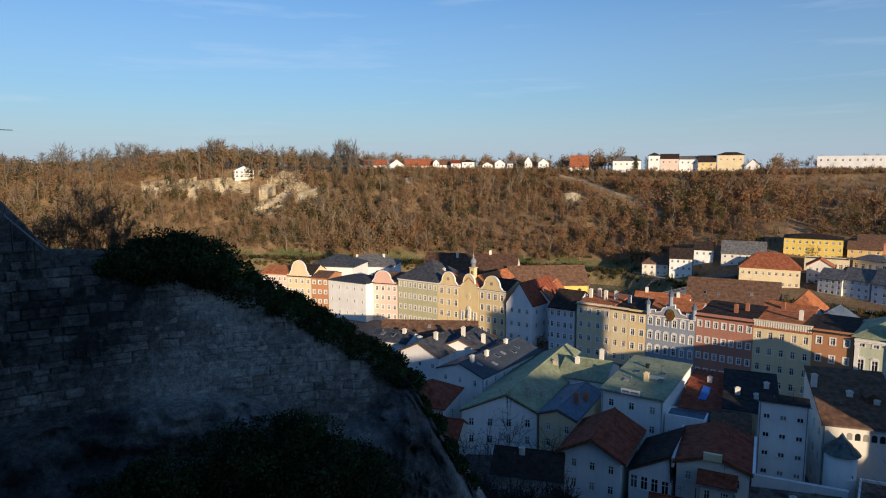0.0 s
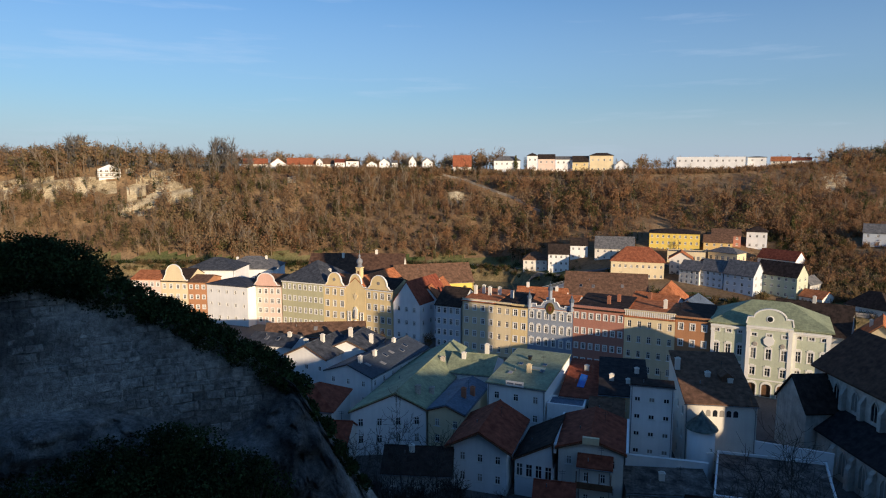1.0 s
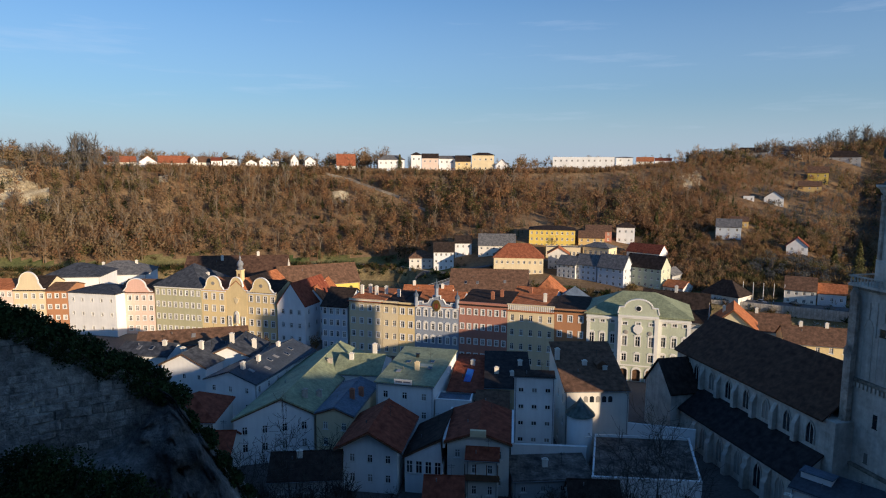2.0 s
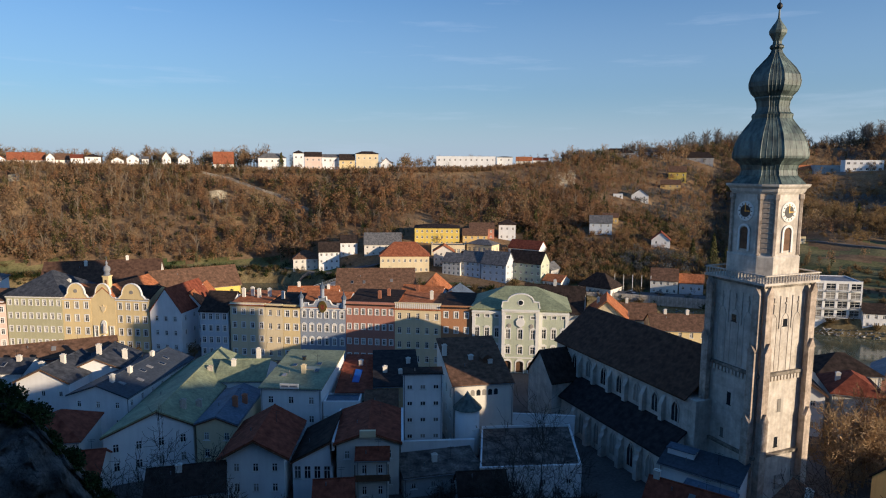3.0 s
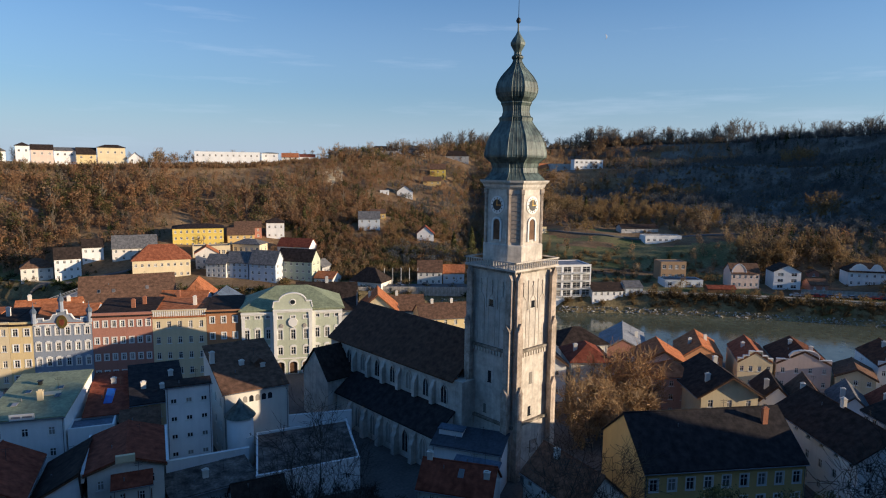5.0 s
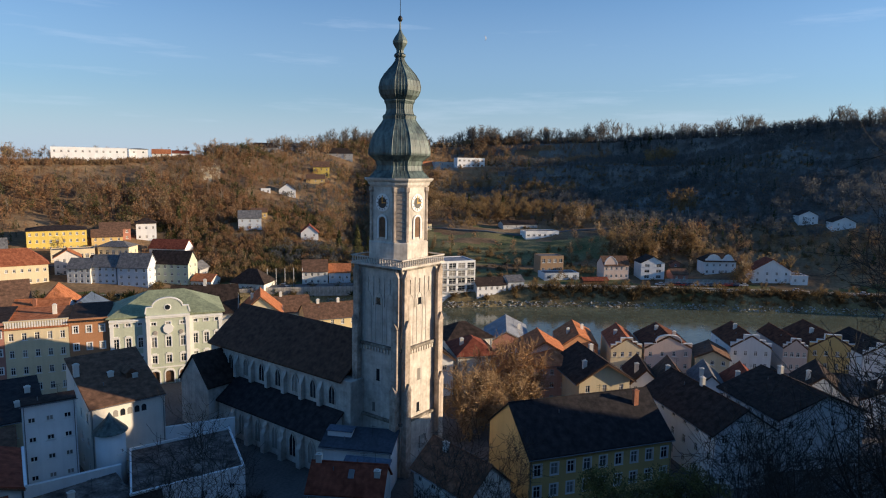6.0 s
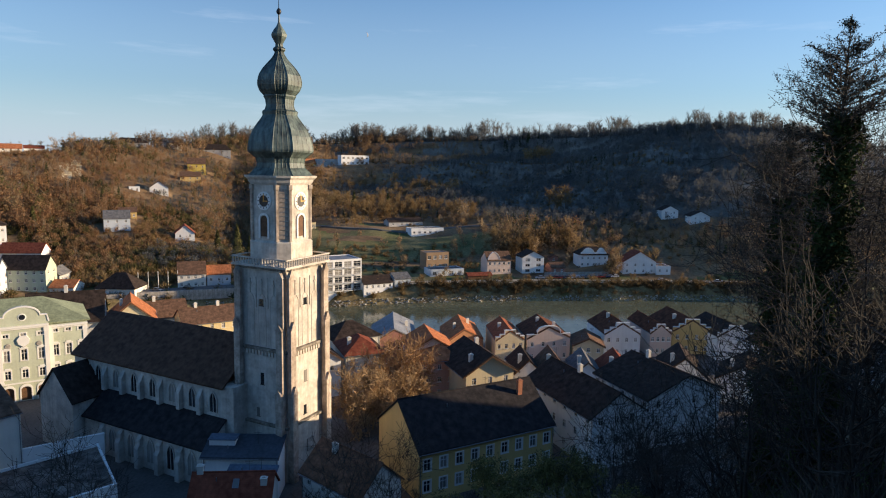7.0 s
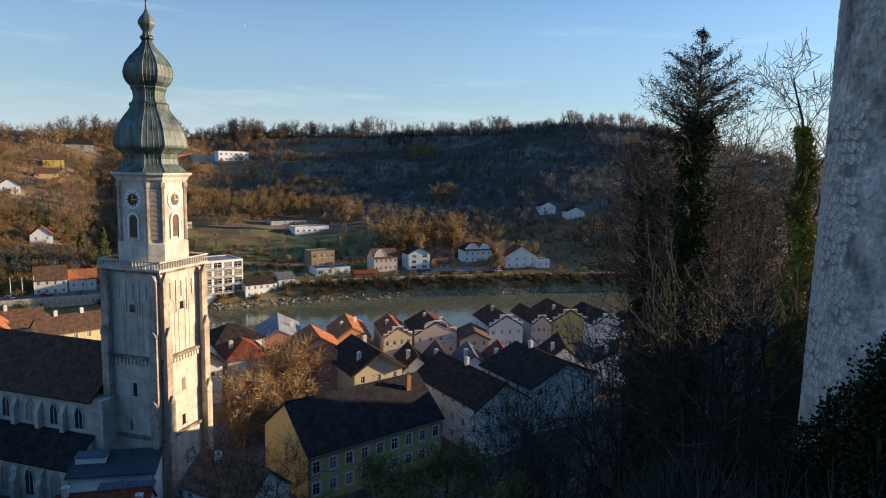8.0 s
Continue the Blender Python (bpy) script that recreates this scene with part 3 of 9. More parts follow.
def build_ground():
    az = np.concatenate([np.arange(-180, -60, 4.0), np.arange(-60, 122, 0.7), np.arange(122, 166, 1.0), np.arange(166, 180, 4.0)])
    ds = np.concatenate([[0.02, 0.6], np.arange(2, 60, 2.2), np.arange(60, 225, 5.0), np.arange(225, 520, 3.2), np.arange(520, 860, 8.0), np.geomspace(870, 4800, 24)])
    A, D = np.meshgrid(az, ds)
    X, Y = D * np.sin(np.radians(A)), D * np.cos(np.radians(A))
    Z = land(X, Y)
    rock = cliffs(A, D)
    Z = Z + np.where(rock > 0.45, np.sin(A * 9 + D * 0.5) * 1.6 + np.sin(D * 0.8) * 1.4, 0)
    n, m = len(ds), len(az)
    verts = np.stack([X, Y, Z], -1).reshape(-1, 3)
    i = np.arange(n - 1)[:, None] * m + np.arange(m)[None, :]
    j = np.arange(n - 1)[:, None] * m + (np.arange(m)[None, :] + 1) % m
    quads = np.stack([i, i + m, j + m, j], -1).reshape(-1, 4)
    mid = verts[quads].mean(1)
    a, d = np.degrees(np.arctan2(mid[:, 0], mid[:, 1])), np.hypot(mid[:, 0], mid[:, 1])
    bank, crest, flat = (np.interp(a, AZ, row) for row in (FAR_BANK, CREST, FLAT))
    wob = np.sin(mid[:, 0] * 0.09) * np.cos(mid[:, 1] * 0.075) + 0.6 * np.sin(mid[:, 0] * 0.23 + mid[:, 1] * 0.19)
    kind = np.zeros(len(mid), int)
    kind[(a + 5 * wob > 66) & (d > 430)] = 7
    kind[(d > bank - 10) & (d < bank + flat + 4 + 4 * wob)] = 1
    kind[(a > 59) & (a < 76) & (d > bank + 14) & (d < 385 + 10 * wob) & (wob > -0.75)] = 1
    kind[(a > 8) & (a < 19) & (d > bank) & (d < bank + 22 + 8 * wob)] = 1
    kind[(a > 40) & (a < 48) & (d > bank) & (d < bank + 60) & (wob > 0)] = 1
    kind[(d > bank - 10) & (d < bank + 13 + 3 * wob) & (wob > -1.1)] = 6
    kind[cliffs(a, d) > 0.5] = 3
    kind[d > crest + 20] = 5
    kind[d < bank - 40] = 2
    q = mid[:, 0] * -math.cos(RIDGE_AZ) + mid[:, 1] * math.sin(RIDGE_AZ)
    kind[(mid[:, 2] > 0.4) & (d < bank - 60)] = 4
    me = bpy.data.meshes.new("ground")
    me.from_pydata(verts.tolist(), [], quads.tolist())
    for mat in (LITTER, GRASS, PAVING, SAND_ROCK, BRUSH, FIELD, BANK, SHADE_LITTER):
        me.materials.append(mat)
    me.polygons.foreach_set("material_index", kind.astype(np.int32))
    me.polygons.foreach_set("use_smooth", [True] * len(kind))
    me.update()
    tagged(new("ground", me), "river valley with a paved town, grassy banks and brown wooded slopes", "ground", kind="structure")


build_ground()


def build_river():
    az = np.arange(-70, 141, 2.0)
    bank = np.interp(az, AZ, FAR_BANK)
    g = Geo()
    v = []
    for a, b in zip(az, bank):
        for d in np.linspace(b - 80, b + 5, 6):
            v.append((*polar(a, d), WATER_Z))
    f = [(i * 6 + k, i * 6 + k + 1, i * 6 + k + 7, i * 6 + k + 6) for i in range(len(az) - 1) for k in range(5)]
    g.add(v, f)
    single("water", g, WATER, "calm olive-green river between stone banks", "river", kind="structure", flat=False)


build_river()


RIPRAP = surface("pale_boulders", (0.42, 0.40, 0.36), rough=0.95, vary=0.3, scale=0.6, fine=3.0, bump=0.3)
# ---- river bank: path and riprap on the far side ----
def build_bank():
    g = Geo()
    az = np.arange(-30, 104, 0.8)
    v = []
    for a in az:
        b = float(np.interp(a, AZ, FAR_BANK))
        for d in (b + 11.0, b + 13.6):
            x, y = polar(a, d)
            v.append((x, y, float(land(x, y)) + 0.10))
    g.add(v, [(2 * i, 2 * i + 1, 2 * i + 3, 2 * i + 2) for i in range(len(az) - 1)])
    single("pavement", g, PATH, "pale gravel towpath along the far river bank", "path", kind="structure", flat=False)
    r = random.Random(5)
    s = Geo()
    for a in np.arange(50, 100, 0.11):
        b = float(np.interp(a, AZ, FAR_BANK))
        for k in range(4):
            d = b + r.uniform(0.6, 3.2)
            x, y = polar(a + r.uniform(-0.1, 0.1), d)
            z = float(land(x, y))
            c = r.uniform(0.35, 0.85)
            pts = [(x + r.uniform(-c, c), y + r.uniform(-c, c), z + r.uniform(-0.2, c)) for _ in range(6)]
            s.add(pts, [(0, 1, 2), (0, 2, 3), (0, 3, 4), (5, 1, 2), (5, 2, 3), (5, 3, 4), (0, 4, 1), (5, 4, 1)])
    single("riprap", s, RIPRAP, "pale boulders heaped along the river's edge", "boulders", kind="stuff")


build_bank()
# ---- the row of facades on the square ----
def shaped_gable(home, points, x0, x1, z0, material, depth=0.5, trim=0.22, y=-0.003):
    """A curved gable over a facade from (0..1, height) points, with a coping along its edge."""
    w = x1 - x0
    out = [(x0 + u * w, z0 + v) for u, v in points]
    part("gable", Geo().extrude([(x0, z0 - 0.4)] + out + [(x1, z0 - 0.4)], "y", y, y + depth), material, home)
    edge = []
    for k, (u, v) in enumerate(out):
        (ua, va), (ub, vb) = out[max(k - 1, 0)], out[min(k + 1, len(out) - 1)]
        ln = max(math.hypot(ub - ua, vb - va), 0.01)
        edge.append((u - (vb - va) / ln * trim, v + (ub - ua) / ln * trim))
    g = Geo()
    for k in range(len(out) - 1):
        lo, hi = y - 0.12, y + depth + 0.06
        g.add([(p[0], d, p[1]) for d in (lo, hi) for p in (out[k], out[k + 1], edge[k + 1], edge[k])], [(0, 1, 2, 3), (7, 6, 5, 4), (0, 4, 5, 1), (3, 2, 6, 7), (0, 3, 7, 4), (1, 5, 6, 2)])
    weld = {}
    g.f = [tuple(weld.setdefault(tuple(round(c, 4) for c in g.v[q]), q) for q in f) for f in g.f]
    part("coping", g, TRIM, home)


def bell(n=13, top=1.0, shoulder=0.22):
    """Points of a baroque gable: small shoulders and a round head."""
    pts = [(0.0, shoulder * 0.4), (0.10, shoulder * 0.5), (0.17, shoulder * 1.5)]
    for i in range(n):
        t = math.pi * (1 - i / (n - 1))
        pts.append((0.5 + 0.29 * math.cos(t), shoulder * 1.9 + (top - shoulder * 1.9) * math.sin(t)))
    return pts + [(0.83, shoulder * 1.5), (0.90, shoulder * 0.5), (1.0, shoulder * 0.4)]


def moulding(home, w, z, h=0.3, out=0.18, material=None):
    part("cornice", Geo().box(-0.05, -out, z, w + 0.05, -0.002, z + h), material or TRIM, home)


def span(home_a, home_b):
    return math.hypot(home_b[0] - home_a[0], home_b[1] - home_a[1])


SQ = "facades on the square"
h = house("town_house", "pale pink plastered house with a low orange tiled roof", (-68.8, 241.2), (-58.4, 237.9), 12, 14.8, "along", 2.2, PALE_PINK, T_ORANGE, 4, 5, (0.9, 1.4), group=SQ, style="trim")
h = house("town_house", "cream yellow house with a round baroque gable", (-58.3, 237.8), (-48.7, 234.5), 14, 14.2, "along", 3.6, CREAM, T_DARK, 4, 4, (0.9, 1.5), group=SQ, style="trim", over=0.2)
shaped_gable(h, bell(top=6.0, shoulder=1.3), 0, 10.1, 14.2, CREAM)
h = house("town_house", "narrow rust orange plastered house", (-48.6, 234.4), (-42.1, 232.6), 12, 14.2, "along", 1.6, RUST, T_BROWN, 4, 3, (0.9, 1.3), group=SQ, style="trim")
h = house("town_house", "white corner house with a flat dark roof", (-42.0, 232.6), (-27.2, 223.2), 15, 13.6, "hip", 1.4, WHITE, T_SLATE, 3, 5, (0.75, 1.1), group=SQ, style="trim", over=0.3)
h = house("town_house", "pink house with white window frames and a curved gable", (-26.7, 227.4), (-16.1, 223.5), 14, 13.4, "along", 3.2, PALE_PINK, T_BROWN, 4, 5, (0.95, 1.6), group=SQ, style="trim", over=0.2)
shaped_gable(h, bell(top=4.6, shoulder=1.0), 0.5, 10.8, 13.4, PINK)
moulding(h, 11.3, 13.2)
h = house("monastery_wing", "long olive yellow building with a dark hipped roof and solar panels", (-15.8, 223.4), (-1.8, 213.9), 18, 15.8, "hip", 6.0, OLIVE, T_SLATE, 4, 8, (0.85, 1.6), group=SQ, style="trim", chimneys=((0.8, 0.5, 1.0),), category="building", side=(3, 5))
moulding(h, 16.9, 15.4, 0.4, 0.35)
part("solar_panel", Geo().box(-1.5, -0.05, -1.1, 1.5, 0.05, 1.1), GLASS, h).matrix_basis = pose(7.0, 3.6, 18.7, -56, 0, 0)

# the yellow convent church with three baroque gables
h = house("convent_wing", "yellow baroque wing with a curved white-edged gable", (-1.7, 213.9), (5.4, 209.2), 14, 15.2, "along", 3.0, YELLOW, T_ORANGE, 4, 3, (1.1, 1.9), group=SQ, style="trim", category="building", over=0.1)
shaped_gable(h, bell(top=4.6, shoulder=0.8), 0, 8.5, 15.2, YELLOW)
part("oculus", Geo().ring([(0.55, -0.05), (0.55, 0.05)], 16), GLASS, h).matrix_basis = pose(4.25, -0.06, 17.6, 90, 0, 0)
moulding(h, 8.5, 15.0, 0.35)
h = house("convent_church", "yellow baroque church front with a tall curved gable and statue niche", (5.5, 209.2), (11.5, 204.8), 24, 15.4, "front", 3.2, YELLOW, T_ORANGE, 0, 0, group=SQ, category="church", over=0.1)
shaped_gable(h, bell(top=4.4, shoulder=0.7), 0, 7.44, 15.4, YELLOW)
moulding(h, 7.44, 3.6, 0.35)
for u, z in ((1.3, 4.3), (6.1, 4.3)):
    put_window(h, pose(u, -0.25, z), 0.9, 3.0, "trim")
part("portal", Geo().extrude([(2.3, 0), (5.1, 0), (5.1, 3.2), (4.6, 4.2), (3.7, 4.9), (2.8, 4.2), (2.3, 3.2)], "y", -0.5, -0.004), TRIM, h)
part("portal_door", Geo().extrude([(2.9, 0), (4.5, 0), (4.5, 2.4), (4.1, 3.1), (3.7, 3.3), (3.3, 3.1), (2.9, 2.4)], "y", -0.56, -0.504), WOOD, h)
part("niche", Geo().extrude([(2.9, 5.2), (4.5, 5.2), (4.5, 8.2), (4.1, 9.0), (3.7, 9.2), (3.3, 9.0), (2.9, 8.2)], "y", -0.25, -0.004), TRIM, h)
part("statue", Geo().ring([(0.30, 5.3), (0.36, 6.0), (0.28, 7.0), (0.22, 7.5), (0.17, 7.7), (0.19, 8.0), (0.08, 8.2)], 10, 3.7, -0.42), STONE, h, "weathered stone niche figure")
part("emblem", Geo().extrude([(-0.9, 0.7), (-0.5, -0.7), (0, -1.2), (0.5, -0.7), (0.9, 0.7), (0.35, 0.45), (0, 1.1), (-0.35, 0.45)], "z", -0.05, 0.1), CREAM, h).matrix_basis = pose(3.7, -0.04, 12.6, 90, 0, 0)
t = part("ridge_turret", Geo().box(-1.0, -1.0, 0, 1.0, 1.0, 4.2).box(-1.2, -1.2, 4.2, 1.2, 1.2, 4.5), YELLOW, h)
t.matrix_basis = pose(3.72, 2.6, 17.0) @ Matrix.Diagonal((0.85, 0.85, 1.08, 1))
part("onion_cap", Geo().ring([(1.15, 4.5), (1.0, 4.9), (0.75, 5.2), (1.1, 5.7), (1.25, 6.2), (1.0, 6.8), (0.45, 7.2), (0.28, 7.5), (0.45, 7.8), (0.30, 8.2), (0.06, 8.6), (0.05, 9.8)], 10), M_GREY, t, flat=False)
part("louvre", Geo().box(-0.4, -1.03, 1.6, 0.4, -0.99, 3.4), WOOD, t)
h = house("convent_wing", "yellow baroque wing with a curved white-edged gable", (11.6, 204.8), (19.6, 198.4), 14, 15.2, "along", 3.0, YELLOW, T_DARK, 4, 4, (1.1, 1.9), group=SQ, style="trim", category="building", over=0.1)
shaped_gable(h, bell(top=4.8, shoulder=0.8), 0, 10.2, 15.2, YELLOW)
part("oculus", Geo().ring([(0.55, -0.05), (0.55, 0.05)], 16), GLASS, h).matrix_basis = pose(5.1, -0.06, 17.6, 90, 0, 0)
moulding(h, 10.2, 15.0, 0.35)
h = house("gabled_house", "tall white house with a stepped pointed gable", (19.8, 197.4), (27.2, 191.2), 18, 12.4, "front", 6.6, WHITE, T_RED, 3, 3, (0.9, 1.4), group=SQ, side=(3, 4), over=0.15, style="trim", margin=2.0)
h = house("town_house", "pale blue house with a dark mansard roof", (31.5, 187.1), (38.1, 182.3), 14, 13.4, "along", 4.2, LIGHT_BLUE, T_DARK, 4, 4, (0.95, 1.7), group=SQ, style="trim", side=(2, 3))
moulding(h, 8.1, 13.0, 0.35)
h = house("town_house", "cream yellow four storey house", (38.64, 181.81), (46.80, 175.49), 14, 15.4, "shed", 1.2, CREAM, T_ORANGE, 4, 4, (0.95, 1.6), group=SQ, style="trim", chimneys=((0.1, 0.5, 2.6), (0.3, 0.6, 2.6), (0.55, 0.5, 2.6), (0.8, 0.6, 2.4)), parapet=0.6)
moulding(h, 9.9, 15.5)
h = house("town_house", "narrow cream house with a parapet", (46.85, 175.45), (50.70, 172.47), 14, 15.3, "shed", 1.0, CREAM, T_DARK, 4, 2, (0.95, 1.6), group=SQ, chimneys=((0.5, 0.5, 2.2),), parapet=0.6)
h = house("town_house", "narrow ochre yellow house with a parapet", (50.75, 172.43), (54.66, 169.41), 14, 15.2, "shed", 1.0, YELLOW, T_DARK, 4, 2, (1.1, 1.7), group=SQ, style="trim", parapet=0.6)

# the town hall: grey blue front, crenels, three turrets and a gilded coat of arms
h = house("town_hall", "grey blue town hall with white crowned windows and three turrets", (54.70, 169.37), (64.86, 161.50), 16, 15.2, "along", 3.0, GREY_BLUE, T_ORANGE, 4, 6, (0.95, 1.8), group=SQ, style="crown", category="town hall", over=0.1)
W = 12.85
shaped_gable(h, [(0, 0.4), (0.09, 0.4), (0.09, 1.3), (0.18, 1.3), (0.18, 0.7), (0.30, 1.0), (0.36, 2.2), (0.42, 2.3), (0.42, 3.2), (0.58, 3.2), (0.58, 2.3), (0.64, 2.2), (0.70, 1.0), (0.82, 0.7), (0.82, 1.3), (0.91, 1.3), (0.91, 0.4), (1, 0.4)], 0, W, 15.2, GREY_BLUE)
moulding(h, W, 15.0, 0.3, 0.12)
for u, up in ((0.4, 15.4), (W / 2, 18.2), (W - 0.4, 15.4)):
    t = part("turret", Geo().ring([(0.55, 0), (0.62, 0.3), (0.55, 0.6), (0.55, 2.4), (0.7, 2.6)], 8), GREY_BLUE, h)
    t.matrix_basis = pose(u, -0.1, up)
    part("turret_cap", Geo().ring([(0.72, 2.6), (0.75, 3.0), (0.5, 3.5), (0.2, 3.8), (0.28, 4.1), (0.06, 4.5), (0.04, 5.2)], 8), M_BLUE, t)
c = part("coat_of_arms", Geo().extrude([(-1.0, 0.2), (-0.3, -0.5), (0.3, -0.5), (1.0, 0.2), (1.25, 1.2), (0.8, 2.3), (0.3, 2.7), (-0.3, 2.7), (-0.8, 2.3), (-1.25, 1.2)], "y", -0.18, 0), GILT, h, "gilded coat of arms")
c.matrix_basis = pose(W / 2, -0.05, 14.6)
part("shield", Geo().extrude([(-0.5, 0.6), (0, 0.1), (0.5, 0.6), (0.5, 1.7), (-0.5, 1.7)], "y", -0.26, -0.18), T_RED, c)
h = house("town_house", "brick red plastered house with a parapet", (64.91, 161.46), (75.63, 153.16), 15, 16.6, "shed", 1.2, BRICK_RED, T_DARK, 4, 7, (0.85, 1.5), group=SQ, style="trim", parapet=0.7, chimneys=((0.6, 0.4, 2.2), (0.75, 0.6, 2.0)), chimney_mat=BRICK)
moulding(h, 13.56, 16.7, 0.25, 0.2, BRICK_RED)
h = house("town_house", "cream house crowned by a row of parapet slats", (75.68, 153.12), (85.60, 145.44), 15, 15.8, "shed", 1.4, CREAM, T_ORANGE, 4, 5, (0.95, 1.7), group=SQ, chimneys=((0.7, 0.6, 2.4),))
p = part("parapet", Geo().box(0, 0.12, 15.8, 12.55, 0.3, 17.4).box(-0.1, -0.15, 17.4, 12.65, 0.36, 17.65).box(-0.1, -0.15, 15.7, 12.65, -0.004, 15.92), CREAM, h)
for i in range(24):
    part("slat", Geo().box(0.1 + i * 0.523, -0.05, 15.92, 0.36 + i * 0.523, 0.12, 17.4), TRIM, p)
h = house("town_house", "rust brown house with white framed windows", (85.65, 145.40), (92.14, 140.37), 15, 16.6, "shed", 1.0, RUST, T_DARK, 4, 3, (0.95, 1.6), group=SQ, style="trim", parapet=0.5)
moulding(h, 8.21, 16.4, 0.35, 0.25)

# the pale green palace
F0, F1 = (92.3, 140.25), (112.3, 124.8)
h = house("palace", "pale green rococo palace with white mouldings and a green metal roof", F0, F1, 17, 16.6, "hip", 4.6, PALE_GREEN, M_GREEN, 0, 0, group=SQ, category="palace", over=0.7)
W = span(F0, F1)
c0, c1 = 7.9, 17.6


def palace_bay(x0, x1, y, cols, tall):
    g = Geo()
    w = x1 - x0
    holes = window_grid(w, tall, 1, cols, 1.15, 1.9, first=5.2)
    holes += window_grid(w, tall, 1, cols, 1.15, 2.5, first=9.2)
    holes += window_grid(w, tall, 1, cols, 1.1, 0.75, first=14.6)
    ground_floor = window_grid(w, tall, 1, cols, 1.9 if tall > 17 else 1.2, 3.2 if tall > 17 else 2.0, first=0.05 if tall > 17 else 1.2)
    wall_with_holes(g, w, tall, holes + ground_floor, lambda u, v, d: (x0 + u, y + d, v), depth=0.5)
    g.box(x0 + 0.004, y + 0.5, 0, x0 + 0.3, y + 0.9, tall).box(x1 - 0.3, y + 0.5, 0, x1 - 0.004, y + 0.9, tall)
    g.add([(x0, y, 0), (x0, y + 0.7, 0), (x0, y + 0.7, tall), (x0, y, tall), (x1, y, 0), (x1, y + 0.7, 0), (x1, y + 0.7, tall), (x1, y, tall), ], [(0, 1, 2, 3), (4, 7, 6, 5), (3, 2, 6, 7)])
    part("bay", g, PALE_GREEN, h)
    for u0, v0, u1, v1 in holes:
        put_window(h, pose(x0 + (u0 + u1) / 2, y, v0), u1 - u0, v1 - v0, "crown" if v1 - v0 > 1 else "trim")
    for u0, v0, u1, v1 in ground_floor:
        u = x0 + (u0 + u1) / 2
        if tall > 17:
            part("arched_door", Geo().box(u - 0.95, y + 0.3, 0.05, u + 0.95, y + 0.38, 3.2), WOOD, h)
            r = [(u + 1.25 * math.cos(i * math.pi / 10), 2.6 + 1.25 * math.sin(i * math.pi / 10)) for i in range(11)]
            q = [(u + 0.95 * math.cos(i * math.pi / 10), 2.6 + 0.62 * math.sin(i * math.pi / 10)) for i in range(11)]
            part("door_arch", Geo().extrude([(u + 1.25, 0)] + r + [(u - 1.25, 0), (u - 0.95, 0)] + q[::-1] + [(u + 0.95, 0)], "y", y - 0.1, y - 0.004), TRIM, h)
        else:
            put_window(h, pose(u, y, v0), u1 - u0, v1 - v0, "crown")
    for x in (x0 + 0.45, x1 - 0.45):
        part("pilaster", Geo().box(x - 0.42, y - 0.16, 4.4, x + 0.42, y - 0.003, tall - 0.9).box(x - 0.52, y - 0.24, tall - 1.7, x + 0.52, y - 0.165, tall - 1.0).box(x - 0.52, y - 0.24, 4.2, x + 0.52, y - 0.165, 4.7), TRIM, h)
    part("cornice", Geo().box(x0 - 0.1, y - 0.5, tall - 0.55, x1 + 0.1, y - 0.004, tall - 0.1).box(x0 - 0.05, y - 0.25, tall - 0.9, x1 + 0.05, y - 0.004, tall - 0.56), TRIM, h)
    part("string_course", Geo().box(x0, y - 0.2, 4.0, x1, y - 0.004, 4.3), TRIM, h)


palace_bay(0.0, c0, -0.55, 3, 16.4)
palace_bay(c0, c1, -1.6, 3, 17.2)
palace_bay(c1, W, -0.55, 3, 16.4)
shaped_gable(h, [(0, 0.9), (0.03, 2.4), (0.12, 2.4)] + [(0.5 + 0.34 * math.cos(math.pi * (1 - i / 12)), 2.4 + 2.1 * math.sin(math.pi * (1 - i / 12))) for i in range(13)] + [(0.88, 2.4), (0.97, 2.4), (1, 0.9)], c0, c1, 16.6, PALE_GREEN, 0.6, 0.28, -1.5)
part("oculus", Geo().ring([(0.9, -0.05), (0.75, 0.08)], 18), TRIM, h).matrix_basis = pose((c0 + c1) / 2, -1.5, 18.9, 90, 0, 0)
part("oculus_pane", Geo().ring([(0.6, 0.0), (0.6, 0.1)], 18), GLASS, h).matrix_basis = pose((c0 + c1) / 2, -1.5, 18.9, 90, 0, 0)
part("cartouche", Geo().extrude([(-1.0, 0), (0, -0.7), (1.0, 0), (1.2, 1.0), (0.6, 1.8), (-0.6, 1.8), (-1.2, 1.0)], "y", -0.3, 0), TRIM, h).matrix_basis = pose((c0 + c1) / 2, -1.6, 13.0)
for u in (-2.9, 0, 2.9):
    part("medallion", Geo().ring([(0.62, -0.05), (0.5, 0.12)], 14), STONE, h).matrix_basis = pose((c0 + c1) / 2 + u, -1.62, 12.7, 90, 0, 0)

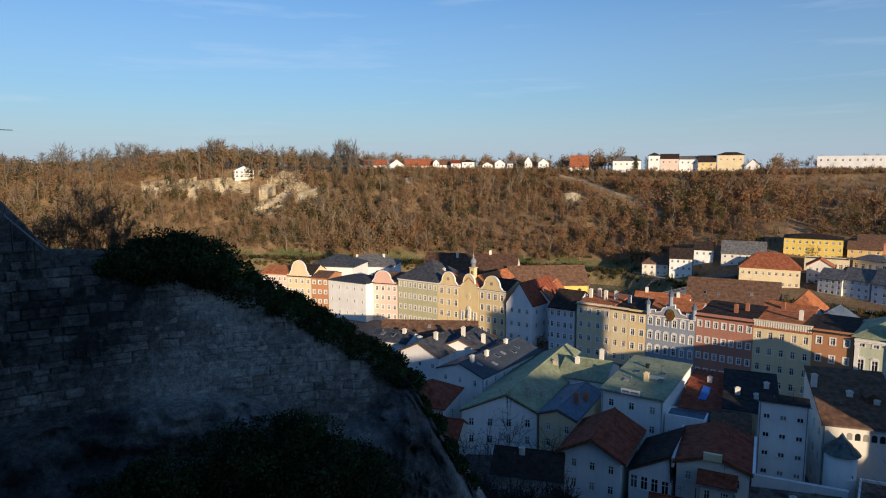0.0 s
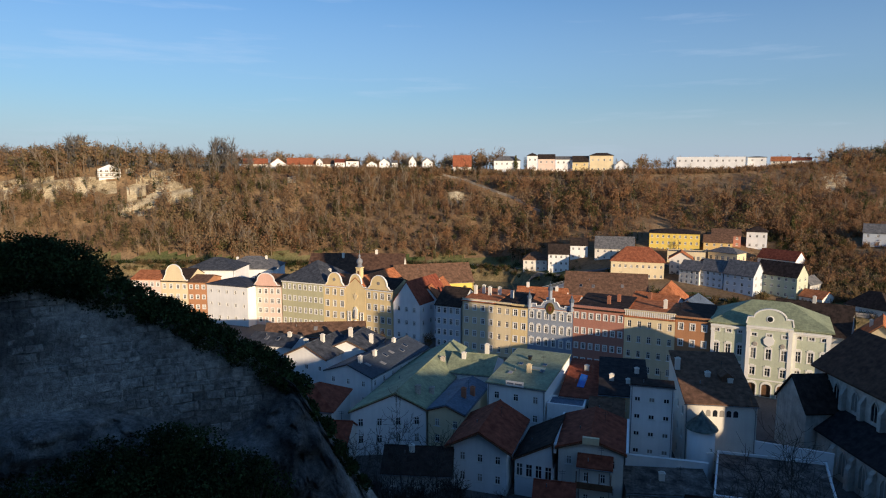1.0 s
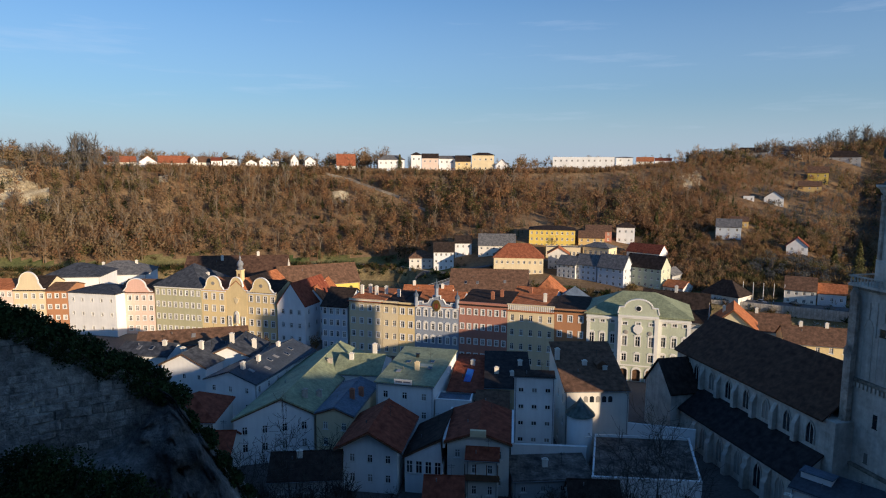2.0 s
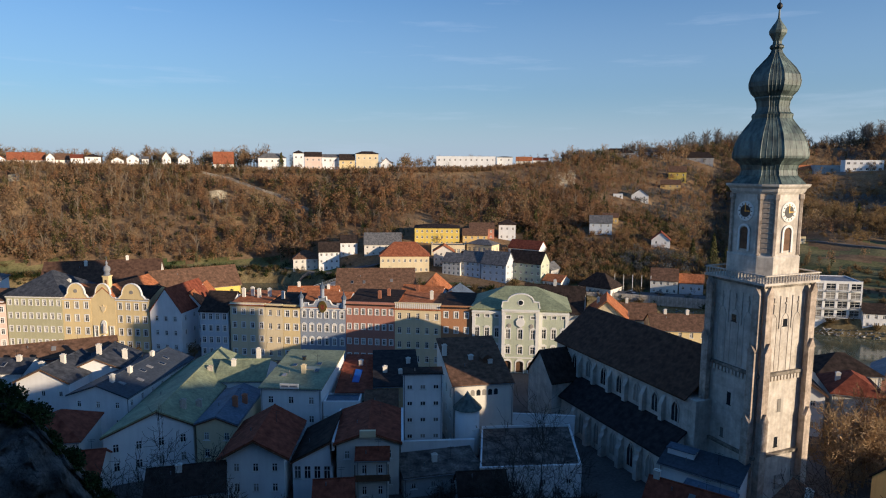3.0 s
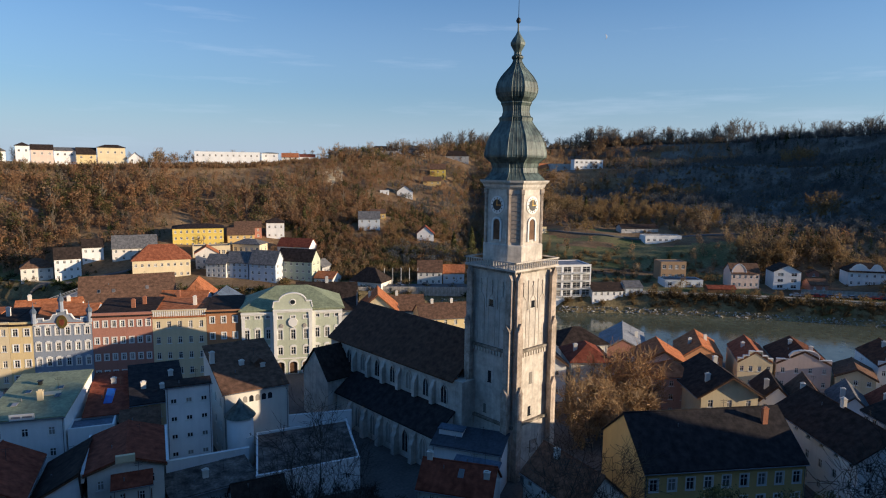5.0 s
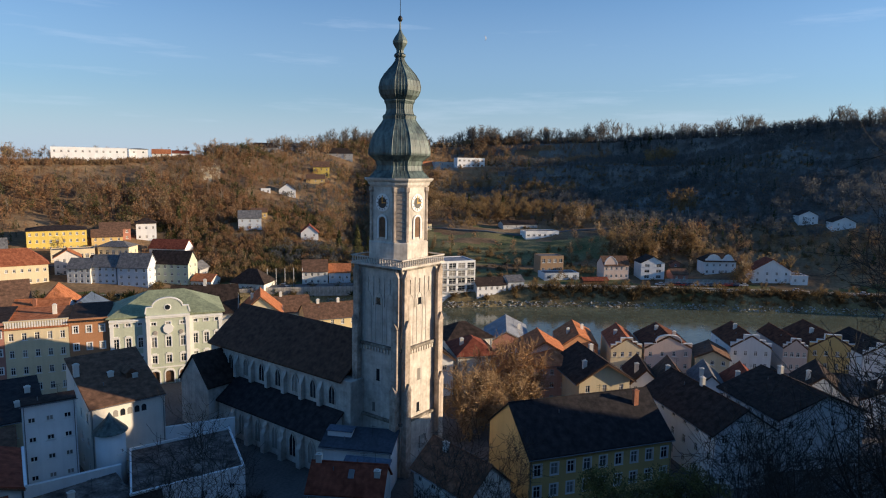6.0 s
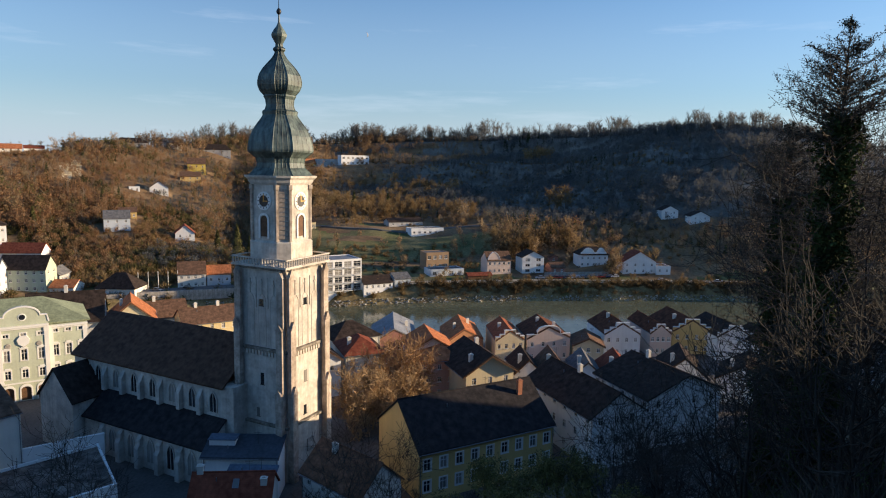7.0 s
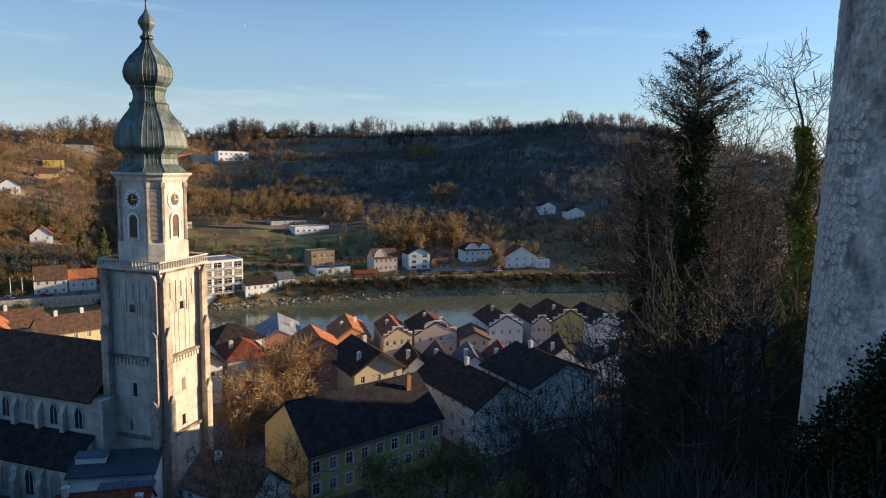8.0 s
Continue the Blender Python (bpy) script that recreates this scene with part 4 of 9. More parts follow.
# ---- roofs behind the square ----
BK = "houses behind the square"
house("rear_building", "white building with a dark hipped roof", (-52, 247), (-34, 243), 16, 16.6, "hip", 3.6, WHITE, T_SLATE, 1, 5, (0.6, 0.8), group=BK, first=12, floor=4, category="building")
house("rear_building", "white building with a grey hipped roof and chimneys", (-42, 263), (-21, 259), 16, 14.2, "hip", 4.0, WHITE, T_GREY, 2, 7, (0.7, 1.0), group=BK, chimneys=((0.2, 0.5, 1.4), (0.75, 0.5, 1.4)), category="building")
house("monastery", "large building with a long dark brown roof behind the church", (-8, 236), (26, 228), 18, 15.5, "along", 6.4, WARM_WHITE, T_NAVE, 2, 10, group=BK, category="building", chimneys=((0.35, 0.4, 1.6), (0.7, 0.5, 1.4)))
house("monastery_barn", "long brown tiled roof with a bright yellow end wall", (24, 224), (52, 226), 14, 13.0, "along", 5.6, BRIGHT_YELLOW, T_BROWN, 2, 8, (0.7, 0.9), group=BK, category="building", side=(3, 3))
house("side_house", "white house with a steep orange tiled roof", (27.6, 200), (34.5, 197), 20, 12.0, "front", 4.5, WHITE, T_ORANGE, 3, 3, (0.8, 1.2), group=BK, side=(3, 4), chimneys=((0.3, 0.3, 1.6), (0.6, 0.5, 1.6)))
house("rear_house", "white house with a low red tiled roof", (58, 193), (72, 186), 12, 12.6, "along", 3.0, WHITE, T_ORANGE, 2, 4, group=BK, chimneys=((0.2, 0.5, 1.5), (0.8, 0.4, 1.4)))
house("rear_barn", "long barn with a broad brown tiled roof", (79, 206), (104, 194), 24, 9.0, "along", 8.0, WARM_WHITE, T_BROWN, 0, 0, group=BK, category="barn", skylights=((0.2, 0.5), (0.35, 0.5), (0.7, 0.55)))
house("rear_house", "house with a hipped orange tiled roof", (104, 193), (112, 187), 18, 9.5, "hip", 6.0, WARM_WHITE, T_ORANGE, 1, 3, group=BK)
house("rear_house", "low house with orange roof behind the parapets", (86, 172), (95, 163), 14, 14.0, "along", 3.0, WHITE, T_ORANGE, 1, 3, group=BK, chimneys=((0.4, 0.3, 1.8),), chimney_mat=BRICK)
house("rear_house", "white house with blue grey sheet roof", (97, 168), (104, 161), 12, 13.5, "front", 3.0, WHITE, M_BLUE, 1, 2, group=BK)
house("rear_house", "house with a steep brown tiled roof", (124, 160), (137, 146), 14, 9.0, "along", 7.0, WARM_WHITE, T_DARK, 0, 0, group=BK, chimneys=((0.5, 0.5, 1.8),))
house("rear_house", "house with an orange gabled roof", (137, 145), (146, 136), 14, 8.0, "front", 5.5, CREAM, T_ORANGE, 2, 3, group=BK, chimneys=((0.3, 0.5, 1.8),))
house("rear_house", "yellow house with a low tiled roof", (150, 130), (163, 120), 12, 6.0, "along", 3.4, YELLOW, T_BROWN, 2, 5, group=BK, chimneys=((0.3, 0.5, 1.4), (0.7, 0.5, 1.4)))
house("rear_house", "house with a red brown roof by the river", (150, 152), (164, 140), 12, 5.0, "along", 4.0, WHITE, T_BROWN, 1, 4, group=BK, chimneys=((0.5, 0.5, 1.5),))

# ---- roofs below the castle ----
NR = "houses below the castle"
PATCHED = surface("patched_roofing", (0.075, 0.064, 0.056), rough=0.9, vary=0.45, scale=0.5, fine=2.5, bump=0.4, tint=(0.14, 0.12, 0.10), rows=1.2)
house("low_house", "white house with a shallow dark roof", (-20, 160), (-9, 154), 8, 11.4, "along", 1.6, WHITE, T_SLATE, 2, 3, (0.7, 1.0), group=NR, skylights=((0.35, 0.5), (0.6, 0.5)), chimneys=((0.8, 0.4, 1.2),))
house("long_house", "long building with a brown tiled ridge", (-16, 162), (8.6, 160), 9, 12.0, "along", 2.2, BRICK_RED, T_BROWN, 0, 0, group=NR, skylights=((0.5, 0.5),))
house("low_house", "white house with a grey hipped roof", (-10, 150), (-1, 144), 13, 11.0, "front", 2.6, WHITE, T_SLATE, 2, 3, (0.8, 1.1), group=NR, skylights=((0.3, 0.5), (0.55, 0.5)), chimneys=((0.6, 0.4, 1.8), (0.25, 0.3, 1.3)))
house("low_house", "white house with a dark roof and pale chimney", (-1, 151), (9, 147), 12, 11.4, "front", 2.4, WHITE, T_SLATE, 2, 3, (0.8, 1.1), group=NR, skylights=((0.4, 0.4),), chimneys=((0.5, 0.2, 2.2), (0.9, 0.4, 2.2)))
house("terrace_house", "white house with a slate grey metal roof and skylights", (8.2, 130.6), (23.4, 151.2), 11.5, 10.4, "along", 2.0, WHITE, M_SLATE, 3, 7, (0.8, 1.2), group=NR, skylights=((0.45, 0.6), (0.55, 0.6), (0.68, 0.45), (0.8, 0.6), (0.3, 0.3), (0.15, 0.55)), side=(3, 3), chimneys=((0.35, 0.4, 1.3), (0.75, 0.5, 1.1), (0.12, 0.4, 1.6)))
house("low_house", "house with a red brown hipped roof beside the cliff", (-9, 121), (0, 118), 12, 8.4, "hip", 3.0, WARM_WHITE, T_RED, 2, 3, (0.7, 1.0), group=NR)
house("low_house", "low house with a rust red roof", (-4, 112), (2.4, 110), 8, 5.4, "along", 2.4, WARM_WHITE, T_RED, 1, 2, (0.7, 1.0), group=NR, skylights=((0.5, 0.5),))
h = along_lane("gabled_house", "white gabled house with a long green metal roof", (3.6, 116.9), (17.6, 115.6), 38.5, 27.5, 8.8, "front", 3.2, WHITE, M_GREEN, 2, 4, (0.95, 1.5), group=NR, first=2.4, floor=3.3, peak=0.59, over=0.35, chimneys=((0.80, 0.10, 1.7), (0.93, 0.17, 1.4), (0.72, 0.62, 1.1)), chimney_mat=STONE)
h = along_lane("cross_wing", "white cross wing with a green metal gable", (24.6, 134.2), (33.8, 129.4), 13, 27.5, 9.6, "along", 2.6, WHITE, M_GREEN, 1, 2, (0.8, 1.1), group=NR, first=7.2, over=0.2, chimneys=((0.3, 0.35, 1.5), (0.75, 0.55, 2.6)))
along_lane("gabled_house", "narrow cream yellow house with a blue metal roof", (17.9, 114.7), (23.9, 110.8), 17, 29.5, 9.0, "front", 1.3, CREAM, M_BLUE, 2, 2, (0.9, 1.4), group=NR, first=3.0, floor=3.1, over=0.3, chimneys=((0.72, 0.36, 2.0), (0.86, 0.52, 1.8)), chimney_mat=BRICK)
h = house("inn", "white inn with a shallow green metal roof and a sign board", (30.5, 119.5), (40.2, 112.9), 20, 12.0, "shed", 1.3, WHITE, M_GREEN, 3, 3, (1.0, 1.4), group=NR, category="inn", first=1.5, floor=3.7, side=(1, 3), chimneys=((0.55, 0.35, 1.8),), chimney_mat=CREAM)
for sx, up in ((0.25, 0.28), (0.3, 0.55), (0.72, 0.6), (0.75, 0.42)):
    skylight(h, 11.7, 40, 12.0, 1.3, sx * 11.7, up)
part("chimney_plinth", Geo().box(5.9, 8.6, 12.2, 9.0, 10.6, 12.95), CREAM, h)
part("vent", Geo().box(4.2, 14.0, 12.6, 4.8, 14.6, 13.8).box(4.05, 13.85, 13.8, 4.95, 14.75, 13.92), IRON, h)
s = part("sign_board", Geo().box(4.0, -0.75, 12.1, 7.6, -0.6, 13.1), TRIM, h)
for x0, x1 in ((4.3, 5.6), (5.9, 7.3)):
    part("lettering_bar", Geo().box(x0, -0.77, 12.45, x1, -0.754, 12.75), M_GREY, s)
house("inn_annex", "white annex with a flat roof", (40.6, 113.0), (46.6, 109.6), 5, 9.0, "flat", 0, WHITE, M_BLUE, 2, 3, (0.8, 1.0), group=NR, first=2.0, floor=3.2, category="annex")
h = house("rear_court_house", "house with a long low rust red roof", (44.6, 116.6), (51.0, 113.0), 18, 9.4, "shed", 2.0, WARM_WHITE, T_RED, 2, 2, (0.8, 1.1), group=NR, skylights=(), chimneys=((0.5, 0.7, 1.2),))
single("tarpaulin", Geo().add([(-1.4, -2.4, 0), (1.2, -2.6, 0.05), (1.6, 2.4, 0), (-1.1, 2.7, 0.08), (-1.4, -2.4, 0.06), (1.2, -2.6, 0.11), (1.6, 2.4, 0.06), (-1.1, 2.7, 0.14)], [(0, 3, 2, 1), (4, 5, 6, 7), (0, 1, 5, 4), (1, 2, 6, 5), (2, 3, 7, 6), (3, 0, 4, 7)]), surface("blue_sheet", (0.02, 0.10, 0.42), rough=0.4, vary=0.2, bump=0.3), "bright blue tarpaulin spread on the rust red roof", "tarpaulin", m=pose(51.0, 121.0, 10.42, 5.9, 0, -29) @ Matrix.Diagonal((0.55, 1.25, 1, 1)))
house("rear_court_house", "cream house with a black tiled roof and metal vents", (51.6, 113.8), (60.0, 110.0), 17, 10.2, "shed", 2.2, CREAM, T_BLACK, 2, 3, (0.8, 1.1), group=NR, chimneys=((0.25, 0.35, 1.4), (0.6, 0.3, 1.0), (0.8, 0.6, 1.2)))
house("court_lean_to", "white lean-to with a brown roof between the courts", (47.4, 109.0), (53.0, 106.2), 5, 8.2, "shed", 1.4, WHITE, T_BROWN, 1, 2, (0.8, 1.0), group=NR)
h = house("chalet", "white house with a red brown roof and deep timber eaves", (20.2, 101.6), (28.2, 97.2), 13.5, 8.3, "front", 2.5, WHITE, T_RED, 2, 3, (0.9, 1.4), group=NR, over=1.3, first=1.8, floor=3.4)
house("low_house", "white house with a wide dark glazed veranda", (29.7, 97.6), (35.2, 94.4), 13, 6.4, "front", 3.3, WHITE, T_DARK, 1, 4, (1.1, 2.2), group=NR, first=3.4, peak=0.96, over=0.3)
h = house("hipped_house", "cream house with a hipped red brown roof", (36.2, 94.8), (45.3, 90.2), 14.0, 9.2, "front", 1.7, WARM_WHITE, T_RED, 2, 3, (0.9, 1.4), group=NR, skylights=())
for x0, x1 in ((-0.75, -0.35), (10.55, 10.95)):
    part("verge_wall", Geo().box(x0, -0.3, 8.0, x1, 14.3, 9.5), WHITE, h)
part("gable_block", Geo().box(3.8, -0.75, 10.3, 6.4, -0.15, 11.4), CREAM, h)
b = house("balcony_house", "small house with a brown roof and a timber balcony", (38.2, 91.4), (42.8, 89.1), 2.0, 7.2, "shed", 1.2, WARM_WHITE, T_RED, 2, 2, (0.8, 1.5), group=NR)
bal = part("balcony", Geo().box(-0.3, -1.5, 4.2, 5.4, -0.004, 4.4).box(-0.3, -1.55, 4.4, 5.4, -1.45, 5.3), WOOD, b)
for i in range(4):
    part("post", Geo().box(-0.2 + i * 1.75, -1.5, 5.3, -0.05 + i * 1.75, -1.35, 7.0), WOOD, bal)
house("tall_house", "tall white block with small windows and a flat roof", (52.8, 103.4), (59.4, 100.1), 2.6, 15.6, "shed", 0.2, WHITE, T_DARK, 4, 3, (1.0, 0.85), group=NR, first=3.0, floor=3.2, over=0.2)
h = house("arcade_house", "white house with a sagging brown roof and small arches", (61.6, 100.0), (73.0, 96.2), 15, 12.8, "shed", 5.0, WARM_WHITE, T_BROWN, 0, 0, group=NR, chimneys=((0.03, 0.62, 2.2), (0.45, 0.5, 0.9), (0.75, 0.4, 0.8)), over=0.3, side=(3, 4))
part("dormer", Geo().box(7.6, 6.0, 14.2, 9.4, 9.0, 15.9).extrude([(7.3, 15.9), (8.5, 16.8), (9.7, 15.9)], "y", 5.8, 9.4), T_BROWN, h)
for i in range(5):
    x = 3.9 + i * 1.15
    pts = [(x - 0.4, 10.6), (x + 0.4, 10.6), (x + 0.4, 11.4)] + [(x + 0.4 * math.cos(k * math.pi / 8), 11.4 + 0.4 * math.sin(k * math.pi / 8)) for k in range(1, 8)] + [(x - 0.4, 11.4)]
    a = part("arch_opening", Geo().extrude(pts, "y", -0.02, 0.3), GLASS, h)
t = thing("stair_turret", pose(63.4, 97.6, 0), "round white stair turret with a green copper cone", "turret")
part("wall", Geo().ring([(2.3, -2), (2.3, 9.2)], 24), WHITE, t, flat=False)
part("cone_roof", Geo().ring([(2.75, 9.1), (2.6, 9.35), (1.5, 10.5), (0.6, 11.4), (0.05, 12.3)], 24), COPPER, t)
put_window(t, pose(0.3, -2.36, 5.6), 0.9, 0.7)
single("garden_wall", Geo().box(0, 0, -4, 13.2, 0.5, 5.0).box(-0.1, -0.08, 5.0, 13.3, 0.58, 5.2), WHITE, "long white garden wall with a stone coping", "wall", m=pose(49.6, 98.0, 0, 0, 0, -25.2))
house("terrace_building", "low building with a patched flat roof behind white parapets", (55.8, 82.0), (71.0, 74.6), 17, 5.0, "flat", 0, WHITE, PATCHED, 1, 4, (0.8, 0.9), group=NR, category="building", parapet=0.5, skew=0.16)
single("parapet_wall", Geo().box(0, 0, -5, 17.5, 0.4, 1.1).box(-0.06, -0.06, 1.1, 17.56, 0.46, 1.25), WHITE, "white parapet wall along the patched flat roof", "wall", m=pose(68.6, 99.6, 5.2, 0, 0, -36))
house("low_house", "low building with a dark planked roof", (45.4, 88.6), (58.0, 85.0), 6.5, 3.6, "shed", 0.8, GREY, PATCHED, 1, 4, (0.8, 1.0), group=NR, chimneys=((0.45, 0.5, 1.4),))
house("low_house", "small house with a dark gabled roof by the slope", (51.0, 80.6), (58.0, 77.4), 5, 3.0, "along", 2.2, GREY, T_DARK, 1, 3, (0.8, 1.0), group=NR)
house("low_house", "small house with a rust red roof by the slope", (30.0, 88.6), (35.5, 86.2), 6, 3.4, "along", 2.0, WARM_WHITE, T_RED, 1, 2, (0.8, 1.0), group=NR)
house("low_house", "old house with a dark brown roof under trees", (8.0, 101.0), (19.0, 98.0), 8, 4.2, "along", 2.6, GREY, T_DARK, 1, 3, (0.8, 1.0), group=NR, chimneys=((0.4, 0.4, 1.2),))
h = house("annex", "white annex with a dark blue metal roof beside the church tower", (80.4, 66.8), (84.4, 55.4), 4.6, 7.0, "shed", 1.5, WHITE, M_SLATE, 1, 3, (0.8, 1.0), group=NR, skylights=())
part("roof_step", Geo().box(0.4, 2.2, 7.9, 4.6, 4.4, 8.9), WHITE, h)
part("roof_step_cover", Geo().box(0.2, 2.0, 8.9, 4.8, 4.5, 9.05), M_BLUE, h)
house("low_house", "low shed with a blue grey metal roof beside the church", (79.0, 61.2), (81.4, 54.0), 2.0, 5.6, "shed", 0.5, WHITE, M_BLUE, 0, 0, group=NR, over=0.2)
house("low_house", "house with a dark red tiled roof beside the church", (70.8, 61.6), (75.4, 51.0), 7, 4.8, "along", 3.0, WARM_WHITE, T_RED, 1, 4, (0.9, 1.2), group=NR, skylights=((0.55, 0.6),), chimneys=((0.08, 0.5, 1.2), (0.9, 0.3, 1.0)))
house("low_house", "white house with a steep brown tiled roof below the tower", (84.6, 51.2), (79.8, 38.6), 8.6, 5.6, "along", 3.8, WARM_WHITE, T_BROWN, 2, 4, (0.9, 1.2), group=NR, side=(2, 2), chimneys=((0.3, 0.4, 1.4),))
single("churchyard_wall", Geo().box(0, 0, -1, 3.0, 0.5, 3.4).box(2.996, 0, -1, 6.0, 0.5, 2.6).box(5.996, 0, -1, 9.0, 0.5, 1.8).box(-0.05, -0.06, 3.4, 3.05, 0.56, 3.55).box(3.05, -0.06, 2.6, 6.05, 0.56, 2.75).box(6.05, -0.06, 1.8, 9.05, 0.56, 1.95), STONE, "stepped stone churchyard wall below the tower", "wall", m=pose(92.5, 52.6, 0, 0, 0, -6))
# ---- the parish church: tower, nave and aisle ----
CH_AZ = 8.0                                    # the nave runs this way from the tower
church = thing("church", pose(89.45, 56.85, 0, 0, 0, 90 - CH_AZ), "gothic parish church with a tall tuff tower and copper onion domes", "church")
# church axes: x along the nave, -y towards the south-west front of the tower; the near corner of the tower is the origin
TW = 10.9


def tower_body():
    for z0, z1, s in ((-3, 9.5, 0.0), (9.5, 22.5, 0.22), (22.5, 36.6, 0.44)):
        part("tower_stage", Geo().box(s, -TW + s, z0, TW - s, -s, z1), TUFF, church)
    for z, s in ((9.4, 0.0), (22.4, 0.2), (36.2, 0.3)):
        part("string_course", Geo().box(s - 0.35, -TW + s - 0.35, z, TW - s + 0.35, -s + 0.35, z + 0.45), SOOTY_STONE, church)
    # corner buttresses in three set-offs, paired at each corner
    for cx, cy in ((0, 0), (0, -TW), (TW, 0), (TW, -TW)):
        sx, sy = (-1 if cx == 0 else 1), (1 if cy == 0 else -1)
        b = Geo()
        for z0, z1, o in ((-3, 15.5, 1.15), (15.5, 26.5, 0.85), (26.5, 35.2, 0.55)):
            b.box(min(cx - sx * 1.5, cx - sx * 0.2), min(cy, cy + sy * o), z0, max(cx - sx * 1.5, cx - sx * 0.2), max(cy, cy + sy * o), z1)
            b.box(min(cx, cx + sx * o), min(cy - sy * 1.5, cy - sy * 0.2), z0, max(cx, cx + sx * o), max(cy - sy * 1.5, cy - sy * 0.2), z1)
            # weathered slope and little gable on each set-off
            for u in (0, 1):
                if u == 0:
                    x0, x1 = sorted((cx - sx * 1.55, cx - sx * 0.15))
                    y0, y1 = sorted((cy, cy + sy * (o + 0.12)))
                    b.add([(x0, y0, z1), (x1, y0, z1), (x1, y1, z1), (x0, y1, z1), ((x0 + x1) / 2, y0, z1 + 1.5), ((x0 + x1) / 2, y1, z1 + 1.1)], [(0, 1, 4), (1, 2, 5, 4), (2, 3, 5), (3, 0, 4, 5)])
                else:
                    y0, y1 = sorted((cy - sy * 1.55, cy - sy * 0.15))
                    x0, x1 = sorted((cx, cx + sx * (o + 0.12)))
                    b.add([(x0, y0, z1), (x1, y0, z1), (x1, y1, z1), (x0, y1, z1), (x0, (y0 + y1) / 2, z1 + 1.5), (x1, (y0 + y1) / 2, z1 + 1.1)], [(0, 3, 4), (3, 2, 5, 4), (2, 1, 5), (1, 0, 4, 5)])
        part("buttress", b, TUFF_BROWN, church)
    # blind pointed arches with finials on the upper stage of the two seen sides
    for face in ("west", "north"):
        for k in range(3):
            u = 2.9 + k * 2.55
            g = Geo()
            w, z0, z1 = 0.74, 22.9, 30.8
            pts = [(-w, z0), (-w, z1), (-w * 0.8, z1 + 0.55), (-w * 0.4, z1 + 1.0), (0, z1 + 1.25), (w * 0.4, z1 + 1.0), (w * 0.8, z1 + 0.55), (w, z1), (w, z0)]
            for (a0, b0), (a1, b1) in zip(pts, pts[1:]):
                ln = math.hypot(a1 - a0, b1 - b0)
                nx, nz = -(b1 - b0) / ln * 0.10, (a1 - a0) / ln * 0.10
                g.extrude([(a0, b0), (a1, b1), (a1 + nx, b1 + nz), (a0 + nx, b0 + nz)], "y", -0.06, 0.0)
            g.box(-0.08, -0.14, z1 + 1.2, 0.08, 0, z1 + 3.7).box(-0.28, -0.16, z1 + 2.7, 0.28, 0, z1 + 2.95).box(1.2, -0.12, z1 - 1.2, 1.36, 0, z1 + 4.0)
            a = part("blind_arch", g, TUFF, church)
            a.matrix_basis = pose(0.44, -u, 0, 0, 0, -90) if face == "west" else pose(u, -0.44, 0, 0, 0, 180)
        for k in range(12):
            u = 1.6 + k * 0.7
            c = part("corbel", Geo().box(u - 0.2, -0.28, 21.5, u + 0.2, 0, 22.3), TUFF, church)
            c.matrix_basis = pose(0.22, 0, 0, 0, 0, -90) if face == "west" else pose(TW, -0.22, 0, 0, 0, 180)
        slits = ((5.45, 30.0, 0.85, 1.1), (5.2, 16.4, 0.7, 2.0), (5.0, 10.6, 0.7, 1.6)) if face == "west" else ((5.6, 30.0, 0.85, 1.1), (5.4, 16.4, 0.7, 2.0), (6.4, 10.6, 0.6, 1.5), (5.6, 5.0, 0.6, 2.0))
        for u, z, w, hh in slits:
            s = part("slit_window", Geo().box(-w / 2, -0.06, 0, w / 2, 0.02, hh).box(-w / 2 - 0.15, -0.04, -0.15, w / 2 + 0.15, 0.01, -0.004), GLASS, church)
            off = 0.44 if z > 22 else 0.22 if z > 9 else 0.0
            s.matrix_basis = pose(off, -u, z, 0, 0, -90) if face == "west" else pose(u, -off, z, 0, 0, 180)
    p = part("relief_panel", Geo().box(-0.85, -0.2, 0, 0.85, 0, 2.3), STONE, church)
    p.matrix_basis = pose(0, -6.0, 3.6, 0, 0, -90)
    part("medallion", Geo().ring([(0.55, -0.06), (0.4, 0.08)], 14), TUFF, p).matrix_basis = pose(0, -0.22, 1.1, 90, 0, 0)


tower_body()

# balustrade round the gallery
gal = part("gallery", Geo().box(-0.45, -TW - 0.45, 36.65, TW + 0.45, 0.45, 37.0), TUFF, church)
rail = Geo()
for a, b in (((-0.35, 0.35), (TW + 0.35, 0.35)), ((-0.35, -TW - 0.35), (TW + 0.35, -TW - 0.35)), ((-0.35, -TW - 0.35), (-0.35, 0.35)), ((TW + 0.35, -TW - 0.35), (TW + 0.35, 0.35))):
    x0, x1, y0, y1 = min(a[0], b[0]), max(a[0], b[0]), min(a[1], b[1]), max(a[1], b[1])
    rail.box(x0 - 0.12, y0 - 0.12, 38.05, x1 + 0.12, y1 + 0.12, 38.25)
part("handrail", rail, TUFF, gal)
bm_ = Geo().ring([(0.14, 37.0), (0.14, 37.12), (0.09, 37.2), (0.16, 37.45), (0.09, 37.8), (0.14, 37.92), (0.14, 38.05)], 6).mesh("baluster", TUFF)
for k in range(20):
    for x, y in ((-0.35, -TW - 0.35 + (k + 0.5) * 0.58), ((k + 0.5) * 0.58 - 0.35, 0.35)):
        o = new("baluster", bm_)
        o.parent = gal
        o.matrix_basis = pose(x, y, 0)

# octagonal belfry with wide main faces and narrow corner faces
AX, AY = TW / 2, -TW / 2
R_B = 4.15                                    # half the width across the main faces


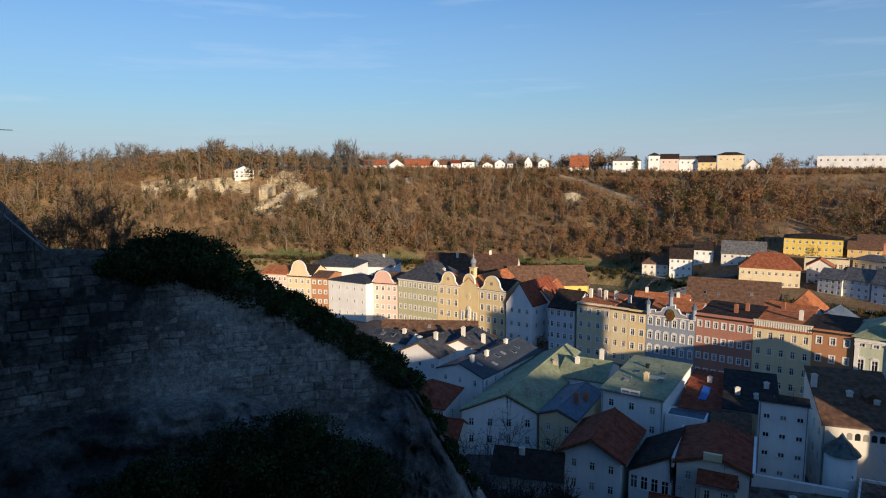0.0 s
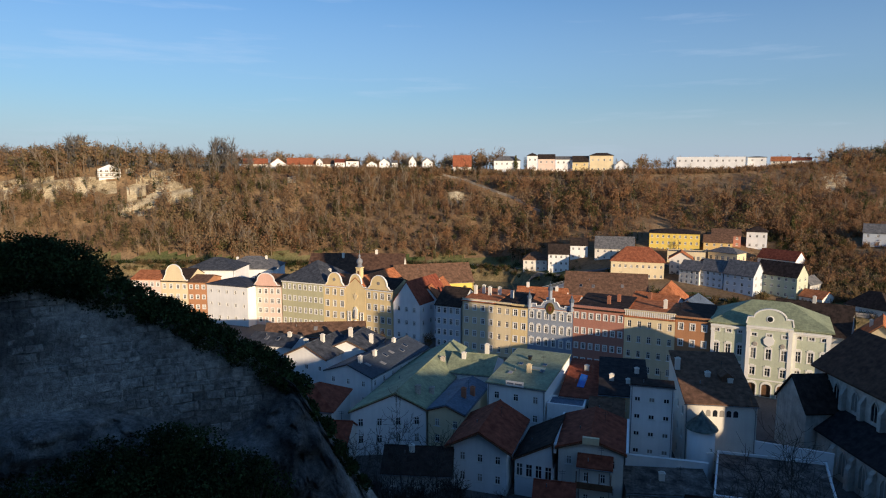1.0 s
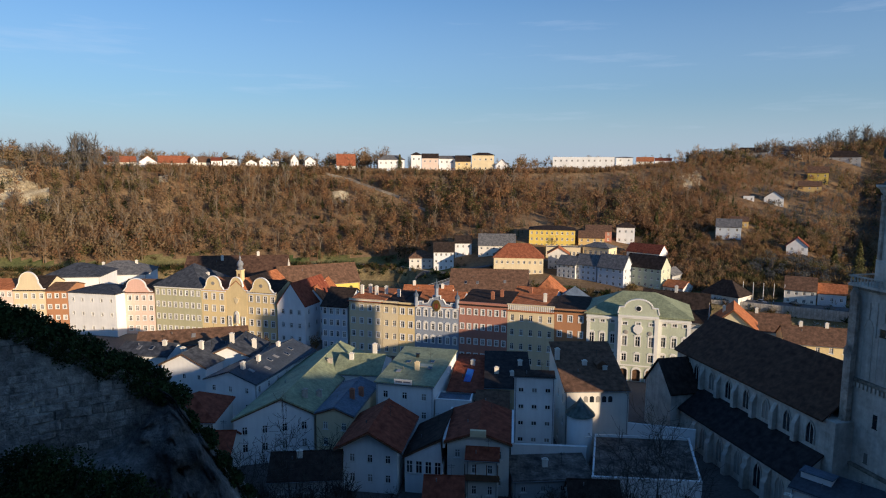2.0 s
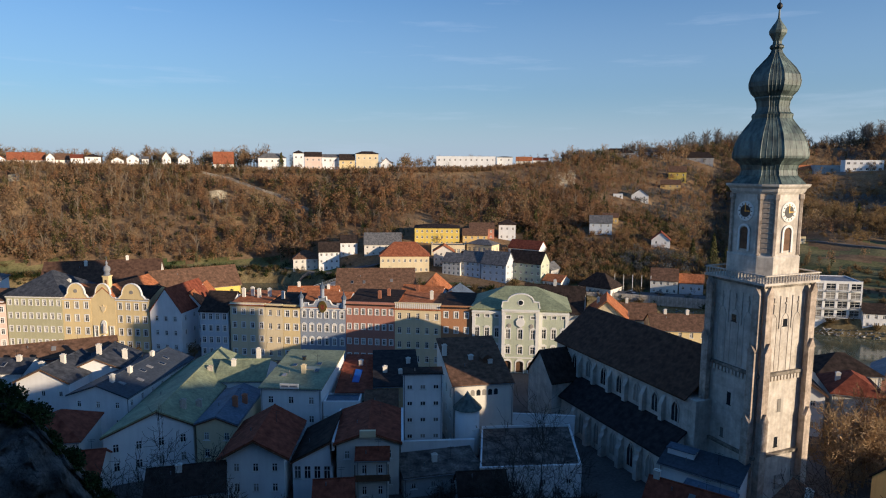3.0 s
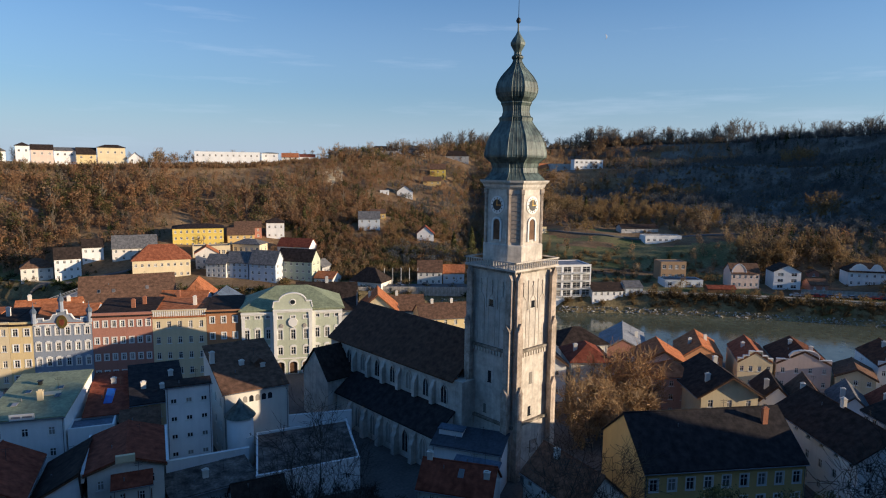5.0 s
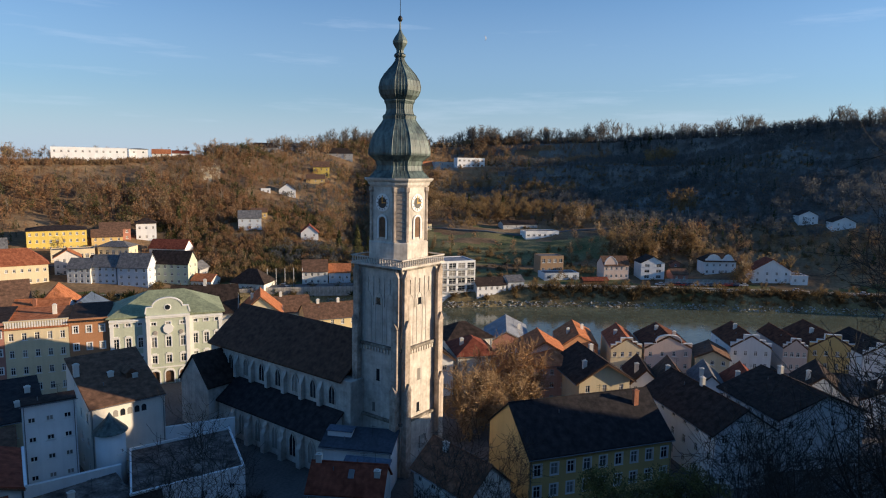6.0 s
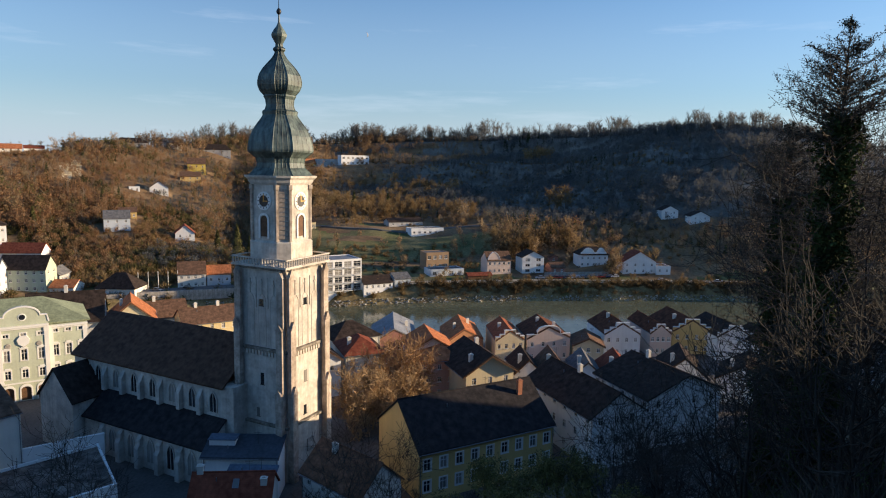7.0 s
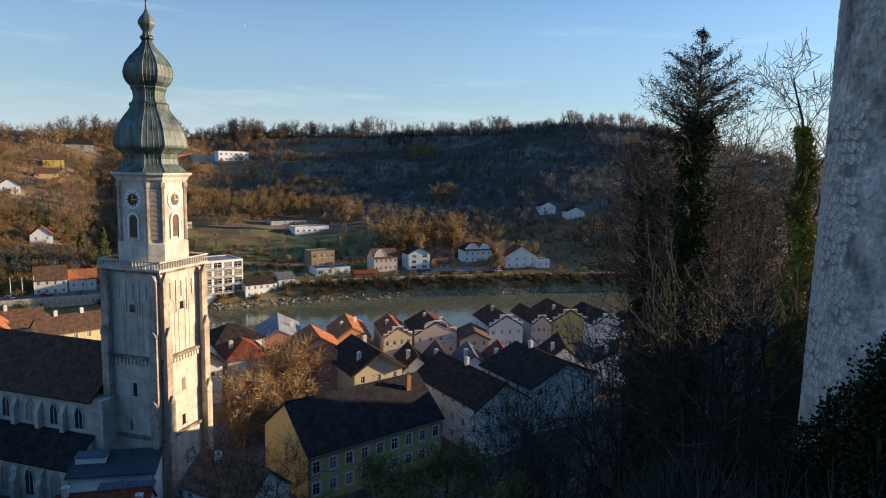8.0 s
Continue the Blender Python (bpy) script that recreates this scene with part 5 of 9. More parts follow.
def octagon(half, cut):
    c = half - cut
    return [(half, -c), (half, c), (c, half), (-c, half), (-half, c), (-half, -c), (-c, -half), (c, -half)]


def stack(rings, sides=8):
    """A body from (z, outline) levels."""
    g = Geo()
    v = [(AX + x, AY + y, z) for z, out in rings for x, y in out]
    f = []
    for j in range(len(rings) - 1):
        for i in range(sides):
            a, b = j * sides + i, j * sides + (i + 1) % sides
            f.append((a, b, b + sides, a + sides))
    f.append(tuple(range((len(rings) - 1) * sides, len(rings) * sides)))
    return g.add(v, f)


CUT = 1.55
HOUR_MARK = Geo().box(1.03, -0.07, 0.10, 1.30, 0.07, 0.155).mesh("hour_mark", IRON)
part("belfry", stack([(37.0, octagon(R_B, CUT)), (50.6, octagon(R_B, CUT))]), TUFF, church)
part("belfry_plinth", stack([(37.0, octagon(R_B + 0.3, CUT + 0.1)), (40.6, octagon(R_B + 0.3, CUT + 0.1)), (40.9, octagon(R_B + 0.02, CUT))]), TUFF, church)
part("main_cornice", stack([(50.2, octagon(R_B + 0.1, CUT)), (50.6, octagon(R_B + 0.35, CUT)), (51.0, octagon(R_B + 0.45, CUT)), (51.4, octagon(R_B + 0.85, CUT + 0.1)), (51.7, octagon(R_B + 0.9, CUT + 0.1))]), TUFF, church)
for i, (x, y) in enumerate(octagon(R_B, CUT)):
    part("pilaster", Geo().ring([(0.42, 40.9), (0.36, 41.3), (0.36, 49.2), (0.52, 49.5), (0.52, 50.2)], 6, AX + x * 0.985, AY + y * 0.985), TUFF_BROWN, church)
# rusticated blocks on the corner faces of the belfry
qm = Geo().box(-0.95, -0.14, 0, 0.95, 0.02, 0.62).mesh("quoin", TUFF_BROWN)
for face in range(4):
    for k in range(11):
        o = new("quoin", qm)
        o.parent = church
        o.matrix_basis = Matrix.Translation((AX, AY, 0)) @ pose(0, 0, 0, 0, 0, 45 + face * 90) @ pose(0, -(2 * R_B - CUT) / math.sqrt(2), 41.3 + 0.76 * k) @ Matrix.Diagonal((1.0 if k % 2 else 0.82, 1, 1, 1))
for face in range(4):
    turn = face * 90
    m = Matrix.Translation((AX, AY, 0)) @ pose(0, 0, 0, 0, 0, turn) @ pose(0, -R_B, 0)
    arch = [(-0.75, 41.6), (0.75, 41.6), (0.75, 44.3)] + [(0.75 * math.cos(k * math.pi / 8), 44.3 + 0.75 * math.sin(k * math.pi / 8)) for k in range(1, 8)] + [(-0.75, 44.3)]
    o = part("bell_opening", Geo().extrude(arch, "y", -0.05, 0.25), WOOD, church)
    o.matrix_basis = m
    for sx in (-1, 1):
        part("arch_jamb", Geo().box(sx * 0.95 - 0.18, -0.2, 41.3, sx * 0.95 + 0.18, -0.055, 44.4), TRIM, o)
    part("arch_head", Geo().extrude([(1.13 * math.cos(k * math.pi / 8), 44.4 + 1.13 * math.sin(k * math.pi / 8)) for k in range(9)] + [(0.78 * math.cos(k * math.pi / 8), 44.4 + 0.78 * math.sin(k * math.pi / 8)) for k in range(8, -1, -1)], "y", -0.2, -0.055), TRIM, o)
    dial = part("clock_face", Geo().ring([(1.55, 0.0), (1.55, 0.10), (1.35, 0.14)], 28), TRIM, church)
    dial.matrix_basis = m @ pose(0, 0, 47.5, 90, 0, 0)
    part("dial_centre", Geo().ring([(0.95, 0.14), (0.95, 0.16)], 24), IRON, dial)
    for k in range(12):
        o = new("hour_mark", HOUR_MARK)
        o.parent = dial
        o.matrix_basis = pose(0, 0, 0, 0, 0, k * 30)
    part("clock_hands_bar", Geo().box(-0.06, -0.15, 0.17, 0.06, 1.2, 0.19).box(-0.1, -0.06, 0.192, 0.85, 0.06, 0.21), GILT, dial, "gilded clock pointers")

# copper onion: (half width, z)
DOME = [(4.75, 51.72), (4.35, 52.2), (3.65, 53.0), (3.5, 53.8), (3.7, 54.6), (4.3, 55.2), (4.8, 55.6), (4.87, 55.9), (4.87, 56.1), (4.75, 57.0), (4.45, 58.2), (4.0, 59.3), (3.4, 60.3), (2.85, 61.1), (2.5, 61.7), (2.55, 62.0), (2.6, 62.3), (2.2, 62.6), (2.0, 63.4), (2.1, 64.3), (2.35, 64.8), (2.3, 65.0), (2.9, 65.7), (3.2, 66.5), (3.26, 67.2), (3.05, 68.2), (2.5, 69.2), (1.8, 70.1), (1.15, 70.9), (0.75, 71.6), (0.6, 72.1), (0.85, 72.4), (0.85, 72.6), (0.5, 72.9), (0.5, 73.3), (0.8, 73.9), (1.1, 74.5), (1.15, 74.9), (0.85, 75.5), (0.4, 76.2), (0.15, 76.8), (0.1, 78.3)]
part("onion_dome", stack([(z, octagon(r, r * 0.47)) for r, z in DOME]), COPPER, church, "weathered green copper onion domes")
seam = Geo()
for i in range(8):
    for u in (0.0, 0.25, 0.5, 0.75):
        for (r0, z0), (r1, z1) in zip(DOME[:34], DOME[1:35]):
            p, q = octagon(r0, r0 * 0.47), octagon(r1, r1 * 0.47)
            (xa, ya), (xb, yb) = (tuple(s[i][c] * (1 - u) + s[(i + 1) % 8][c] * u for c in (0, 1)) for s in (p, q))
            t = 0.08 if u == 0 else 0.035
            seam.tube((AX + xa, AY + ya, z0), (AX + xb, AY + yb, z1), t, t, 4)
part("seam_roll", seam, COPPER, church)
part("finial_ball", Geo().ring([(0.05, 78.0), (0.3, 78.2), (0.44, 78.55), (0.3, 78.9), (0.06, 79.1), (0.04, 82.4)], 12, AX, AY), IRON, church, flat=False)

# nave, aisle and buttresses; the north side faces the castle (y up)
N0, N1 = TW, 50.6
part("nave_wall", Geo().box(N0 - 2, -13.95, -2, N1, 3.05, 16.0), TUFF, church)
top = [(-13.95 - 0.6, 15.5), (-5.45, 22.5), (3.05 + 0.6, 15.5)]
part("nave_roof", Geo().extrude(top + [(u, v + 0.3) for u, v in reversed(top)], "x", N0 - 0.1, N1 + 0.4), T_NAVE, church)
part("nave_gable", Geo().extrude([(-13.95, 16.0), (3.05, 16.0), (-5.45, 22.5)], "x", N1 - 0.5, N1), TUFF, church)
part("aisle_wall", Geo().box(N0, 3.054, -2, N1 - 9, 7.6, 6.4), TUFF, church)
part("aisle_roof", Geo().extrude([(3.1, 10.0), (8.2, 6.3), (8.2, 6.6), (3.1, 10.3)], "x", N0 - 0.4, N1 - 8.9), T_BLACK, church)
part("aisle_end", Geo().extrude([(3.15, 6.4), (7.6, 6.4), (3.15, 9.9)], "x", N0, N0 + 0.4), TUFF, church)


def pointed(x, y, z, w, h):
    """A tall pointed window in the north wall."""
    pts = [(-w, 0), (w, 0), (w, h), (w * 0.6, h + w * 1.0), (0, h + w * 1.7), (-w * 0.6, h + w * 1.0), (-w, h)]
    o = part("pointed_window", Geo().extrude(pts, "y", -0.03, 0.03), GLASS, church)
    o.matrix_basis = pose(x, y, z, 0, 0, 180)
    g = Geo()
    for (a0, b0), (a1, b1) in zip(pts[1:], pts[2:] + pts[:1]):
        ln = math.hypot(a1 - a0, b1 - b0)
        nx, nz = (b1 - b0) / ln * 0.22, -(a1 - a0) / ln * 0.22
        g.extrude([(a0, b0), (a1, b1), (a1 + nx, b1 + nz), (a0 + nx, b0 + nz)], "y", -0.16, -0.034)
    g.box(-0.06, -0.1, 0, 0.06, -0.034, h + w * 1.5)
    part("window_surround", g, TUFF, o)


for k in range(7):
    x = N0 + 2.6 + k * 5.0
    pointed(x, 3.08, 11.0, 0.75, 2.3)
    if k < 5:
        pointed(x + 0.5, 7.63, 1.2, 0.8, 3.0)
        part("buttress", Geo().extrude([(7.55, -2), (8.8, -2), (8.8, 3.6), (8.3, 4.4), (8.3, 5.2), (7.55, 6.0)], "x", x + 2.4, x + 3.4), TUFF, church)
    part("buttress", Geo().extrude([(3.0, 10.2), (3.95, 10.2), (3.95, 13.2), (3.0, 14.8)], "x", x + 2.4, x + 3.2), TUFF, church)
# side chapel with a gabled roof at the far end of the aisle
part("chapel_wall", Geo().box(N1 - 8.6, 3.054, -2, N1 + 1, 9.6, 9.6).extrude([(N1 - 8.6, 9.6), (N1 + 1, 9.6), (N1 - 3.8, 15.0)], "y", 3.2, 9.6), TUFF, church)
c = [(N1 - 9.1, 9.1), (N1 - 3.8, 15.0), (N1 + 1.5, 9.1)]
part("chapel_roof", Geo().extrude(c + [(u, v + 0.3) for u, v in reversed(c)], "y", 0.0, 10.0), T_DARK, church)
# ---- houses between church and river ----
RV = "houses by the river"
house("schoolhouse", "ochre yellow house with white framed windows and a black tiled roof", (91.1, 33.8), (111.0, 15.6), 16, 8.5, "along", 6.0, OCHRE, T_BLACK, 2, 9, (1.25, 1.95), group=RV, style="trim", first=1.6, floor=3.6, chimneys=((0.86, 0.35, 2.6),), over=0.4, chimney_mat=BRICK)
house("white_house", "white house with a broad dark gabled roof", (129.2, 23.3), (112.8, 8.9), 10.4, 10.6, "along", 3.3, WHITE, T_DARK, 3, 6, (1.0, 1.5), group=RV, side=(3, 3), over=1.3, chimneys=((0.45, 0.5, 1.6),))
house("white_house", "white house with a dark broad gabled roof behind trees", (138.6, 10.3), (125.9, -0.5), 17.6, 10.4, "along", 3.6, WHITE, T_DARK, 3, 5, (1.0, 1.5), group=RV, side=(3, 4), over=1.2, chimneys=((0.3, 0.5, 1.6),))
h = house("chalet", "cream house with a timber balcony under a brown gable", (130.2, 37.7), (137.5, 28.8), 15, 9.2, "front", 3.6, CREAM, T_DARK, 2, 3, (1.0, 1.5), group=RV, over=1.2, chimneys=((0.2, 0.2, 1.6), (0.6, 0.7, 1.6)))
bal = part("balcony", Geo().box(-0.4, -1.3, 5.6, 11.9, -0.004, 5.8).box(-0.4, -1.35, 5.8, 11.9, -1.25, 6.7), WOOD, h)
house("town_house", "pink plastered house with a flat parapet", (134.9, 49.4), (140.0, 40.5), 13, 9.0, "hip", 1.6, PINK, T_ORANGE, 3, 4, (0.9, 1.2), group=RV)
house("town_house", "white house with a red hipped roof", (131.2, 67.3), (137.3, 60.2), 12, 9.2, "hip", 3.0, WARM_WHITE, T_RED, 2, 3, (0.9, 1.2), group=RV, chimneys=((0.2, 0.4, 1.8),))
house("town_house", "white house with a dark roof beside the tower", (124, 74), (130, 68), 14, 9.0, "front", 3.0, WHITE, T_DARK, 2, 2, (0.9, 1.2), group=RV)
house("town_house", "house with a weathered orange and grey roof", (140.5, 55), (146.0, 45.5), 12, 9.4, "front", 3.2, PALE_PINK, T_ORANGE, 2, 3, (0.8, 1.1), group=RV)
house("town_house", "house with a dark hipped roof", (142, 76), (152, 68), 11, 9.0, "hip", 3.4, WARM_WHITE, T_DARK, 2, 3, group=RV)
for lab, a, b, length, e, r, wm, rm, ch in (
        ("house with a pale blue metal gabled roof", (150.5, 70.0), (158.0, 59.5), 20, 6.8, 3.4, BRICK_RED, M_GREY, ((0.8, 0.5, 1.5),)),
        ("brick red gabled house with an orange tiled roof", (158.9, 52.1), (166.3, 43.0), 17, 6.8, 3.2, RUST, T_ORANGE, ((0.3, 0.4, 1.5), (0.7, 0.6, 1.4))),
        ("cream house with a stepped parapet and red tiled roof", (166.0, 40.0), (170.1, 32.6), 16.5, 6.9, 2.6, CREAM, T_RUST, ((0.3, 0.5, 1.2),)),
        ("house with a dark gabled roof behind a pink parapet", (171.6, 32.5), (177.1, 20.9), 15, 6.8, 3.2, PALE_PINK, T_DUSK, ((0.7, 0.3, 1.4), (0.4, 0.6, 1.2))),
        ("white house with a stepped parapet and dark roof", (185.0, 12.7), (188.4, 2.6), 16, 6.9, 3.2, WHITE, T_DUSK, ((0.4, 0.6, 1.4),)),
        ("pink house with a dark gabled roof", (191.7, 0.3), (193.2, -5.7), 18, 6.8, 2.6, PALE_PINK, T_DUSK, ()),
        ("ochre house with a dark gabled roof", (197.5, -6.0), (200.0, -17.0), 18, 6.8, 3.4, OCHRE, T_DUSK, ((0.3, 0.4, 1.4),)),
        ("white house with a dark gabled roof by the river", (195.6, -18.0), (197.6, -28.0), 18, 6.8, 3.2, WHITE, T_DARK, ()),
        ("white house with a grey roof beside the river", (190.0, -29.0), (191.0, -39.0), 16, 6.4, 3.2, WHITE, T_DARK, ())):
    turn = Matrix.Rotation(radians(6.0), 2) @ Vector((b[0] - a[0], b[1] - a[1]))
    b = (a[0] + turn.x, a[1] + turn.y)
    h = along_lane("riverside_house", lab, a, b, length, 66.0, e, "front", r, wm, rm, 2, 4, (0.9, 1.3), group=RV, chimneys=ch, over=0.02)
    w = math.hypot(b[0] - a[0], b[1] - a[1])
    if "pink parapet" in lab:
        shaped_gable(h, [(0, r * 0.35), (0.24, r * 0.35), (0.24, r * 0.7)] + [(0.5 + 0.24 * math.cos(math.pi * (1 - k / 8)), r * (0.75 + 0.32 * math.sin(math.pi * (1 - k / 8)))) for k in range(9)] + [(0.76, r * 0.7), (0.76, r * 0.35), (1, r * 0.35)], 0, w, e, wm)
    elif "metal" not in lab and "brick" not in lab:
        shaped_gable(h, [(0, r * 0.36), (0.16, r * 0.36), (0.16, r * 0.62), (0.32, r * 0.62), (0.32, r * 1.04), (0.68, r * 1.04), (0.68, r * 0.62), (0.84, r * 0.62), (0.84, r * 0.36), (1, r * 0.36)], 0, w, e, wm)
house("riverside_house", "low pale yellow gabled house", (176.0, 20.2), (177.8, 12.3), 10, 5.4, "front", 2.0, CREAM, T_BROWN, 2, 3, (0.9, 1.2), group=RV)
for lab, a, b, d, e, r, wm, rm in (
        ("small white house with a dark steep roof", (145, 30), (147.5, 24), 12, 8.4, 3.2, WHITE, T_DARK),
        ("small white house with a red brown steep roof", (147.6, 23.6), (150, 17.5), 12, 8.2, 3.4, WHITE, T_BROWN),
        ("small white house with a grey roof", (150.2, 17), (152.0, 10.5), 12, 8.2, 3.0, WHITE, T_GREY),
        ("small white house with a red roof", (152.2, 10), (154.4, 2.0), 12, 8.0, 3.4, WHITE, T_RED),
        ("white house with a dark roof among trees", (158, -3), (159, -13), 14, 8.4, 4.2, WHITE, T_DARK),
        ("white house with a dark hipped roof among trees", (160, -15), (158, -27), 14, 8.4, 3.8, WHITE, T_DARK)):
    house("lane_house", lab, a, b, d, e - 2.8, "front", r, wm, rm, 2, 3, (0.8, 1.1), group=RV, over=0.3, chimneys=((0.25, 0.25, 2.0),))
# ---- the village across the river and the houses on the far heights ----
FV = "village across the river"


def far_house(label, az0, az1, dist, eave_h, roof, rise, wall, roof_mat, rows=2, cols=3, size=(1.0, 1.3), name="village_house", depth=9.0, base=None, skew=0.0, **more):
    if az0 > 57 and not skew:
        skew = 0.42 * math.radians(az1 - az0) * dist      # these face down the river
    elif 30 <= az0 < 46 and dist < 336 and roof != "flat" and not skew:
        skew = -0.5 * math.radians(az1 - az0) * dist      # these face the bridge, with their ends to the sun
        more.setdefault("side", (rows, 2))
    a, b = polar(az0, dist - skew / 2), polar(az1, dist + skew / 2)
    if base is None:
        base = min(float(land(*a)), float(land(*b)))
    wide = math.hypot(b[0] - a[0], b[1] - a[1])
    steps = max(2, int(wide / 6) + 1)
    for k in range(steps):
        u = k / (steps - 1)
        x, y = a[0] + (b[0] - a[0]) * u, a[1] + (b[1] - a[1]) * u
        for scale, r in ((1.014, 6.5), (0.985, 5.0), (0.968, 4.0)):
            CLEARINGS.append((x * scale, y * scale, r))
    return house(name, label, a, b, depth, base + eave_h, roof, rise, wall, roof_mat, rows, cols, size, base=base, group=FV, sink=8, **more)


h = far_house("white villa with verandas on the cliff edge", -17.8, -16.3, 477, 5.6, "front", 2.8, WHITE, T_GREY, 2, 4, (1.6, 1.5), name="villa", base=47.6, side=(2, 3), style="trim")
for z in (0.2, 2.9):
    part("veranda_floor", Geo().box(-0.6, -2.2, z, 13.0, -0.004, z + 0.25), TRIM, h)
    part("railing", Geo().box(-0.6, -2.2, z + 0.9, 13.0, -2.1, z + 1.05), WOOD, h)
    for k in range(6):
        part("post", Geo().box(-0.5 + k * 2.6, -2.15, z + 0.25, -0.25 + k * 2.6, -1.95, z + 2.7), TRIM, h)
far_house("white house with a brown hipped roof", 17.4, 19.5, 330, 5.6, "hip", 3.6, WARM_WHITE, T_BROWN, 2, 4)
far_house("tall white house with a grey gabled roof", 19.6, 21.4, 324, 10.0, "along", 4.2, WHITE, T_DARK, 3, 4, side=(3, 2))
far_house("white house with a dark roof", 21.5, 23.0, 336, 8.0, "along", 3.2, WHITE, T_DARK, 2, 3)
far_house("small house with a brown hipped roof", 21.8, 23.4, 300, 2.6, "hip", 2.6, WARM_WHITE, T_BROWN, 1, 3)
far_house("pale grey church hall with a tall grey roof", 23.6, 26.9, 332, 6.4, "along", 5.2, WARM_WHITE, T_GREY, 2, 6, side=(2, 2), depth=12)
far_house("bright yellow inn with a flat grey roof", 28.1, 32.1, 342, 9.6, "hip", 1.6, BRIGHT_YELLOW, T_DARK, 3, 9, name="inn", depth=14, side=(3, 4))
far_house("long cream house with a red tiled roof", 25.0, 29.4, 301, 8.6, "hip", 6.0, CREAM, T_RUST, 2, 9, depth=13, name="customs_house")
far_house("house with white timber balconies and a red roof", 29.8, 31.6, 308, 7.6, "front", 3.0, WARM_WHITE, T_ORANGE, 3, 4)
far_house("pale terrace building with a flat roof", 29.6, 32.6, 326, 5.6, "flat", 0, CREAM, T_GREY, 1, 8, (1.4, 2.0))
far_house("cream house with a flat veranda", 32.8, 35.0, 330, 5.2, "hip", 2.2, CREAM, T_GREY, 1, 5, (1.4, 2.0))
far_house("red brown chalet on the slope", 33.0, 35.2, 352, 6.0, "along", 2.6, BRICK_RED, T_BROWN, 2, 4)
far_house("small white cube house with a dark hipped roof", 35.6, 37.1, 354, 9.0, "hip", 2.4, WHITE, T_DARK, 2, 3)
far_house("white house with a red roof and dormers", 36.5, 39.2, 334, 4.6, "along", 3.6, WHITE, T_RED, 1, 4)
far_house("white house with a dark roof", 32.0, 34.0, 306, 5.0, "along", 3.0, WARM_WHITE, T_DARK, 2, 3)
far_house("grey house with a slate roof", 32.2, 34.0, 293, 7.4, "along", 4.0, LIGHT_BLUE, T_GREY, 3, 4)
far_house("grey green house with a slate roof", 34.1, 36.3, 287, 8.4, "along", 5.0, LIGHT_BLUE, T_GREY, 3, 4)
far_house("pale green house with white windows", 36.4, 39.4, 289, 9.2, "along", 4.6, PALE_GREEN, T_DARK, 3, 6, side=(3, 2))
far_house("low cream house with a red roof", 39.6, 41.2, 282, 3.0, "along", 2.2, WARM_WHITE, T_ORANGE, 1, 3)
far_house("white house with a half hipped dark roof", 42.7, 45.5, 275, 6.4, "hip", 5.4, WARM_WHITE, T_DARK, 2, 4, depth=11)
far_house("white farmhouse with a brown roof", 48.8, 51.0, 281, 6.0, "along", 4.2, WARM_WHITE, T_BROWN, 2, 4, depth=10)
far_house("white house with a red roof and arched gate", 51.1, 53.0, 284, 5.0, "along", 3.0, LIGHT_BLUE, T_ORANGE, 1, 3)
far_house("white house with a red roof below the wood", 48.7, 50.2, 356, 6.0, "front", 4.0, WHITE, T_RED, 2, 2, side=(2, 2))
far_house("weathered grey house on the wooded slope", 43.5, 45.4, 366, 7.0, "along", 3.6, LIGHT_BLUE, T_GREY, 2, 3)
far_house("small brown house on the wooded slope", 44.6, 45.9, 384, 4.0, "along", 2.0, OCHRE, T_BROWN, 1, 3)
far_house("small white cottage on the hillside", 46.9, 48.3, 455, 6.0, "front", 4.0, WHITE, T_DARK, 2, 2)
far_house("white summer house on the hillside", 45.4, 46.2, 450, 3.0, "flat", 0, WHITE, T_GREY, 1, 2)
far_house("yellow house high on the hillside", 49.8, 51.2, 537, 9.0, "along", 4.0, BRIGHT_YELLOW, T_BROWN, 2, 3)
far_house("orange brown house on the hillside", 49.2, 50.8, 510, 6.0, "along", 3.0, OCHRE, T_BROWN, 2, 3)
far_house("dark timber house on the ridge with a hipped roof", 51.0, 53.2, 628, 8.0, "hip", 5.0, GREY, T_DARK, 2, 4)
far_house("long white modern house with a flat roof", 62.4, 64.8, 614, 9.0, "flat", 0, WHITE, T_GREY, 2, 6, (2.2, 1.8), name="modern_house")
far_house("grey white house on the ridge", 60.4, 62.2, 622, 8.0, "flat", 0, GREY, T_GREY, 2, 4)
far_house("brown house with an orange roof on the ridge", 58.6, 60.4, 618, 4.0, "along", 4.0, OCHRE, T_ORANGE, 1, 3)
far_house("small cream house above the meadow", 58.6, 60.2, 380, 5.0, "along", 2.6, CREAM, T_DARK, 1, 3)
# apartment house with open balcony bays
APT = dict(name="apartment_block", depth=14, base=0.6)
h = far_house("white apartment block with open rows of balconies", 60.9, 64.2, 268, 13.2, "flat", 0, WHITE, M_GREY, 4, 4, (3.3, 2.5), floor=3.25, first=0.5, **APT)
for lev in range(4):
    for bay in range(4):
        w = math.hypot(*(p - q for p, q in zip(polar(64.2, 268), polar(60.9, 268)))) * 1.08
        x0 = w * (0.125 + 0.25 * bay) - 1.75
        part("balcony", Geo().box(x0, -1.2, 0.35 + lev * 3.25, x0 + 3.5, -0.02, 0.5 + lev * 3.25).box(x0, -1.2, 1.25 + lev * 3.25, x0 + 3.5, -1.12, 1.33 + lev * 3.25).box(x0, -1.2, 0.85 + lev * 3.25, x0 + 3.5, -1.14, 0.9 + lev * 3.25), TRIM, h)
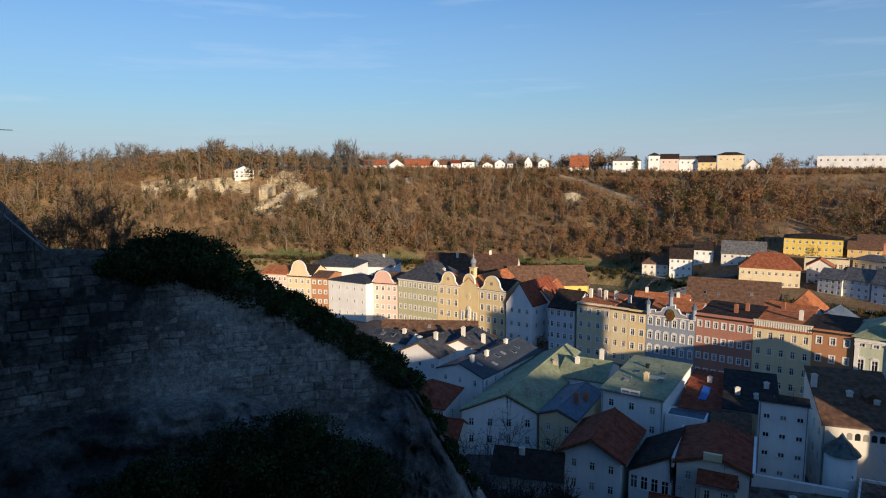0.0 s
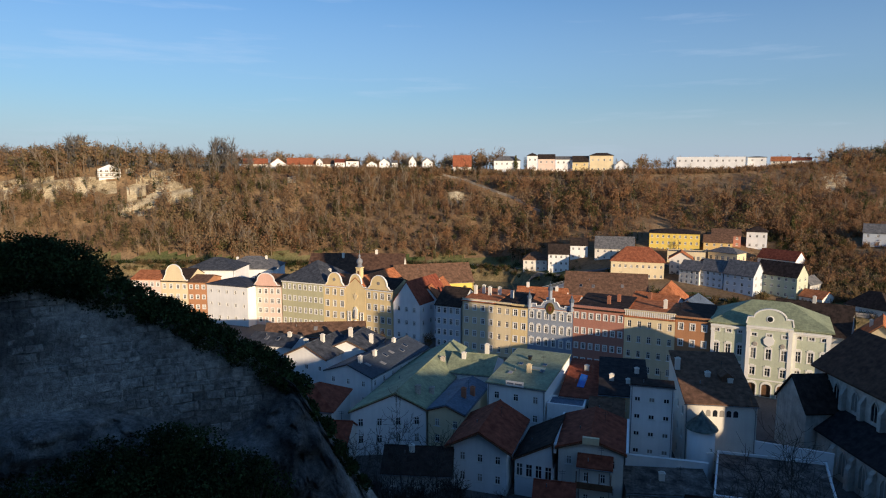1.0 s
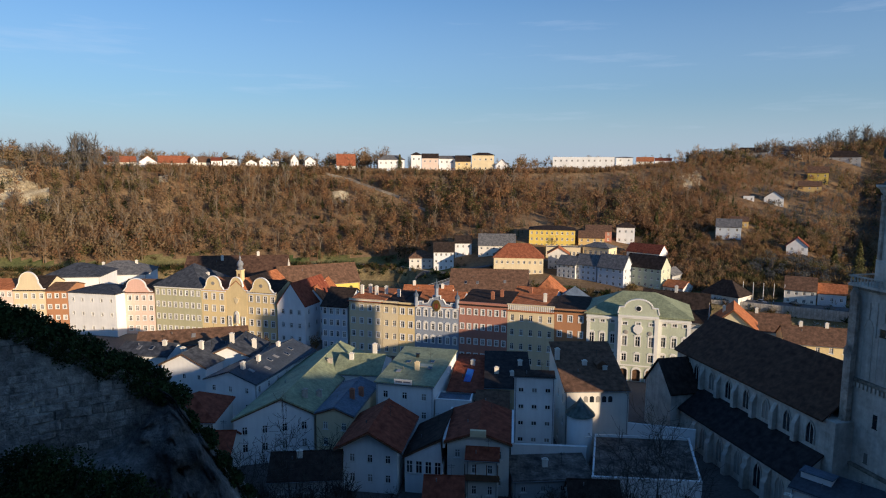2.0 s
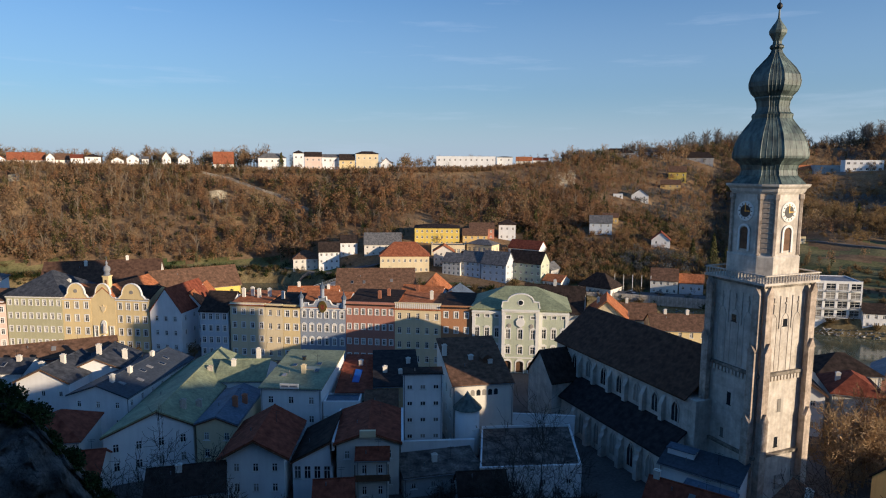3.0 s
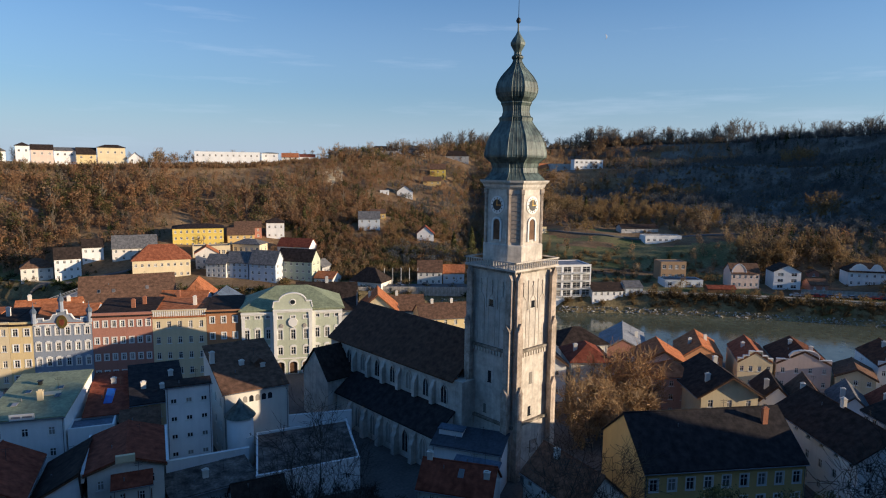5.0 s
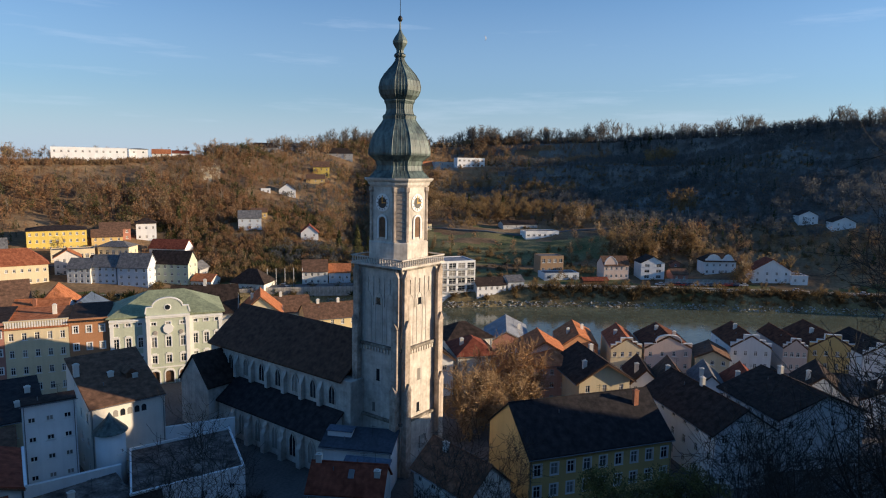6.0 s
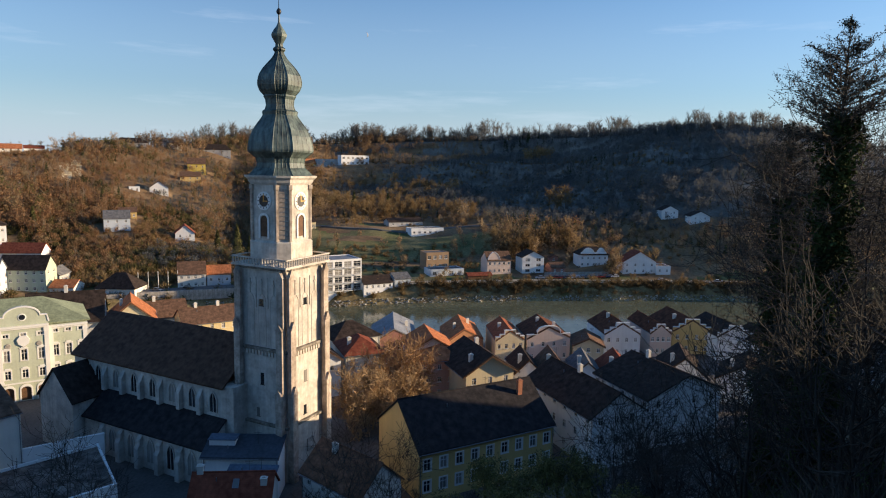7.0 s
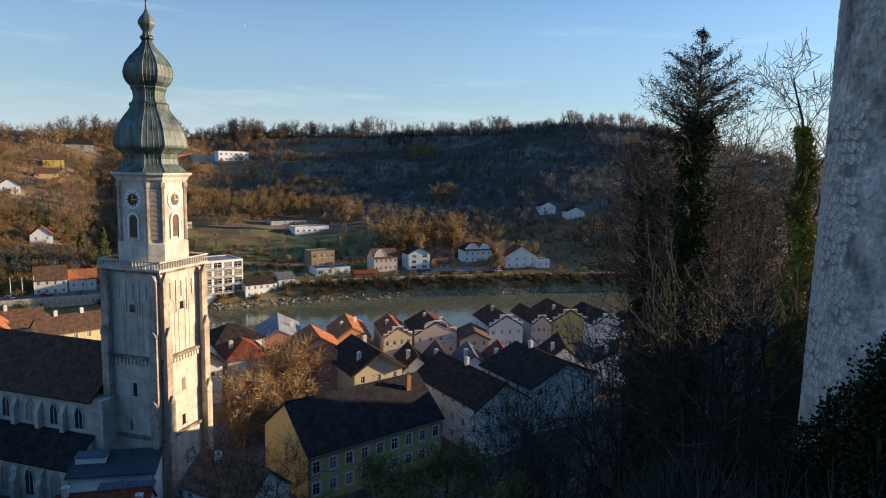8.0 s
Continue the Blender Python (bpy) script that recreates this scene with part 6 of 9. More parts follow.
far_house("white double house with dark roof", 64.4, 67.0, 271, 5.6, "along", 2.6, WHITE, T_DARK, 2, 5)
far_house("pale shed with a grey roof", 67.2, 68.6, 276, 3.2, "along", 2.0, LIGHT_BLUE, T_GREY, 1, 2)
far_house("long low white hall with a flat roof", 68.6, 71.5, 381, 4.5, "flat", 0, WHITE, T_GREY, 1, 6, (1.6, 1.2))
far_house("dark low roof above the meadow", 66.6, 69.6, 398, 3.0, "along", 2.0, GREY, T_DARK, 1, 4)
far_house("brown timber house with balconies", 70.0, 72.0, 314, 8.6, "flat", 0, TIMBER, T_GREY, 2, 4, (1.6, 1.8), name="modern_house")
far_house("blue grey garage below the house", 70.4, 73.4, 302, 3.0, "flat", 0, LIGHT_BLUE, T_GREY, 1, 4, (1.8, 1.6))
h = far_house("lilac white house with a round gable", 75.5, 77.6, 310, 7.0, "along", 3.6, PALE_PINK, T_BROWN, 2, 5)
shaped_gable(h, [(0, 0), (0.05, 1.4), (0.2, 2.8), (0.38, 3.7), (0.5, 3.9), (0.62, 3.7), (0.8, 2.8), (0.95, 1.4), (1, 0)], 0.3, 6.4, 7.0, PALE_PINK)
far_house("white house with balconies and a dark roof", 78.6, 80.5, 316, 8.0, "front", 2.8, WHITE, T_DARK, 3, 2, (2.4, 1.4))
h = far_house("white country house with two curved gables", 83.6, 86.0, 333, 6.4, "hip", 3.6, WHITE, T_DARK, 2, 5)
HUMP = [(0, 0), (0.02, 1.2), (0.12, 1.5), (0.2, 2.4), (0.34, 3.2), (0.5, 3.5), (0.66, 3.2), (0.8, 2.4), (0.88, 1.5), (0.98, 1.2), (1, 0)]
shaped_gable(h, HUMP, 0.6, 8.4, 6.4, WHITE)
shaped_gable(h, HUMP, 8.6, 14.0, 6.4, WHITE)
far_house("white house with a red gable", 87.3, 90.0, 326, 6.0, "front", 5.0, WHITE, T_RED, 2, 4)
far_house("small white house in the dark wood", 90.2, 91.5, 428, 6.0, "front", 2.6, WHITE, T_DARK, 2, 2)
far_house("small white house in the dark wood with a dark roof", 92.5, 94.0, 420, 5.4, "front", 2.8, WHITE, T_DARK, 2, 2)
far_house("small shed between gardens", 81.2, 82.4, 318, 3.0, "along", 2.0, BRICK_RED, T_BROWN, 1, 2)
# on the lit plateau
def on_edge(lab, a0, a1, d, top, share, roof, wm, rm, rows=2, name="plateau_house"):
    """A house behind the valley edge; share is how much of its height is roof."""
    base = float(land(*polar((a0 + a1) / 2, d))) - 0.4
    high = top - base
    far_house(lab, a0, a1, d, high * (1 - share), roof, high * share, wm, rm, rows, max(2, int((a1 - a0) * 2.2)), (1.2, 1.4), depth=9, base=base, name=name)


for row in (
        ("low house with a red brown roof among trees", -6.9, -4.9, 486, 60.4, 0.5, "along", WARM_WHITE, T_RUST),
        ("white gabled house with a red brown roof", -4.7, -3.4, 482, 60.8, 0.5, "front", WHITE, T_RUST),
        ("farm with a long red brown tiled roof in the trees", -3.3, -0.9, 485, 61.0, 0.5, "along", WARM_WHITE, T_RUST),
        ("white gabled house on the edge", -0.85, -0.3, 481, 60.8, 0.3, "front", WHITE, T_BROWN),
        ("low house with a brown tiled roof", -0.25, 0.65, 486, 60.6, 0.4, "along", WARM_WHITE, T_BROWN),
        ("white house with a red brown roof", 0.75, 1.6, 480, 60.1, 0.25, "along", WHITE, T_RED),
        ("white modern house with a dark roof", 1.7, 2.8, 479, 60.5, 0.2, "hip", WHITE, T_DARK),
        ("small white gabled house on the edge", 3.5, 4.4, 479, 58.6, 0.3, "front", WHITE, T_GREY),
        ("white gabled house behind shrubs", 4.6, 5.5, 482, 60.7, 0.3, "front", WHITE, T_GREY),
        ("white shed on the edge", 5.7, 6.2, 480, 59.3, 0.2, "along", WHITE, T_GREY),
        ("narrow tall white gabled house among trees", 7.2, 7.85, 477, 62.7, 0.38, "front", WHITE, T_BROWN),
        ("white house with a grey roof beside a fir", 8.4, 9.3, 479, 61.1, 0.3, "front", WHITE, T_GREY),
        ("house with a bright red tiled roof", 11.1, 12.7, 484, 63.2, 0.6, "along", WARM_WHITE, T_RUST),
        ("long white house with a low grey hipped roof", 14.7, 17.0, 474, 62.3, 0.26, "hip", WHITE, T_GREY),
        ("white row house with a dark roof", 17.6, 18.5, 475, 64.7, 0.14, "hip", WHITE, T_DARK),
        ("pale pink row house with a dark roof", 18.55, 20.0, 475, 63.7, 0.22, "along", PALE_PINK, T_DARK),
        ("white row house with a grey roof", 20.05, 21.45, 478, 62.2, 0.16, "along", WHITE, T_GREY),
        ("yellow row house with a dark roof", 21.5, 22.85, 475, 62.4, 0.32, "along", YELLOW, T_DARK),
        ("cream apartment house with a dark roof", 22.95, 24.9, 476, 64.5, 0.12, "hip", CREAM, T_DARK),
        ("small white gabled house beside the row", 25.1, 26.1, 474, 59.9, 0.45, "front", WHITE, T_BROWN),
        ("white box of a hall", 35.35, 36.7, 498, 61.9, 0.06, "hip", WHITE, T_GREY),
        ("low house with a red tiled roof", 37.0, 38.4, 517, 62.0, 0.4, "along", WARM_WHITE, T_ORANGE),
        ("low white house with a red roof", 38.5, 39.8, 520, 61.4, 0.35, "along", WHITE, T_RED),
        ("dark roofed house on the ridge among trees", 44.5, 46.9, 582, 70.5, 0.45, "hip", GREY, T_DARK),
        ("low house with a pale roof on the ridge", 47.4, 49.4, 610, 72.0, 0.4, "along", WARM_WHITE, T_GREY)):
    on_edge(*row)
on_edge("long white flat roofed school hall on the plateau", 30.0, 35.2, 488, 61.3, 0.0, "flat", WHITE, T_GREY, 2, "plateau_hall")
for a0, a1, d, hh, wm in ((-35.2, -33.0, 1000, 9, WHITE), (-32.4, -29.6, 1050, 11, WHITE)):
    far_house("long white flat roofed hall on the plateau", a0, a1, d, hh, "flat", 0, wm, T_GREY, 2, 9, (2.4, 1.6), name="plateau_hall", depth=14, base=float(land(*polar((a0 + a1) / 2, d))) - 0.5)

# road bridge towards the village
br = thing("bridge", pose(*polar(14.5, 236), 2.0, 0, 0, 0), "steel road bridge with pylons over the river", "bridge")
v = Vector((*polar(22.6, 300), 0)) - Vector((*polar(14.5, 236), 0))
br.matrix_basis = pose(*polar(14.5, 236), 2.0, 0, 0, math.degrees(math.atan2(v.y, v.x)))
part("deck", Geo().box(0, -4, -0.8, v.length, 4, 0.2), STONE, br)
for s in (-1, 1):
    part("railing", Geo().box(0, s * 3.8 - 0.06, 1.15, v.length, s * 3.8 + 0.06, 1.3).box(0, s * 3.8 - 0.04, 0.65, v.length, s * 3.8 + 0.04, 0.75), M_GREY, br)
for i in range(5):
    part("pier", Geo().box(8 + i * 16, -3.4, -9, 9.6 + i * 16, 3.4, -0.804), STONE, br)
# road with retaining wall and flagpoles at the foot of the hill
for i in range(5):
    x, y = polar(45.8 + i * 0.75, 281)
    t = thing("flagpole", pose(x, y, float(land(x, y))), "bare white flagpole beside the river road", "flagpole", group="flagpoles by the road")
    part("pole", Geo().ring([(0.12, 0), (0.09, 7.5), (0.02, 7.6)], 8), TRIM, t)

# footpath that climbs the lit slope
PATH_AZ, PATH_S = [9.2, 12.0, 15.0, 17.4, 18.8], [0.99, 0.88, 0.745, 0.67, 0.62]


def build_path():
    g, v = Geo(), []
    for k in range(41):
        a = 9.2 + 9.6 * k / 40
        bank, crest = float(np.interp(a, AZ, FAR_BANK)), float(np.interp(a, AZ, CREST))
        d = bank + (crest - bank) * float(np.interp(a, PATH_AZ, PATH_S))
        for o in (-0.9, 0.9):
            x, y = polar(a, d + o)
            v.append((x, y, float(land(*polar(a, d))) + 1.3))
        CLEARINGS.append((*polar(a, d - 2), 2.4))
        for k2 in (5.0, 8.0, 11.0):
            CLEARINGS.append((*polar(a, d - k2), 1.7))
    g.add(v, [(2 * i, 2 * i + 1, 2 * i + 3, 2 * i + 2) for i in range(40)])
    g.add([(x, y, z - 2.0) for x, y, z in v], [(2 * i, 2 * i + 1, 2 * i + 3, 2 * i + 2) for i in range(40)])
    n = len(v)
    g.f += [(2 * i, 2 * i + 2, n + 2 * i + 2, n + 2 * i) for i in range(40)] + [(2 * i + 1, n + 2 * i + 1, n + 2 * i + 3, 2 * i + 3) for i in range(40)]
    single("footpath", g, PATH, "pale gravel footpath climbing the wooded slope", "path", kind="structure")


build_path()


def ribbon(name, label, keys, width, material, lift=0.15, category="road"):
    """A road or wall top laid on the land along (azimuth, distance) keys."""
    az = [k[0] for k in keys]
    n = 60
    v = []
    pts = [polar(a, float(np.interp(t, np.linspace(0, 1, len(keys)), [k[1] for k in keys]))) for t, a in ((i / n, float(np.interp(i / n, np.linspace(0, 1, len(keys)), az))) for i in range(n + 1))]
    for i, (x, y) in enumerate(pts):
        (xa, ya), (xb, yb) = pts[max(i - 1, 0)], pts[min(i + 1, n)]
        ln = math.hypot(xb - xa, yb - ya)
        ox, oy = -(yb - ya) / ln * width / 2, (xb - xa) / ln * width / 2
        z = float(land(x, y)) + lift
        v += [(x + ox, y + oy, z), (x - ox, y - oy, z), (x + ox, y + oy, z - 1.6), (x - ox, y - oy, z - 1.6)]
        CLEARINGS.append((x, y, width / 2 + 1.2))
    f = []
    for i in range(n):
        a, b = 4 * i, 4 * i + 4
        f += [(a, b, b + 1, a + 1), (a, a + 2, b + 2, b), (a + 1, b + 1, b + 3, a + 3)]
    single(name, Geo().add(v, f), material, label, category, kind="structure")


ASPHALT = surface("pale_asphalt", (0.13, 0.125, 0.12), rough=0.9, vary=0.15, scale=0.2, fine=2.0, bump=0.1)
ribbon("road", "pale asphalt road along the far river bank", [(38, 279), (43, 277), (48, 277), (53, 279), (57, 280), (62, 284)], 7.0, ASPHALT, 0.5)
ribbon("road", "narrow road winding up the wooded gully", [(51.0, 290), (52.0, 302), (53.2, 322), (53.6, 345), (53.0, 372)], 4.5, ASPHALT, 0.5)
ribbon("road", "narrow lane across the hillside meadow", [(56, 392), (60, 388), (66, 380), (72, 392), (78, 410)], 3.5, ASPHALT, 0.4)
ribbon("road", "village lane between the far houses", [(18, 322), (21, 318), (24, 316), (27, 318), (30, 320), (34, 318), (38, 310)], 4.0, ASPHALT, 0.3)
# retaining wall of the river road
rw = thing("retaining_wall", pose(0, 0, 0), "long pale stone retaining wall below the road", "wall")
for i in range(16):
    p0, p1 = polar(42.5 + i * 0.75, 273.4), polar(42.5 + (i + 1) * 0.75, 273.4)
    turn = math.atan2(p1[1] - p0[1], p1[0] - p0[0])
    b = part("wall_segment", Geo().box(0, -0.3, -3.5, math.hypot(p1[0] - p0[0], p1[1] - p0[1]) - 0.02, 0.3, 0.5), STONE, rw)
    b.matrix_basis = pose(*p0, 1.6, 0, 0, math.degrees(turn))

ribbon("towpath", "pale gravel towpath along the far river bank", [(58, 277), (62, 277), (68, 284), (74, 290), (80, 299), (86, 308), (92, 322), (97, 336)], 3.0, PATH, 0.35, "path")
# ---- small things on the far bank ----
CAR_PAINT = [surface("car_paint_" + n, c, rough=0.3, vary=0.05, bump=0.0, spec=0.6) for n, c in (("silver", (0.42, 0.43, 0.45)), ("white", (0.75, 0.75, 0.74)), ("dark_blue", (0.03, 0.05, 0.12)), ("red", (0.35, 0.03, 0.025)), ("black", (0.02, 0.02, 0.022)), ("grey", (0.16, 0.165, 0.17)))]
TYRE = surface("tyre_rubber", (0.02, 0.02, 0.02), rough=0.9, vary=0.2, bump=0.1)
CAR_MESH = {}


def car(x, y, turn, paint, colour):
    """A parked car: shaped body, glass cabin, four wheels."""
    out = [(-2.1, 0.35), (2.1, 0.35), (2.15, 0.75), (1.95, 0.92), (1.0, 1.0), (-1.7, 1.02), (-2.1, 0.9)]
    cab = [(-1.75, 1.0), (1.05, 1.0), (0.35, 1.46), (-1.25, 1.48)]
    bm = shared(CAR_MESH, ("b", colour), lambda: Geo().extrude(out, "y", -0.86, 0.86).extrude([(-1.25, 1.48), (0.35, 1.46), (0.3, 1.52), (-1.2, 1.54)], "y", -0.66, 0.66).mesh("body", paint))
    gm = shared(CAR_MESH, "g", lambda: Geo().extrude(cab, "y", -0.76, 0.76).mesh("cabin_glass", GLASS))
    wm = shared(CAR_MESH, "w", lambda: Geo().ring([(0.32, -0.1), (0.32, 0.1)], 12).mesh("wheel", TYRE))
    c = thing("car", pose(x, y, float(land(x, y)) + 0.12, 0, 0, turn), colour + " car parked on the river road", "car", "parked cars on the river road")
    for name, me in (("body", bm), ("cabin_glass", gm)):
        new(name, me).parent = c
    for wx in (-1.3, 1.3):
        for wy in (-0.8, 0.8):
            o = new("wheel", wm)
            o.parent = c
            o.matrix_basis = pose(wx, wy, 0.32, 90, 0, 0)


NAMES = ("silver", "white", "dark blue", "red", "black", "grey")
for i in range(15):
    a = 80.2 + i * 0.46
    x, y = polar(a, 303.5 + i * 0.95)
    k = (i * 5 + i // 4) % 6
    car(x, y, 118 + (i * 37) % 5, CAR_PAINT[k], NAMES[k])
for a, d, k, turn in ((90.6, 318, 1, 20), (95.0, 327, 1, 20), (49.6, 278, 4, -40), (47.2, 276.5, 5, -42), (39.6, 280, 1, -40)):
    x, y = polar(a, d)
    car(x, y, turn - a, CAR_PAINT[k], NAMES[k])

rw2 = thing("retaining_wall", pose(0, 0, 0), "sunlit stone retaining wall above the parked cars", "wall")
for i in range(9):
    p0, p1 = polar(80.6 + i * 0.62, 311 + i * 0.9), polar(80.6 + (i + 1) * 0.62, 311 + (i + 1) * 0.9)
    b = part("wall_segment", Geo().box(0, -0.3, -2.5, math.hypot(p1[0] - p0[0], p1[1] - p0[1]) - 0.02, 0.3, 1.5), STONE, rw2)
    b.matrix_basis = pose(*p0, float(land(*p0)) + 0.4, 0, 0, math.degrees(math.atan2(p1[1] - p0[1], p1[0] - p0[0])))
far_house("long low shed with a rust red roof by the towpath", 73.8, 75.9, 297, 1.8, "along", 1.0, WOOD, T_RED, 0, 0, name="shed", depth=4, category="shed")
far_house("small red summer house in a garden", 81.0, 81.7, 342, 2.2, "front", 1.2, BRICK_RED, T_BROWN, 1, 1, name="summer_house", depth=3, category="summer house")
far_house("low white wing beside the gabled house", 90.05, 91.2, 329, 4.0, "flat", 0, WHITE, T_GREY, 1, 2)
far_house("white house on the village lane with a dark roof", 27.0, 28.4, 318, 5.0, "along", 3.0, WARM_WHITE, T_DARK, 2, 3)
far_house("ochre timber house with a dark roof behind the inn", 32.4, 34.6, 344, 5.5, "along", 3.0, OCHRE, T_BROWN, 2, 4)
far_house("white house with three gabled dormers and a grey roof", 30.6, 32.2, 296, 6.4, "along", 3.4, WARM_WHITE, T_GREY, 3, 4)
far_house("narrow grey house between the village houses", 39.2, 40.3, 296, 4.0, "front", 2.6, GREY, T_GREY, 1, 2)
# heap of pale stone on a terrace
hr = random.Random(9)
hp = Geo()
for k in range(60):
    x, y = polar(67.0 + hr.uniform(-0.6, 0.6), 285 + hr.uniform(-2.5, 2.5))
    c = hr.uniform(0.25, 0.6)
    z = float(land(x, y)) + hr.uniform(0, 1.6)
    hp.add([(x + hr.uniform(-c, c), y + hr.uniform(-c, c), z + hr.uniform(-c, c)) for _ in range(6)], [(0, 1, 2), (0, 2, 3), (0, 3, 4), (5, 1, 2), (5, 2, 3), (5, 3, 4), (0, 4, 1), (5, 4, 1)])
single("stone_heap", hp, RIPRAP, "heap of pale quarry stone on the terrace", "stones", kind="stuff")
# ---- woods ----
def wood_material(name, stops, rough=0.95):
    """Bark and twigs whose colour drifts from stand to stand and from twig to twig."""
    m = bpy.data.materials.new(name)
    m.use_nodes = True
    n, k = m.node_tree.nodes, m.node_tree.links
    b = n["Principled BSDF"]
    b.inputs["Roughness"].default_value = rough
    b.inputs["Specular IOR Level"].default_value = 0.1
    co = n.new("ShaderNodeTexCoord")
    no = n.new("ShaderNodeTexNoise")
    no.inputs["Scale"].default_value, no.inputs["Detail"].default_value, no.inputs["Roughness"].default_value = 0.035, 6, 0.7
    k.new(co.outputs["Object"], no.inputs["Vector"])
    ge = n.new("ShaderNodeNewGeometry")
    mx = n.new("ShaderNodeMath")
    mx.operation = "MULTIPLY_ADD"
    mx.inputs[1].default_value = 0.20
    k.new(ge.outputs["Random Per Island"], mx.inputs[0])
    sh = n.new("ShaderNodeMath")
    sh.operation = "SUBTRACT"
    sh.inputs[1].default_value = 0.10
    k.new(no.outputs["Fac"], sh.inputs[0])
    k.new(sh.outputs[0], mx.inputs[2])
    r = n.new("ShaderNodeValToRGB")
    e = r.color_ramp.elements
    while len(e) < len(stops):
        e.new(0.5)
    for i, (p, c) in enumerate(stops):
        e[i].position, e[i].color = p, (*c, 1)
    k.new(mx.outputs[0], r.inputs["Fac"])
    k.new(r.outputs["Color"], b.inputs["Base Color"])
    # light sifts through the loose twigs
    tr = n.new("ShaderNodeBsdfTranslucent")
    k.new(r.outputs["Color"], tr.inputs["Color"])
    ms = n.new("ShaderNodeMixShader")
    ms.inputs[0].default_value = 0.42
    k.new(b.outputs[0], ms.inputs[1])
    k.new(tr.outputs[0], ms.inputs[2])
    k.new(ms.outputs[0], n["Material Output"].inputs["Surface"])
    return m


WOOD_BROWN = wood_material("bare_wood", [(0.22, (0.169, 0.123, 0.074)), (0.38, (0.266, 0.178, 0.101)), (0.50, (0.339, 0.215, 0.119)), (0.60, (0.260, 0.209, 0.114)), (0.72, (0.350, 0.255, 0.151)), (0.86, (0.475, 0.374, 0.265))])
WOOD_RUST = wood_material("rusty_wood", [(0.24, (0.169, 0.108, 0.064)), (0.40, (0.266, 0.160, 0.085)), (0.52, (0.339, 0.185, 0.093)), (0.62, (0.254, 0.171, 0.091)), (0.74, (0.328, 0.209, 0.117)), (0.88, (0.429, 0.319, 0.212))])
# blue-grey tone put in for shade and haze; sunlit terraces get golden wood
WOOD_SHADE = wood_material("shade_wood", [(0.25, (0.085, 0.094, 0.098)), (0.45, (0.125, 0.130, 0.128)), (0.62, (0.165, 0.158, 0.142)), (0.82, (0.20, 0.185, 0.16))])
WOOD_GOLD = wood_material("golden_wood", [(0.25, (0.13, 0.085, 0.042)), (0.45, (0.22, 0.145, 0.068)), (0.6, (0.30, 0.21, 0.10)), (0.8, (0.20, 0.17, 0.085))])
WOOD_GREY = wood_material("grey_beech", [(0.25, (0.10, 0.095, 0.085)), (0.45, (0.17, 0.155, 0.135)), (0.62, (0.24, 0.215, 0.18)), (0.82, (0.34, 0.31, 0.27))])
WOOD_OLIVE = wood_material("olive_brush", [(0.3, (0.085, 0.079, 0.032)), (0.55, (0.140, 0.122, 0.051)), (0.75, (0.207, 0.171, 0.073))])
WOOD_PALE = wood_material("pale_bark", [(0.25, (0.20, 0.155, 0.105)), (0.5, (0.28, 0.22, 0.15)), (0.75, (0.38, 0.32, 0.24))])
WOOD_GREEN = wood_material("evergreen", [(0.3, (0.022, 0.034, 0.014)), (0.55, (0.045, 0.06, 0.022)), (0.75, (0.09, 0.10, 0.035))])
WOOD_AUTUMN = wood_material("dry_leaves", [(0.3, (0.11, 0.075, 0.038)), (0.55, (0.18, 0.125, 0.06)), (0.75, (0.24, 0.185, 0.09))])


def blade(v, f, p, d, length, width, rng):
    """A twig spray: one slender triangle from p along d."""
    d = np.asarray(d, float)
    d /= np.linalg.norm(d)
    s = np.cross(d, rng.normal(size=3))
    s /= np.linalg.norm(s) + 1e-9
    o = len(v)
    v += [p - s * width / 2, p + s * width / 2, p + d * length]
    f.append((o, o + 1, o + 2))


def bare_template(rng, sprays=100, spread=0.26, low=0.28):
    """A leafless tree of height 1."""
    v, f = [], []
    lean = rng.normal(0, 0.02, 2)
    lv = [(0.0, 0.016), (0.35, 0.012), (0.8, 0.004)]
    for h, r in lv:
        for i in range(3):
            t = 2 * math.pi * i / 3
            v.append(np.array([lean[0] * h + r * math.cos(t), lean[1] * h + r * math.sin(t), h]))
    for j in range(2):
        for i in range(3):
            f.append((j * 3 + i, j * 3 + (i + 1) % 3, j * 3 + 3 + (i + 1) % 3))
            f.append((j * 3 + i, j * 3 + 3 + (i + 1) % 3, j * 3 + 3 + i))
    tips = []
    for i in range(9):
        h = rng.uniform(low, 0.72)
        t = rng.uniform(0, 2 * math.pi)
        ln = rng.uniform(0.20, 0.40) * (1.15 - h * 0.5)
        d = np.array([math.cos(t) * 0.9, math.sin(t) * 0.9, rng.uniform(0.5, 1.3)])
        p = np.array([lean[0] * h, lean[1] * h, h])
        blade(v, f, p, d, ln, 0.016, rng)
        tips.append((p, d / np.linalg.norm(d), ln))
    for i in range(sprays):
        p, d, ln = tips[rng.integers(len(tips))]
        q = p + d * ln * rng.uniform(0.25, 1.0)
        if rng.random() < 0.25:
            h = rng.uniform(0.6, 0.92)
            q = np.array([rng.normal(0, 0.05), rng.normal(0, 0.05), h])
        e = d * 0.5 + rng.normal(0, 0.6, 3) + np.array([0, 0, 0.45])
        blade(v, f, q, e, rng.uniform(0.09, 0.20), rng.uniform(0.009, 0.022), rng)
    return np.array(v), f


